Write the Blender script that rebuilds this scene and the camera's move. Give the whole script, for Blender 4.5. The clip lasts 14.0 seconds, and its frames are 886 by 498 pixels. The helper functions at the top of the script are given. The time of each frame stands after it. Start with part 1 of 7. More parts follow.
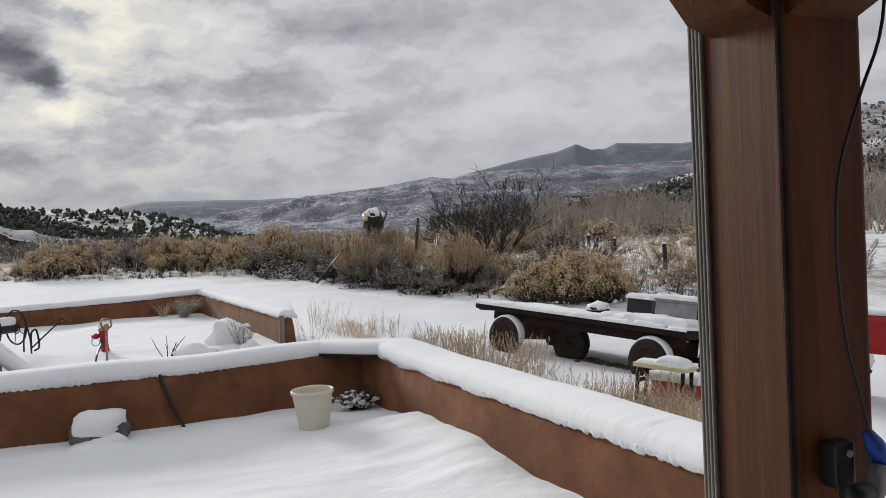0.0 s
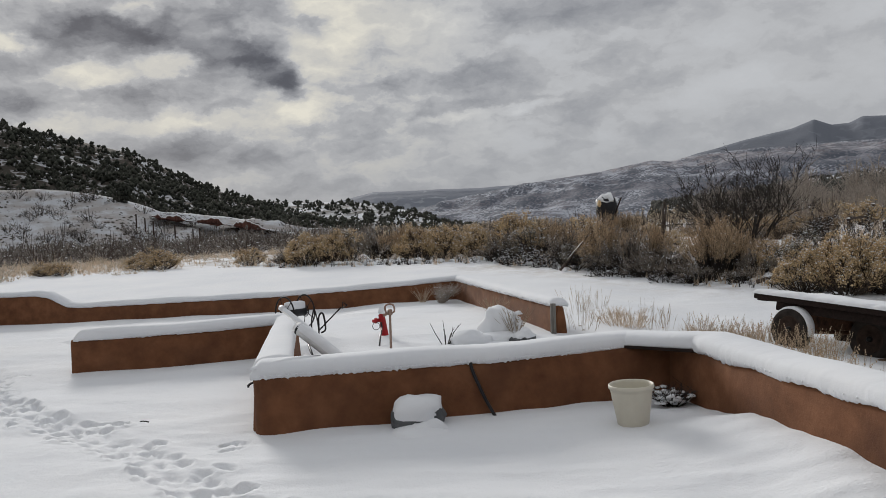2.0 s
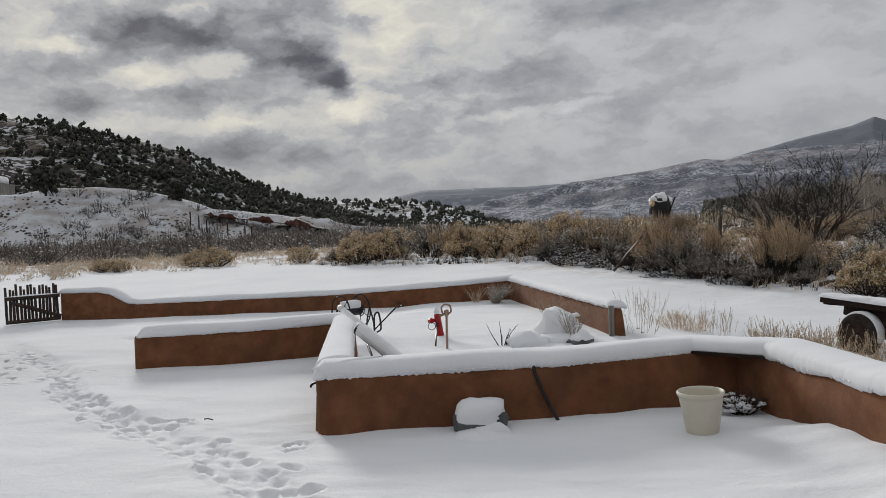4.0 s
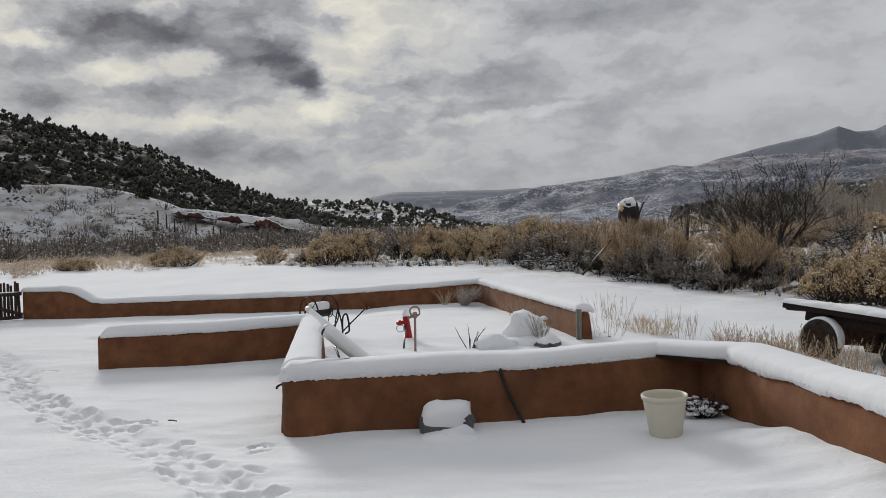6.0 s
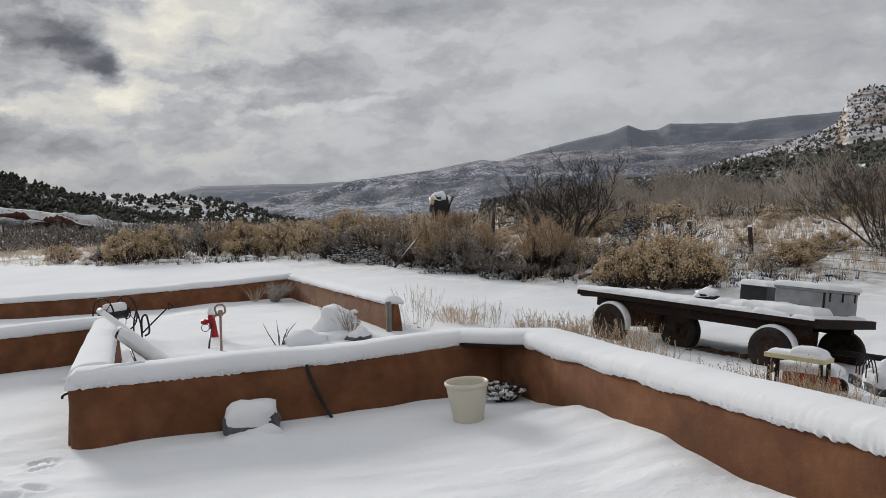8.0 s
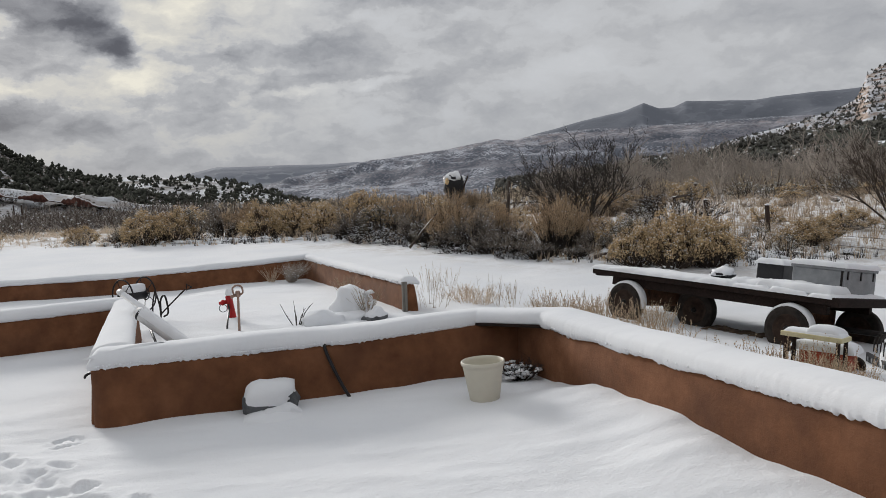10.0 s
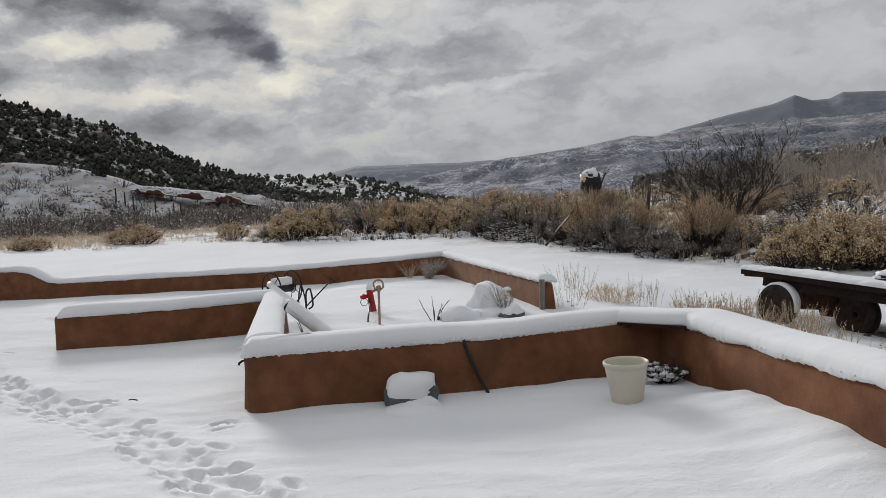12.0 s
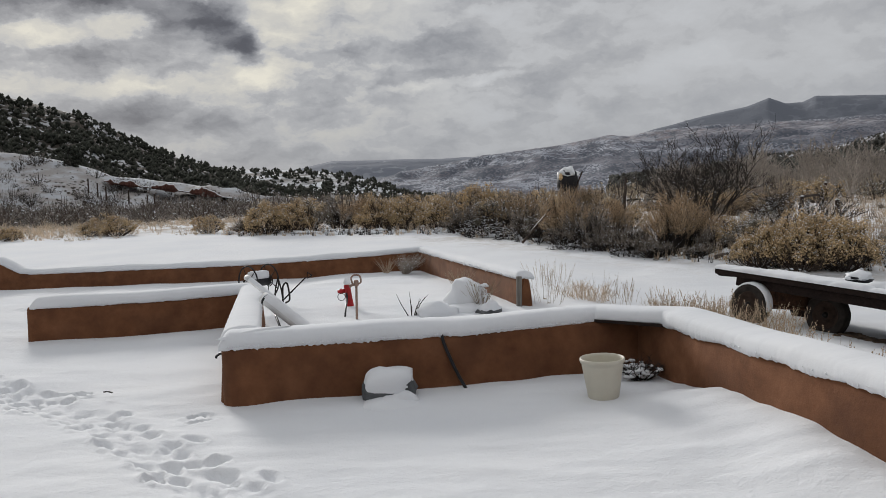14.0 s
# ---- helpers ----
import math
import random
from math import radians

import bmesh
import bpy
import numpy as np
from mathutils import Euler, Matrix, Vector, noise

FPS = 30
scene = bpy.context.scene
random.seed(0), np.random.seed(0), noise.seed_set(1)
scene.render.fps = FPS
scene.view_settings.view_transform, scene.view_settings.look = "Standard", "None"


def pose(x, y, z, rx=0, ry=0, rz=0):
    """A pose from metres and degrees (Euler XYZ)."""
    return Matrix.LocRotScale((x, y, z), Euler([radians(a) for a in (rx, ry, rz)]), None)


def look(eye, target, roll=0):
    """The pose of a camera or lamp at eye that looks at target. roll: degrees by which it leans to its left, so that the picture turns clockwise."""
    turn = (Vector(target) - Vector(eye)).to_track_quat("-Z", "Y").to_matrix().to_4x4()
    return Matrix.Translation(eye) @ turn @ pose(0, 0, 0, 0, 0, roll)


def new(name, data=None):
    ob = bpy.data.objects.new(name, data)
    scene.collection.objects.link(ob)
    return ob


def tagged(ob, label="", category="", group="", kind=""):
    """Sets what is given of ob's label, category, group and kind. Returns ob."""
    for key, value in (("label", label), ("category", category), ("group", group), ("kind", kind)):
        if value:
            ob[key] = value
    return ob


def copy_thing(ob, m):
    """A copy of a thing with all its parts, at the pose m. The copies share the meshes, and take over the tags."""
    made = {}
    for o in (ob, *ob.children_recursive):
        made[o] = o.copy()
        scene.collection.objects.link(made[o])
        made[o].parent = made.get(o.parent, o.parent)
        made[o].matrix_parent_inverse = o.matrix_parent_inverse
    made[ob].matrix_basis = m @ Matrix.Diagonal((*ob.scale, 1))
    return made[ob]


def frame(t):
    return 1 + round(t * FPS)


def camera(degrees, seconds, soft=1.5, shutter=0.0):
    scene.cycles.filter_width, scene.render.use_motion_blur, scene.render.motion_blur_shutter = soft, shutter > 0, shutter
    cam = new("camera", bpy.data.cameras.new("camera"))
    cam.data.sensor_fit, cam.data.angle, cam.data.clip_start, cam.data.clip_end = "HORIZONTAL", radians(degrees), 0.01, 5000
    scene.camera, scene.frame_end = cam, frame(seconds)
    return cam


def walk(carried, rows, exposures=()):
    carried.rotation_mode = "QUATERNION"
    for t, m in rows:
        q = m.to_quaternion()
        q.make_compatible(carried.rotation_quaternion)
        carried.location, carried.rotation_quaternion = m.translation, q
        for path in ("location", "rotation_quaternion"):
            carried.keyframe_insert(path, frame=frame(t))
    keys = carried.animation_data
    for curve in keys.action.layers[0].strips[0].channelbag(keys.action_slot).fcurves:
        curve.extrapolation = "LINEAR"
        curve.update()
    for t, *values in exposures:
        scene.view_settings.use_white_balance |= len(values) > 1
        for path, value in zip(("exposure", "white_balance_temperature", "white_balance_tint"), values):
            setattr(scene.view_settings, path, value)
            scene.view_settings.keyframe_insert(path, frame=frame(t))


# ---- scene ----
cam = camera(58.3, 14.0, 0.75)
PATH = [
    (0, (0.581, -0.364, 1.551), (1.024, 1.586, 1.513), -2.5),
    (0.5, (0.345, -0.322, 1.567), (0.604, 1.66, 1.534), -2.9),
    (1, (0.142, -0.164, 1.571), (0.247, 1.833, 1.545), -3.2),
    (1.5, (0.013, -0.092, 1.592), (0.008, 1.907, 1.562), -3.3),
    (2, (-0.18, 0.007, 1.588), (-0.276, 2.005, 1.543), -3.1),
    (2.5, (-0.326, 0.045, 1.594), (-0.468, 2.039, 1.536), -3.0),
    (3, (-0.325, 0.031, 1.618), (-0.498, 2.023, 1.555), -2.9),
    (3.5, (-0.319, 0.056, 1.626), (-0.517, 2.046, 1.573), -2.9),
    (3.7, (-0.317, 0.055, 1.623), (-0.532, 2.043, 1.578), -2.8),
    (5.8, (-0.309, 0.063, 1.615), (-0.493, 2.054, 1.575), -2.0),
    (6, (-0.296, 0.049, 1.62), (-0.437, 2.044, 1.58), -2.1),
    (6.5, (-0.26, 0.068, 1.619), (-0.245, 2.068, 1.572), -2.2),
    (7, (-0.244, 0.052, 1.623), (-0.081, 2.045, 1.569), -2.4),
    (7.5, (-0.214, 0.054, 1.619), (0.052, 2.035, 1.555), -2.6),
    (8, (-0.207, 0.058, 1.615), (0.112, 2.031, 1.54), -2.7),
    (8.2, (-0.211, 0.042, 1.613), (0.118, 2.014, 1.533), -2.7),
    (10.3, (-0.22, 0.036, 1.619), (0.037, 2.016, 1.494), -3.3),
    (10.5, (-0.215, 0.054, 1.603), (0.024, 2.036, 1.482), -3.5),
    (11, (-0.225, 0.078, 1.601), (-0.045, 2.066, 1.48), -3.5),
    (11.5, (-0.242, 0.082, 1.598), (-0.168, 2.077, 1.483), -3.4),
    (12, (-0.274, 0.08, 1.606), (-0.329, 2.076, 1.495), -3.0),
    (12.5, (-0.316, 0.079, 1.599), (-0.489, 2.068, 1.488), -2.6),
    (13, (-0.341, 0.079, 1.604), (-0.572, 2.063, 1.49), -2.3),
    (13.5, (-0.342, 0.071, 1.603), (-0.539, 2.057, 1.482), -2.1),
    (14, (-0.305, 0.058, 1.602), (-0.3, 2.054, 1.479), -2.1),
]
walk(cam, [(t, look(eye, target, roll)) for t, eye, target, roll in PATH],
     [(0.0, 0.0), (1.0, -0.19), (3.0, -0.27), (6.0, -0.23), (8.0, -0.12), (11.0, -0.16), (14.0, -0.23)])

# ---- sky, sun ----
SUN_AZ, SUN_EL = radians(-26), radians(19)
SUN_DIR = Vector((math.sin(SUN_AZ) * math.cos(SUN_EL), math.cos(SUN_AZ) * math.cos(SUN_EL), math.sin(SUN_EL)))
SKY_GAIN = 0.98


class Tree:
    """A short hand for building node trees."""

    def __init__(self, tree):
        self.t = tree
        tree.nodes.clear()

    def n(self, kind, links=None, **values):
        node = self.t.nodes.new(kind)
        for key, value in values.items():
            if key == "op":
                node.operation = value
            elif key == "feature":
                node.feature = value
        for key, value in (links or {}).items():
            if isinstance(value, bpy.types.NodeSocket):
                self.t.links.new(value, node.inputs[key])
            else:
                node.inputs[key].default_value = value
        return node

    def math(self, op, a, b=0.0, c=0.0):
        return self.n("ShaderNodeMath", {0: a, 1: b, 2: c}, op=op).outputs[0]

    def mix(self, f, a, b, blend="MIX"):
        node = self.t.nodes.new("ShaderNodeMix")
        node.data_type, node.blend_type = "RGBA", blend
        for i, v in ((0, f), (6, a), (7, b)):
            if isinstance(v, bpy.types.NodeSocket):
                self.t.links.new(v, node.inputs[i])
            elif i == 0:
                node.inputs[i].default_value = v
            else:
                node.inputs[i].default_value = (*v[:3], 1)
        return node.outputs[2]

    def noise(self, vec, scale, detail=4.0, rough=0.55, distort=0.0):
        return self.n("ShaderNodeTexNoise", {"Vector": vec, "Scale": scale, "Detail": detail, "Roughness": rough, "Distortion": distort}).outputs["Fac"]

    def ramp(self, f, stops):
        node = self.n("ShaderNodeValToRGB", {"Fac": f})
        e = node.color_ramp.elements
        while len(e) < len(stops):
            e.new(0.5)
        for k, (p, c) in zip(e, stops):
            k.position, k.color = p, (*c[:3], 1) if hasattr(c, "__len__") else (c, c, c, 1)
        return node.outputs["Color"]

    def scale(self, vec, s):
        return self.n("ShaderNodeVectorMath", {0: vec, 1: s}, op="MULTIPLY").outputs[0]


def direction(az, el):
    a, e = radians(az), radians(el)
    return (math.sin(a) * math.cos(e), math.cos(a) * math.cos(e), math.sin(e))


world = bpy.data.worlds.new("overcast")
scene.world = world
world.use_nodes = True
w = Tree(world.node_tree)
way = w.n("ShaderNodeTexCoord").outputs["Generated"]
sky = w.n("ShaderNodeTexSky")
sky.sky_type, sky.sun_disc = "NISHITA", False
sky.sun_elevation, sky.sun_rotation = SUN_EL, SUN_AZ
sep = w.n("ShaderNodeSeparateXYZ", {0: way})
up = w.math("MAXIMUM", sep.outputs[2], 0.0)
# slow and quick eddies that bend every cloud's outline
slow = w.n("ShaderNodeTexNoise", {"Vector": w.scale(way, (3.0, 3.0, 5.5)), "Scale": 2.2, "Detail": 3.0, "Roughness": 0.5}).outputs["Color"]
slow = w.scale(w.n("ShaderNodeVectorMath", {0: slow, 1: (0.5, 0.5, 0.5)}, op="SUBTRACT").outputs[0], (0.16, 0.16, 0.06))
quick = w.n("ShaderNodeTexNoise", {"Vector": w.scale(way, (3.0, 3.0, 5.0)), "Scale": 9.0, "Detail": 6.0, "Roughness": 0.6}).outputs["Color"]
quick = w.scale(w.n("ShaderNodeVectorMath", {0: quick, 1: (0.5, 0.5, 0.5)}, op="SUBTRACT").outputs[0], (0.055, 0.055, 0.032))
half_bent = w.n("ShaderNodeVectorMath", {0: way, 1: quick}, op="ADD").outputs[0]
bent = w.n("ShaderNodeVectorMath", {0: half_bent, 1: slow}, op="ADD").outputs[0]


def soft(f):
    return w.math("MULTIPLY", w.math("MULTIPLY", f, f), w.math("SUBTRACT", 3.0, w.math("MULTIPLY", f, 2.0)))


def lump(az, el, wide, tall, turn):
    """1 at that heading, falling to 0 over an oval of that size in degrees, turned clockwise."""
    c, n = math.cos(radians(turn)), math.sin(radians(turn))
    right = Vector((math.cos(radians(az)), -math.sin(radians(az)), 0))
    top = Vector(direction(az, el)).cross(right) * -1
    u = (right * c - top * n) / radians(wide * 1.55)
    v = (right * n + top * c) / radians(tall * 1.7)
    d = w.n("ShaderNodeVectorMath", {0: half_bent, 1: direction(az, el)}, op="SUBTRACT").outputs[0]
    du = w.n("ShaderNodeVectorMath", {0: d, 1: tuple(u)}, op="DOT_PRODUCT").outputs["Value"]
    dv = w.n("ShaderNodeVectorMath", {0: d, 1: tuple(v)}, op="DOT_PRODUCT").outputs["Value"]
    far = w.math("SQRT", w.math("ADD", w.math("MULTIPLY", du, du), w.math("MULTIPLY", dv, dv)))
    return soft(w.n("ShaderNodeMapRange", {0: far, 1: 1.0, 2: 0.15, 3: 0.0, 4: 1.0}).outputs[0])


# the cloud masses (thicker) and the gaps between them (thinner): heading, height, size, turn, depth
LUMPS = [
    (-16.3, 13.0, 2.5, 1.1, 4, 0.36), (-14.3, 11.9, 2.2, 1.1, 27, 0.40), (-12.9, 10.5, 1.2, 0.8, 42, 0.30),
    (-18.2, 14.6, 6.1, 1.4, -3, 0.20), (-25.6, 14.2, 4.5, 1.8, -3, 0.20), (-22.0, 13.1, 2.9, 1.2, -3, 0.12),
    (-31.6, 10.1, 4.9, 1.8, -3, 0.16), (-32.4, 12.0, 3.7, 0.8, -3, 0.16), (-19.6, 9.9, 4.9, 1.1, 2, 0.18),
    (-23.0, 15.5, 1.6, 0.7, -3, -0.36), (-25.7, 11.5, 2.4, 0.7, 7, -0.34), (-21.5, 12.1, 2.4, 0.7, -3, -0.30),
    (-31.4, 13.1, 2.4, 0.5, -3, -0.28), (-27.0, 8.4, 6.1, 0.6, 2, -0.08), (-20.5, 7.2, 4.0, 0.9, -3, 0.10), (-18.6, 8.2, 5.3, 0.6, -3, -0.15),
    (-11.8, 9.4, 4.9, 1.0, -3, -0.20), (-7.5, 15.0, 6.5, 1.6, -3, -0.22), (-10.0, 12.6, 4.1, 1.6, -3, -0.16),
    (-2.3, 13.2, 3.3, 2.4, -3, -0.18), (1.0, 8.3, 5.3, 0.35, -6, -0.22), (-11.5, 14.9, 1.2, 0.5, -3, 0.26),
    (-17.9, 6.3, 6.5, 1.2, -3, 0.20), (-12.0, 5.6, 5.7, 0.9, -3, 0.12), (-6.5, 10.8, 4.5, 1.2, -3, 0.16),
    (0.4, 11.1, 2.4, 0.8, -3, 0.12), (4.5, 14.6, 7.3, 1.0, -3, 0.14), (6.5, 5.6, 2.0, 0.7, -3, 0.10), (17.8, 10.6, 4.9, 2.0, -3, -0.10), (8.5, 5.8, 2.0, 0.8, -3, -0.14), (2.0, 13.5, 5.0, 1.5, -3, -0.10), (-14.5, 7.2, 1.6, 0.9, -3, -0.10), (-22.5, 6.0, 4.0, 1.0, -3, 0.10)]
noise_a = w.noise(w.scale(bent, (3.2, 3.2, 8.5)), 2.0, 4.0, 0.5)
noise_b = w.noise(w.scale(half_bent, (3.0, 3.0, 7.0)), 5.5, 7.0, 0.55)
veil = w.noise(w.scale(way, (1.0, 1.0, 9.0)), 2.4, 5.0, 0.5)
# the overcast is evener towards the right
lively = w.n("ShaderNodeMapRange", {0: sep.outputs[0], 1: -0.15, 2: 0.30, 3: 1.0, 4: 0.42}).outputs[0]
mottle = w.math("ADD", w.math("MULTIPLY", w.math("SUBTRACT", noise_a, 0.5), 0.95), w.math("MULTIPLY", w.math("SUBTRACT", noise_b, 0.5), 0.75))
deep = w.math("ADD", w.n("ShaderNodeMapRange", {0: sep.outputs[0], 1: -0.40, 2: 0.10, 3: 0.455, 4: 0.465}).outputs[0], w.math("MULTIPLY", mottle, lively))
for az, el, wide, tall, turn, depth in LUMPS:
    deep = w.math("ADD", deep, w.math("MULTIPLY", lump(az, el, wide, tall, turn), depth))
warm = w.n("ShaderNodeMapRange", {0: sep.outputs[0], 1: -0.14, 2: 0.06, 3: 1.0, 4: 0.0}).outputs[0]
thin = w.mix(warm, (0.80, 0.815, 0.83), (0.93, 0.895, 0.785))
pale = w.mix(warm, (0.63, 0.645, 0.67), (0.70, 0.69, 0.655))
body = w.ramp(deep, [(0.42, (0.56, 0.57, 0.59)), (0.55, (0.435, 0.447, 0.475)), (0.70, (0.29, 0.302, 0.335)), (0.90, (0.135, 0.145, 0.175)), (1.0, (0.10, 0.108, 0.135))])
cloud = w.mix(w.n("ShaderNodeMapRange", {0: deep, 1: 0.45, 2: 0.33, 3: 0.0, 4: 1.0}).outputs[0], body, pale)
cloud = w.mix(w.n("ShaderNodeMapRange", {0: deep, 1: 0.31, 2: 0.10, 3: 0.0, 4: 1.0}).outputs[0], cloud, thin)
low = w.n("ShaderNodeMapRange", {0: up, 1: 0.035, 2: 0.15, 3: 1.0, 4: 0.0}).outputs[0]
haze = w.mix(w.math("MULTIPLY", veil, 0.7), (0.40, 0.42, 0.46), (0.48, 0.495, 0.525))
cloud = w.mix(w.math("MULTIPLY", low, 0.6), cloud, haze)
# an overcast sky is brighter overhead
zenith = w.n("ShaderNodeMapRange", {0: up, 1: 0.27, 2: 0.85, 3: 1.0, 4: 1.3}).outputs[0]
back_cloud = w.n("ShaderNodeBackground", {"Color": cloud, "Strength": w.math("MULTIPLY", zenith, SKY_GAIN)})
back_sky = w.n("ShaderNodeBackground", {"Color": sky.outputs[0], "Strength": 0.05})
both = w.n("ShaderNodeMixShader", {0: 0.97, 1: back_sky.outputs[0], 2: back_cloud.outputs[0]})
w.n("ShaderNodeOutputWorld", {"Surface": both.outputs[0]})

sun = new("sun", bpy.data.lights.new("sun", "SUN"))
sun.data.energy, sun.data.angle, sun.data.color = 3.1, radians(13), (1.0, 0.965, 0.92)
sun.matrix_world = look(SUN_DIR * 50, (0, 0, 0))


# ---- materials ----
def surface(name, stops, scale=6.0, detail=6.0, rough=0.8, bump=0.25, bump_scale=None, stain=None, stain_scale=0.7, stretch=(1, 1, 1), metal=0.0, vary=0.0, depth=0.02, island=False, spec=0.3):
    """A material of mottled colour: grain by noise, stains at a larger scale, relief, and a shift from thing to thing."""
    m = bpy.data.materials.new(name)
    m.use_nodes = True
    k = Tree(m.node_tree)
    pos = k.scale(k.n("ShaderNodeTexCoord").outputs["Object"], stretch)
    grain = k.noise(pos, scale, detail, 0.6)
    col = k.ramp(grain, stops)
    if stain:
        patch = k.ramp(k.noise(pos, stain_scale, 5.0, 0.6, 0.3), [(0.45, 0.0), (0.68, 1.0)])
        col = k.mix(k.math("MULTIPLY", patch, stain[3] if len(stain) > 3 else 0.6), col, stain)
    if vary:
        r = k.n("ShaderNodeNewGeometry").outputs["Random Per Island"] if island else k.n("ShaderNodeObjectInfo").outputs["Random"]
        shade = k.n("ShaderNodeHueSaturation", {"Hue": 0.5, "Saturation": 1.0, "Value": k.n("ShaderNodeMapRange", {0: r, 1: 0.0, 2: 1.0, 3: 1 - vary, 4: 1 + vary}).outputs[0], "Color": col})
        col = shade.outputs[0]
    relief = k.n("ShaderNodeBump", {"Strength": bump, "Distance": depth, "Height": k.noise(pos, bump_scale or scale * 3, 6.0, 0.65)})
    b = k.n("ShaderNodeBsdfPrincipled", {"Base Color": col, "Roughness": rough, "Metallic": metal, "Specular IOR Level": spec, "Normal": relief.outputs[0]})
    k.n("ShaderNodeOutputMaterial", {0: b.outputs[0]})
    return m


def snow_material():
    m = bpy.data.materials.new("snow")
    m.use_nodes = True
    k = Tree(m.node_tree)
    pos = k.n("ShaderNodeTexCoord").outputs["Object"]
    col = k.ramp(k.noise(pos, 0.8, 5.0), [(0.3, (0.72, 0.74, 0.77)), (0.7, (0.79, 0.80, 0.815))])
    h = k.math("ADD", k.math("MULTIPLY", k.noise(pos, 5.0, 5.0), 0.8), k.math("MULTIPLY", k.noise(pos, 70.0, 3.0), 0.12))
    relief = k.n("ShaderNodeBump", {"Strength": 0.5, "Distance": 0.02, "Height": h})
    b = k.n("ShaderNodeBsdfPrincipled", {"Base Color": col, "Roughness": 1.0, "Specular IOR Level": 0.04, "Normal": relief.outputs[0]})
    k.n("ShaderNodeOutputMaterial", {0: b.outputs[0]})
    return m


def ground_material():
    """Snow, thinning to straw, soil and litter out among the brush."""
    m = bpy.data.materials.new("snowy_ground")
    m.use_nodes = True
    k = Tree(m.node_tree)
    pos = k.n("ShaderNodeTexCoord").outputs["Object"]
    s = k.n("ShaderNodeSeparateXYZ", {0: pos})
    white = k.ramp(k.noise(pos, 0.5, 5.0), [(0.3, (0.72, 0.74, 0.77)), (0.7, (0.79, 0.80, 0.815))])
    straw = k.ramp(k.noise(k.scale(pos, (1, 1, 3)), 2.2, 8.0, 0.7), [(0.3, (0.10, 0.075, 0.05)), (0.5, (0.26, 0.19, 0.115)), (0.7, (0.42, 0.34, 0.23))])
    # the brush field begins along a slanting line behind the drive
    edge = k.math("ADD", s.outputs[1], k.math("MULTIPLY", k.math("MINIMUM", k.math("MAXIMUM", s.outputs[0], -8.0), 7.5), 1.25))
    field = k.n("ShaderNodeMapRange", {0: edge, 1: 23.0, 2: 29.5, 3: 0.0, 4: 1.0}).outputs[0]
    patch = k.math("ADD", k.math("MULTIPLY", k.noise(pos, 0.3, 6.0, 0.65), 0.45), k.math("MULTIPLY", k.noise(pos, 1.9, 8.0, 0.75), 0.55))
    bare = k.math("MULTIPLY", field, k.n("ShaderNodeMapRange", {0: patch, 1: 0.47, 2: 0.57, 3: 0.0, 4: 0.78}).outputs[0])
    col = k.mix(bare, white, straw)
    drift = k.noise(k.scale(pos, (1.0, 1.3, 1.0)), 1.3, 4.0, 0.55, 0.2)
    h = k.math("ADD", k.math("MULTIPLY", k.noise(k.scale(pos, (1.0, 1.2, 1.0)), 5.0, 6.0, 0.6), 0.7), k.math("MULTIPLY", k.noise(pos, 60.0, 3.0), 0.14))
    h = k.math("ADD", h, k.math("ADD", k.math("MULTIPLY", drift, 1.2), k.math("MULTIPLY", k.noise(pos, 15.0, 4.0, 0.6), 0.3)))
    relief = k.n("ShaderNodeBump", {"Strength": 0.5, "Distance": 0.03, "Height": h})
    b = k.n("ShaderNodeBsdfPrincipled", {"Base Color": col, "Roughness": 1.0, "Specular IOR Level": 0.04, "Normal": relief.outputs[0]})
    k.n("ShaderNodeOutputMaterial", {0: b.outputs[0]})
    return m


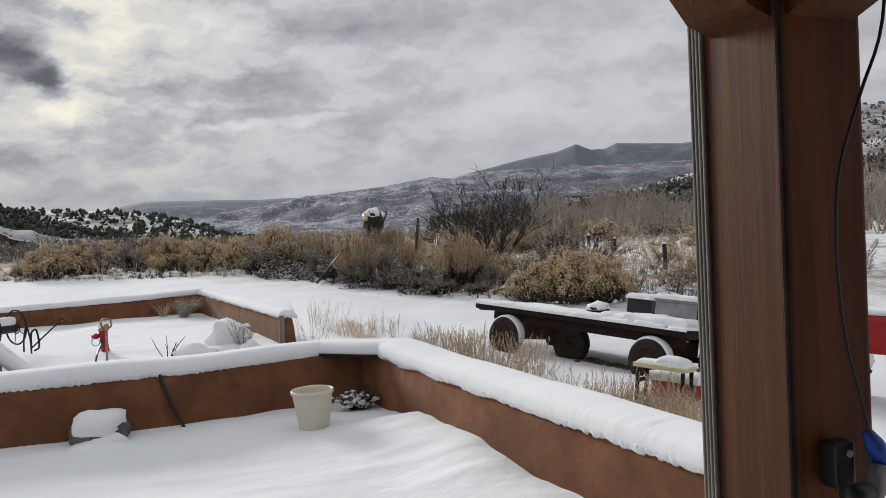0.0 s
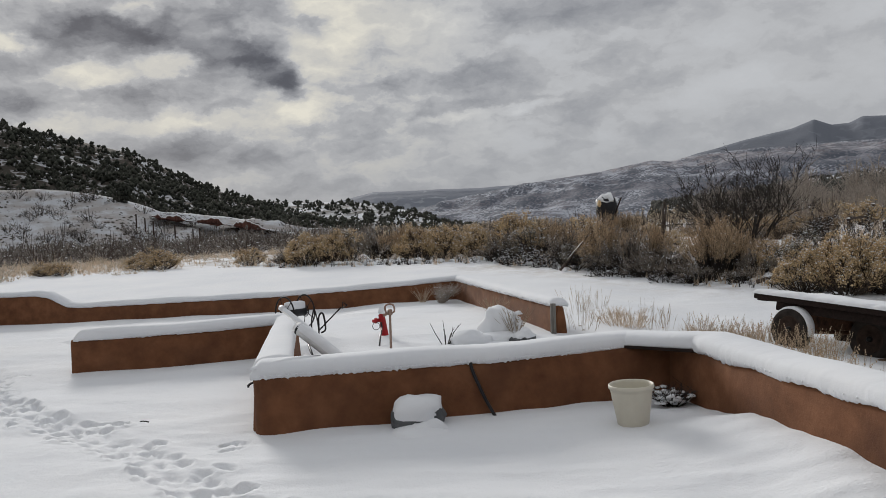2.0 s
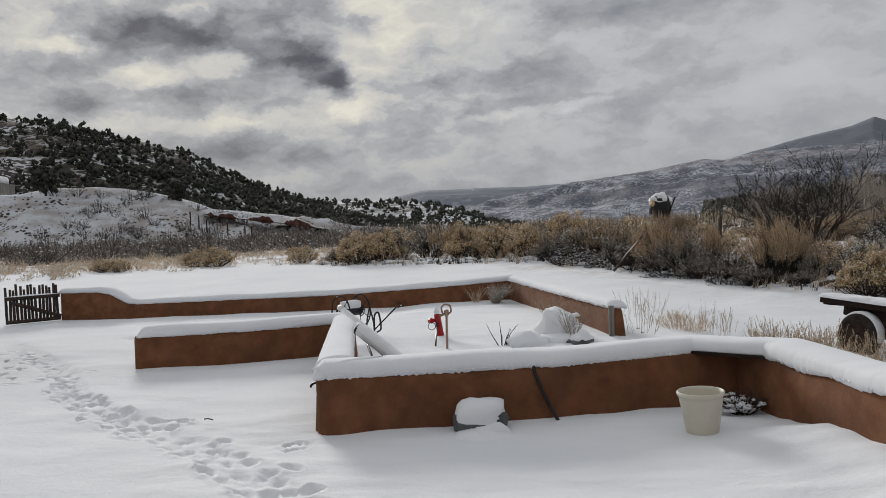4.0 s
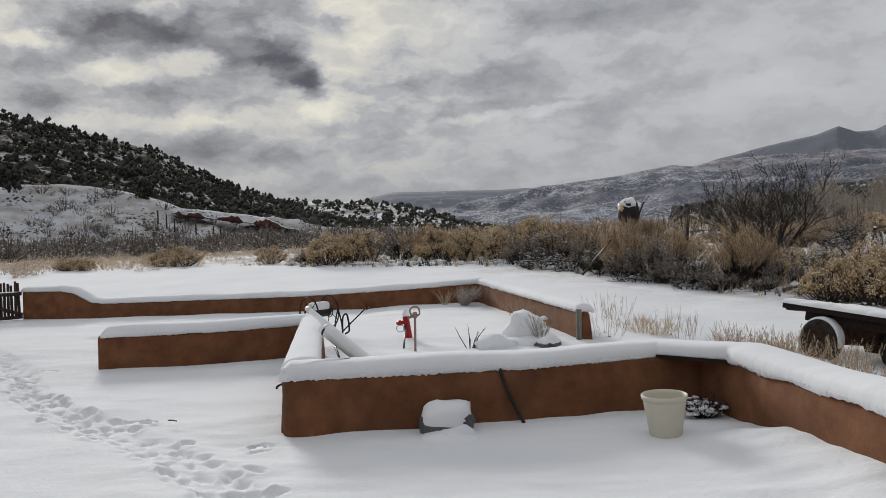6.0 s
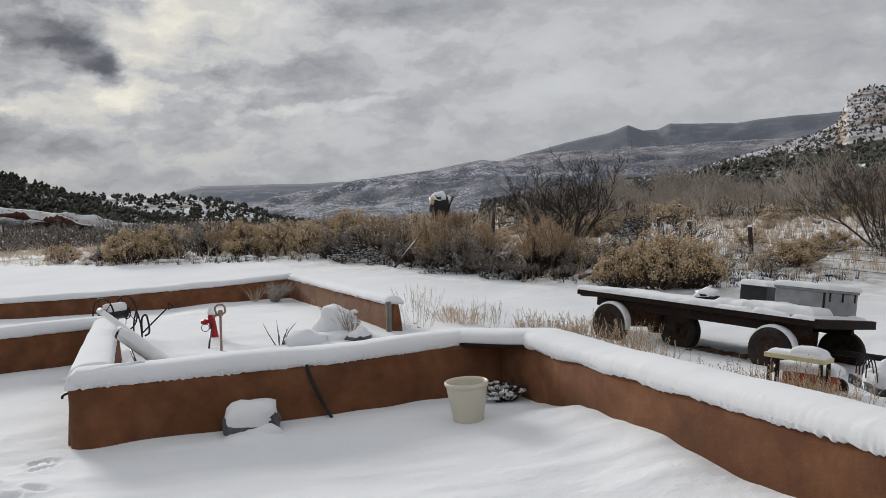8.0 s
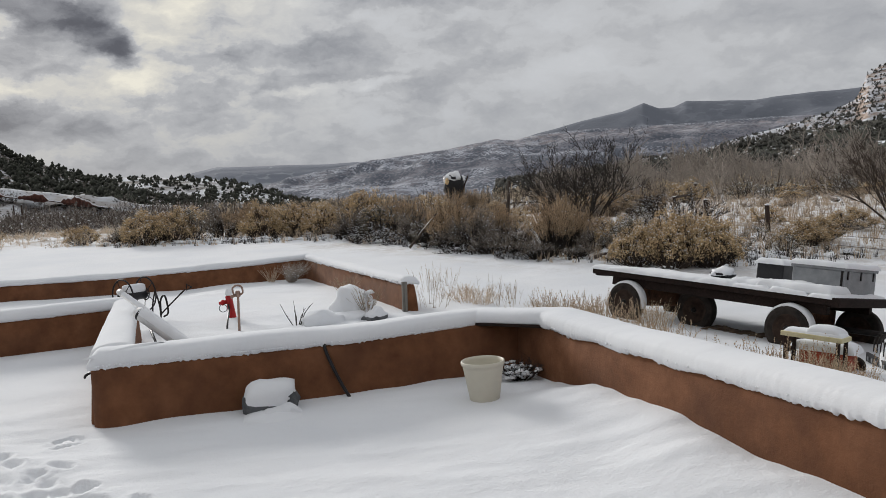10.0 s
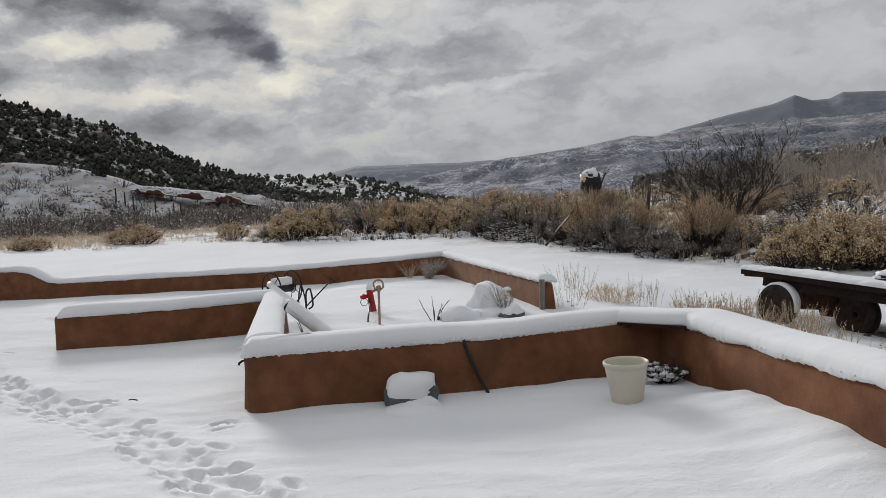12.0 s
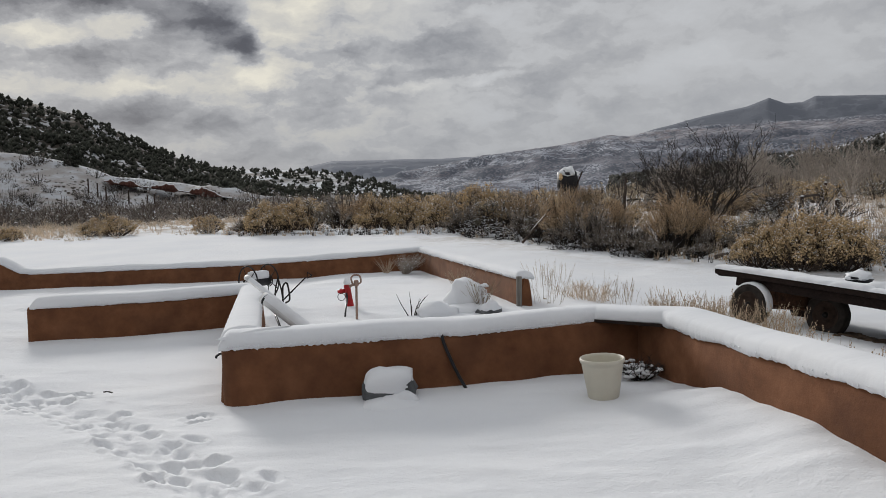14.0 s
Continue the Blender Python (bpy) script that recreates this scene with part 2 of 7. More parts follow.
def slope_material(name, rock, wood, wood_share, snow_scale, strata=0.0, sheet=(0.74, 0.76, 0.80), scarp=None):
    """A far slope: patches of snow, rock and scrub, with level ledges where the rock shows."""
    m = bpy.data.materials.new(name)
    m.use_nodes = True
    k = Tree(m.node_tree)
    pos = k.n("ShaderNodeTexCoord").outputs["Object"]
    steep = k.n("ShaderNodeSeparateXYZ", {0: k.n("ShaderNodeNewGeometry").outputs["Normal"]}).outputs[2]
    ground = k.ramp(k.noise(k.scale(pos, (1, 1, 3)), snow_scale * 0.6, 8.0, 0.62), [(0.40, rock), (0.56, sheet)])
    if strata:
        bands = k.noise(k.scale(pos, (0.06, 0.06, 1.0)), strata, 4.0, 0.6)
        ground = k.mix(k.ramp(bands, [(0.46, 0.0), (0.54, 0.75)]), ground, rock)
    scrub = k.n("ShaderNodeTexVoronoi", {"Vector": pos, "Scale": snow_scale * 4.0, "Randomness": 1.0}).outputs["Distance"]
    spread = k.noise(pos, snow_scale * 0.35, 5.0, 0.6)
    lim = k.math("MULTIPLY", k.n("ShaderNodeMapRange", {0: spread, 1: 0.35, 2: 0.65, 3: wood_share - 0.25, 4: wood_share + 0.25}).outputs[0], 1.0)
    trees = k.n("ShaderNodeMapRange", {0: k.math("SUBTRACT", lim, scrub), 1: -0.04, 2: 0.05, 3: 0.0, 4: 1.0}).outputs[0]
    col = k.mix(trees, ground, wood)
    if scarp:
        # a pale snowy scarp that follows one height, broken by darker gullies
        z = k.math("ADD", k.n("ShaderNodeSeparateXYZ", {0: pos}).outputs[2], k.math("MULTIPLY", k.math("SUBTRACT", k.noise(pos, 0.01, 5.0, 0.6), 0.5), 55.0))
        inside = k.math("MULTIPLY", k.n("ShaderNodeMapRange", {0: z, 1: scarp[0], 2: scarp[0] + 14, 3: 0.0, 4: 1.0}).outputs[0], k.n("ShaderNodeMapRange", {0: z, 1: scarp[1], 2: scarp[1] + 10, 3: 1.0, 4: 0.0}).outputs[0])
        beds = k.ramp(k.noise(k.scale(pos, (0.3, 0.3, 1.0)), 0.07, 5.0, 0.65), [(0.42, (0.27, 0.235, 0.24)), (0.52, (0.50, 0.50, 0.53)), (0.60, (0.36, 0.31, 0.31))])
        torn = k.ramp(k.noise(pos, 0.03, 5.0, 0.65), [(0.42, 0.05), (0.58, 0.65)])
        col = k.mix(k.math("MULTIPLY", inside, torn), col, beds)
    relief = k.n("ShaderNodeBump", {"Strength": 0.6, "Distance": 1.5 / snow_scale * 0.05, "Height": k.noise(pos, snow_scale * 2, 8.0, 0.65)})
    b = k.n("ShaderNodeBsdfPrincipled", {"Base Color": col, "Roughness": 0.9, "Specular IOR Level": 0.1, "Normal": relief.outputs[0]})
    k.n("ShaderNodeOutputMaterial", {0: b.outputs[0]})
    return m


def cliff_material():
    """Level beds of pale pink and buff rock, with snow wherever the face is not too steep."""
    m = bpy.data.materials.new("banded_cliff")
    m.use_nodes = True
    k = Tree(m.node_tree)
    pos = k.n("ShaderNodeTexCoord").outputs["Object"]
    up2 = k.n("ShaderNodeSeparateXYZ", {0: k.n("ShaderNodeNewGeometry").outputs["Normal"]}).outputs[2]
    beds = k.noise(k.scale(pos, (0.05, 0.05, 1.0)), 0.16, 5.0, 0.65)
    rock = k.ramp(beds, [(0.36, (0.14, 0.115, 0.10)), (0.46, (0.32, 0.245, 0.205)), (0.54, (0.42, 0.345, 0.29)), (0.64, (0.26, 0.195, 0.165))])
    rough = k.noise(k.scale(pos, (1, 1, 2.5)), 0.09, 7.0, 0.7)
    lodged = k.math("ADD", k.math("MULTIPLY", up2, 0.8), k.math("SUBTRACT", rough, 0.5))
    snow = k.n("ShaderNodeMapRange", {0: lodged, 1: 0.58, 2: 0.76, 3: 0.0, 4: 1.0}).outputs[0]
    ledge = k.ramp(k.noise(k.scale(pos, (0.08, 0.08, 1.0)), 0.30, 4.0, 0.6), [(0.50, 0.0), (0.56, 0.9)])
    col = k.mix(k.math("MAXIMUM", snow, ledge), rock, (0.56, 0.58, 0.62))
    relief = k.n("ShaderNodeBump", {"Strength": 0.8, "Distance": 2.0, "Height": rough})
    b = k.n("ShaderNodeBsdfPrincipled", {"Base Color": col, "Roughness": 0.95, "Specular IOR Level": 0.1, "Normal": relief.outputs[0]})
    k.n("ShaderNodeOutputMaterial", {0: b.outputs[0]})
    return m


def wood_material(name, dark, light, axis=2, rough=0.55, ring=28.0):
    m = bpy.data.materials.new(name)
    m.use_nodes = True
    k = Tree(m.node_tree)
    pos = k.n("ShaderNodeTexCoord").outputs["Object"]
    st = [1.0, 1.0, 1.0]
    st[axis] = 0.035
    p = k.scale(pos, st)
    rings = k.noise(p, ring, 7.0, 0.62, 1.2)
    streak = k.noise(p, ring * 4.5, 5.0, 0.7)
    f = k.math("ADD", k.math("MULTIPLY", rings, 0.65), k.math("MULTIPLY", streak, 0.35))
    col = k.ramp(f, [(0.36, dark), (0.5, [(a + b) / 2 for a, b in zip(dark, light)]), (0.64, light)])
    worn = k.ramp(k.noise(pos, 2.3, 5.0, 0.6), [(0.45, 0.0), (0.75, 1.0)])
    col = k.mix(k.math("MULTIPLY", worn, 0.4), col, [c * 0.6 for c in dark])
    relief = k.n("ShaderNodeBump", {"Strength": 0.45, "Distance": 0.004, "Height": f})
    b = k.n("ShaderNodeBsdfPrincipled", {"Base Color": col, "Roughness": rough, "Specular IOR Level": 0.2, "Normal": relief.outputs[0]})
    k.n("ShaderNodeOutputMaterial", {0: b.outputs[0]})
    return m


SNOW = snow_material()
GROUND = ground_material()
STUCCO = surface("terracotta_stucco", [(0.3, (0.105, 0.042, 0.0185)), (0.5, (0.155, 0.0645, 0.029)), (0.7, (0.215, 0.095, 0.046))], 4.0, 9.0, 0.92, 0.6, 45.0, stain=(0.080, 0.035, 0.019, 0.45), stain_scale=1.7, depth=0.006)
CEDAR = wood_material("stained_cedar", (0.040, 0.0135, 0.005), (0.125, 0.043, 0.0135), 2, 0.7, 16.0)
WEATHERED = wood_material("weathered_wood", (0.022, 0.015, 0.013), (0.080, 0.056, 0.045), 2, 0.85, 20.0)
GREY_BOARD = wood_material("grey_board", (0.09, 0.085, 0.075), (0.26, 0.245, 0.22), 2, 0.85, 22.0)
DECK_EDGE = wood_material("dark_plank", (0.009, 0.006, 0.005), (0.034, 0.020, 0.016), 0, 0.8, 20.0)
IRON = surface("dark_iron", [(0.3, (0.012, 0.012, 0.013)), (0.7, (0.035, 0.03, 0.028))], 9, rough=0.6, metal=0.6)
RUST = surface("rusty_iron", [(0.3, (0.045, 0.022, 0.014)), (0.7, (0.14, 0.065, 0.035))], 11, rough=0.85, metal=0.3)
WHEEL_IRON = surface("stained_wheel_iron", [(0.3, (0.022, 0.014, 0.011)), (0.7, (0.065, 0.041, 0.03))], 11, rough=0.85, metal=0.2)
RUBBER = surface("old_rubber", [(0.3, (0.012, 0.01, 0.009)), (0.7, (0.04, 0.032, 0.027))], 8, rough=0.9)
RED = surface("red_paint", [(0.3, (0.30, 0.008, 0.012)), (0.7, (0.42, 0.016, 0.02))], 9, rough=0.45, stain=(0.16, 0.03, 0.02, 0.5), stain_scale=4)
ORANGE = surface("faded_red_paint", [(0.3, (0.25, 0.03, 0.015)), (0.7, (0.38, 0.07, 0.03))], 9, rough=0.6, stain=(0.1, 0.04, 0.02, 0.6), stain_scale=5)
YELLOW = surface("pale_yellow_paint", [(0.3, (0.52, 0.47, 0.27)), (0.7, (0.64, 0.59, 0.40))], 7, rough=0.6)
PLASTIC = surface("cream_plastic", [(0.3, (0.54, 0.51, 0.425)), (0.7, (0.60, 0.57, 0.48))], 4, rough=0.5, bump=0.05)
GALV = surface("galvanised_steel", [(0.3, (0.20, 0.21, 0.22)), (0.7, (0.30, 0.31, 0.32))], 6, rough=0.55, metal=0.35, stain=(0.13, 0.13, 0.13, 0.5))
BLACK = surface("black_plastic", [(0.3, (0.010, 0.010, 0.012)), (0.7, (0.022, 0.022, 0.025))], 10, rough=0.45, bump=0.05)
PIPE = surface("white_pipe", [(0.3, (0.60, 0.60, 0.60)), (0.7, (0.74, 0.74, 0.74))], 6, rough=0.45, bump=0.08)
BRONZE = surface("worn_bronze", [(0.3, (0.24, 0.16, 0.125)), (0.7, (0.38, 0.27, 0.22))], 10, rough=0.5, metal=0.6)
BLUE = surface("blue_plastic", [(0.3, (0.01, 0.05, 0.33)), (0.7, (0.02, 0.08, 0.45))], 8, rough=0.4)
STONE = surface("grey_rock", [(0.3, (0.05, 0.055, 0.06)), (0.6, (0.13, 0.135, 0.14)), (0.75, (0.2, 0.2, 0.2))], 7, rough=0.9, bump=0.6)
STRAW = surface("dry_straw", [(0.3, (0.44, 0.335, 0.235)), (0.7, (0.66, 0.54, 0.41))], 5, rough=0.85, vary=0.25)
# twig brown, darkened further to deepen the shade in the bushes' hollows
TWIG = surface("grey_brown_twig", [(0.3, (0.030, 0.022, 0.018)), (0.7, (0.092, 0.070, 0.056))], 8, rough=0.9, vary=0.3)
PALE_TWIG = surface("pale_twig", [(0.3, (0.22, 0.17, 0.11)), (0.7, (0.42, 0.33, 0.225))], 8, rough=0.9, vary=0.25)
HEADS = surface("dry_gold_flower_heads", [(0.3, (0.31, 0.218, 0.115)), (0.7, (0.66, 0.50, 0.30))], 6, rough=0.9, vary=0.45, island=True)
GREY_TWIG = surface("grey_twig_tips", [(0.3, (0.115, 0.096, 0.082)), (0.7, (0.36, 0.31, 0.26))], 6, rough=0.9, vary=0.6, island=True)
SAGE = surface("grey_sage_leaves", [(0.3, (0.085, 0.075, 0.055)), (0.7, (0.22, 0.20, 0.155))], 6, rough=0.9, vary=0.5, island=True)
RUSSET = surface("russet_twig_tips", [(0.3, (0.27, 0.19, 0.12)), (0.7, (0.56, 0.42, 0.275))], 6, rough=0.9, vary=0.55, island=True)
DULL = surface("dull_tan_heads", [(0.3, (0.25, 0.20, 0.14)), (0.7, (0.50, 0.415, 0.305))], 0.4, rough=0.95, vary=0.45, island=True)
FIELD = surface("pale_field_straw", [(0.3, (0.33, 0.28, 0.215)), (0.7, (0.54, 0.475, 0.385))], 0.4, rough=0.95, vary=0.2, island=True)
THICKET = surface("thicket_grey", [(0.3, (0.115, 0.102, 0.092)), (0.7, (0.29, 0.26, 0.232))], 0.4, rough=0.95, vary=0.5, island=True)
SEED = surface("tan_seeds", [(0.3, (0.34, 0.24, 0.155)), (0.7, (0.58, 0.455, 0.33))], 9, rough=0.9, vary=0.2)
DEADWOOD = surface("dead_bark", [(0.3, (0.016, 0.013, 0.012)), (0.7, (0.060, 0.050, 0.043))], 6, rough=0.95)
GREY_BARK = surface("grey_bark", [(0.3, (0.19, 0.165, 0.142)), (0.7, (0.43, 0.375, 0.325))], 6, rough=0.95, vary=0.25)
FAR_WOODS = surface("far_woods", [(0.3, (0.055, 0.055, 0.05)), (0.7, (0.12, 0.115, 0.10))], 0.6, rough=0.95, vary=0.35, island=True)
BROWN_SCRUB = surface("brown_scrub", [(0.3, (0.18, 0.145, 0.115)), (0.7, (0.38, 0.315, 0.255))], 2, rough=0.95, vary=0.4, island=True)
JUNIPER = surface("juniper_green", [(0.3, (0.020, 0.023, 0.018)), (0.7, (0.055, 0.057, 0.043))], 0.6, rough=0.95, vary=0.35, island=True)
SOIL = surface("bare_soil", [(0.3, (0.07, 0.05, 0.035)), (0.7, (0.17, 0.12, 0.085))], 5, rough=0.95, bump=0.5)
RED_ROCK = surface("red_ledge_rock", [(0.3, (0.045, 0.022, 0.018)), (0.7, (0.15, 0.062, 0.045))], 0.8, rough=0.95, bump=0.6)
# hill snow is greyed in the base colour for scrub too fine to model
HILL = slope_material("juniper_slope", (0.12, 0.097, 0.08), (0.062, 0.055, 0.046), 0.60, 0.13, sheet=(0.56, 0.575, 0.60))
RIDGE = slope_material("low_ridge", (0.20, 0.185, 0.17), (0.055, 0.057, 0.052), 0.20, 0.08, sheet=(0.68, 0.70, 0.73))
# bank snow is greyed in its colour, standing in for its shaded face
BANK = slope_material("snowy_bank", (0.40, 0.375, 0.36), (0.07, 0.06, 0.05), 0.20, 0.30, sheet=(0.57, 0.59, 0.62))
# the three farthest slopes have distance haze mixed into their base colours
MOUNTAIN = slope_material("hazed_mountain_slope", (0.165, 0.162, 0.185), (0.11, 0.12, 0.145), 0.50, 0.036, strata=0.02, sheet=(0.40, 0.42, 0.47), scarp=(148, 180))
SUMMIT = slope_material("hazed_mountain_top", (0.185, 0.198, 0.228), (0.165, 0.178, 0.207), 0.7, 0.006, sheet=(0.205, 0.219, 0.25))
MESA = slope_material("hazed_far_mesa", (0.215, 0.23, 0.265), (0.20, 0.215, 0.25), 0.7, 0.004, sheet=(0.30, 0.32, 0.35))
CLIFF = cliff_material()
WOODS = slope_material("wooded_slope", (0.12, 0.105, 0.085), (0.050, 0.052, 0.040), 0.80, 0.06)


# ---- making meshes ----
class Shape:
    """Collects vertices and faces for one mesh."""

    def __init__(self):
        self.v, self.f, self.count = [], [], 0

    def add(self, verts, faces):
        verts = np.asarray(verts, dtype=float).reshape(-1, 3)
        n = self.count
        self.v.append(verts)
        self.f.extend(tuple(i + n for i in face) for face in faces)
        self.count += len(verts)
        return self

    def tube(self, points, radii, sides=3, caps=True):
        pts = [Vector(p) for p in points]
        if not hasattr(radii, "__len__"):
            radii = [radii] * len(pts)
        out, up = [], None
        for i, p in enumerate(pts):
            d = (pts[min(i + 1, len(pts) - 1)] - pts[max(i - 1, 0)]).normalized()
            if up is None:
                up = d.orthogonal().normalized()
            up = (up - d * up.dot(d))
            up = up.normalized() if up.length > 1e-6 else d.orthogonal().normalized()
            side = d.cross(up)
            for k in range(sides):
                a = 2 * math.pi * k / sides
                out.append(p + (up * math.cos(a) + side * math.sin(a)) * radii[i])
        faces = []
        for i in range(len(pts) - 1):
            for k in range(sides):
                a, b = i * sides + k, i * sides + (k + 1) % sides
                faces.append((a, b, b + sides, a + sides))
        if caps:
            faces.append(tuple(range(sides))[::-1])
            faces.append(tuple((len(pts) - 1) * sides + k for k in range(sides)))
        return self.add([tuple(o) for o in out], faces)

    def box(self, m, size, bevel=0.0):
        """A box centred at the pose m; with a bevel its edges are chamfered."""
        x, y, z = (s / 2 for s in size)
        if not bevel:
            vs = [(sx * x, sy * y, sz * z) for sx in (-1, 1) for sy in (-1, 1) for sz in (-1, 1)]
            fs = [(0, 1, 3, 2), (4, 6, 7, 5), (0, 4, 5, 1), (2, 3, 7, 6), (0, 2, 6, 4), (1, 5, 7, 3)]
            return self.add([tuple(m @ Vector(p)) for p in vs], fs)
        bm = bmesh.new()
        bmesh.ops.create_cube(bm, size=1.0, matrix=Matrix.Diagonal((*size, 1)))
        bmesh.ops.bevel(bm, geom=bm.edges[:], offset=bevel, segments=2, affect="EDGES", profile=0.6)
        bm.verts.index_update()
        self.add([tuple(m @ p.co) for p in bm.verts], [tuple(p.index for p in f.verts) for f in bm.faces])
        bm.free()
        return self

    def blob(self, centre, radius, squash=(1, 1, 1), rough=0.25, level=1, seed=None):
        vs, fs = BLOBS[level]
        rnd = np.random.default_rng(seed) if seed is not None else RNG
        p = vs * (1 + rough * (rnd.random((len(vs), 1)) - 0.5) * 2) * radius * np.array(squash)
        return self.add(p + np.array(centre), fs)

    def sweep(self, rows, closed=False, caps=True):
        """Rows of cross-section points, skinned to one another."""
        rows = np.asarray(rows, dtype=float)
        n, k = rows.shape[:2]
        faces = []
        last = k if closed else k - 1
        for i in range(n - 1):
            for j in range(last):
                a, b = i * k + j, i * k + (j + 1) % k
                faces.append((a, b, b + k, a + k))
        if caps:
            faces.append(tuple(range(k))[::-1])
            faces.append(tuple((n - 1) * k + j for j in range(k)))
        return self.add(rows.reshape(-1, 3), faces)

    def lathe(self, m, profile, sides=24, caps=True):
        rows = []
        for r, z in profile:
            rows.append([tuple(m @ Vector((r * math.cos(2 * math.pi * k / sides), r * math.sin(2 * math.pi * k / sides), z))) for k in range(sides)])
        return self.sweep(rows, closed=True, caps=caps)

    def make(self, name, material, parent=None, label="", smooth=False, at=None):
        """The mesh object. at: the base point that becomes its origin."""
        me = bpy.data.meshes.new(name)
        v = np.concatenate(self.v) if self.v else np.zeros((0, 3))
        if at is not None:
            v = v - np.array(at)
        me.from_pydata(v.tolist(), [], self.f)
        me.materials.append(material)
        if smooth:
            me.shade_smooth()
        me.update()
        ob = new(name, me)
        if at is not None:
            ob.location = at
        if parent is not None:
            ob.parent = parent
            base, up = Vector((0, 0, 0)), parent
            while up is not None:
                base, up = base + up.location, up.parent
            ob.location = Vector(at if at is not None else (0, 0, 0)) - base
        if label:
            ob["label"] = label
        return ob


def unit_blob(level):
    bm = bmesh.new()
    bmesh.ops.create_icosphere(bm, subdivisions=level, radius=1.0)
    bm.verts.index_update()
    out = np.array([tuple(p.co) for p in bm.verts]), [tuple(p.index for p in f.verts) for f in bm.faces]
    bm.free()
    return out


RNG = np.random.default_rng(11)
BLOBS = {1: unit_blob(1), 2: unit_blob(2), 3: unit_blob(3)}
BLOBS[0] = (np.array([(1, 0, 0), (-1, 0, 0), (0, 1, 0), (0, -1, 0), (0, 0, 1), (0, 0, -1)], dtype=float), [(0, 2, 4), (2, 1, 4), (1, 3, 4), (3, 0, 4), (2, 0, 5), (1, 2, 5), (3, 1, 5), (0, 3, 5)])


def empty(name, at):
    ob = new(name)
    ob.location = at
    ob.empty_display_size = 0.1
    return ob


def smooth_step(a, b, x):
    u = min(max((x - a) / (b - a), 0.0), 1.0)
    return u * u * (3 - 2 * u)


def wave(x, y, s, k=0.0):
    return noise.noise(Vector((x * s, y * s, k)))


# ---- the lie of the land ----
def lie(x, y):
    """Height of the snow, without tracks."""
    z = 0.04 * min(max(y - 18.0, 0.0), 14.0) + 0.006 * max(y - 32.0, 0.0)
    z = min(z, 1.6)
    out = smooth_step(1.9, 4.6, x + 0.225 * (min(y, 9.0) - 6.95)) * smooth_step(27.0, 15.0, y)
    p = (x - 4.16) * 0.852 + (y - 12.87) * 0.523
    q = (x - 4.16) * 0.523 - (y - 12.87) * 0.852
    z -= (0.36 + 0.065 * min(max(q, -4.0), 9.0) + 0.18 * math.exp(-((p - 2.0) / 1.6) ** 2)) * out
    # drift along the inner face of the low wall
    face = 1.5 + 0.225 * (6.95 - y)
    if y < 7.2:
        z += 0.145 * smooth_step(0.95, 0.05, face - x) * smooth_step(7.1, 5.6, y) * (1 - 0.5 * smooth_step(5.0, 3.2, y)) * (0.75 + 0.5 * wave(x, y, 1.3, 5.0)) if x < face + 0.3 else 0.0
    if -3.4 < x < 1.2 and 10.0 < y < 18.4:
        z += 0.06 * smooth_step(-3.3, -2.3, x) * smooth_step(1.1, 0.6, x) * smooth_step(10.1, 12.3, y) * smooth_step(18.3, 17.8, y)
    z += 0.024 * wave(x, y, 0.8) + 0.014 * wave(x * 0.7, y * 1.3, 2.1, 3.0)
    if -3.0 < x < 3.0 and y < 7.2:
        z += 0.010 * wave(x * 0.5, y * 1.4, 4.5, 8.0)
    z -= 0.05 * math.exp(-((x + 2.05) / 0.6) ** 2 - ((y - 6.3) / 0.45) ** 2)
    if y > 30:
        z += min((y - 30) * 0.01, 0.5) * wave(x, y, 0.06, 7.0)
    return z


def grid_lines(spans):
    out = [spans[0][0]]
    for a, b, step in spans:
        n = max(1, round((b - a) / step))
        out += [a + (b - a) * (i + 1) / n for i in range(n)]
    return np.array(out)


def growing(a, b, first, rate):
    out, x, step = [], a, first
    while x < b:
        step *= rate
        x += step
        out.append(x)
    return out


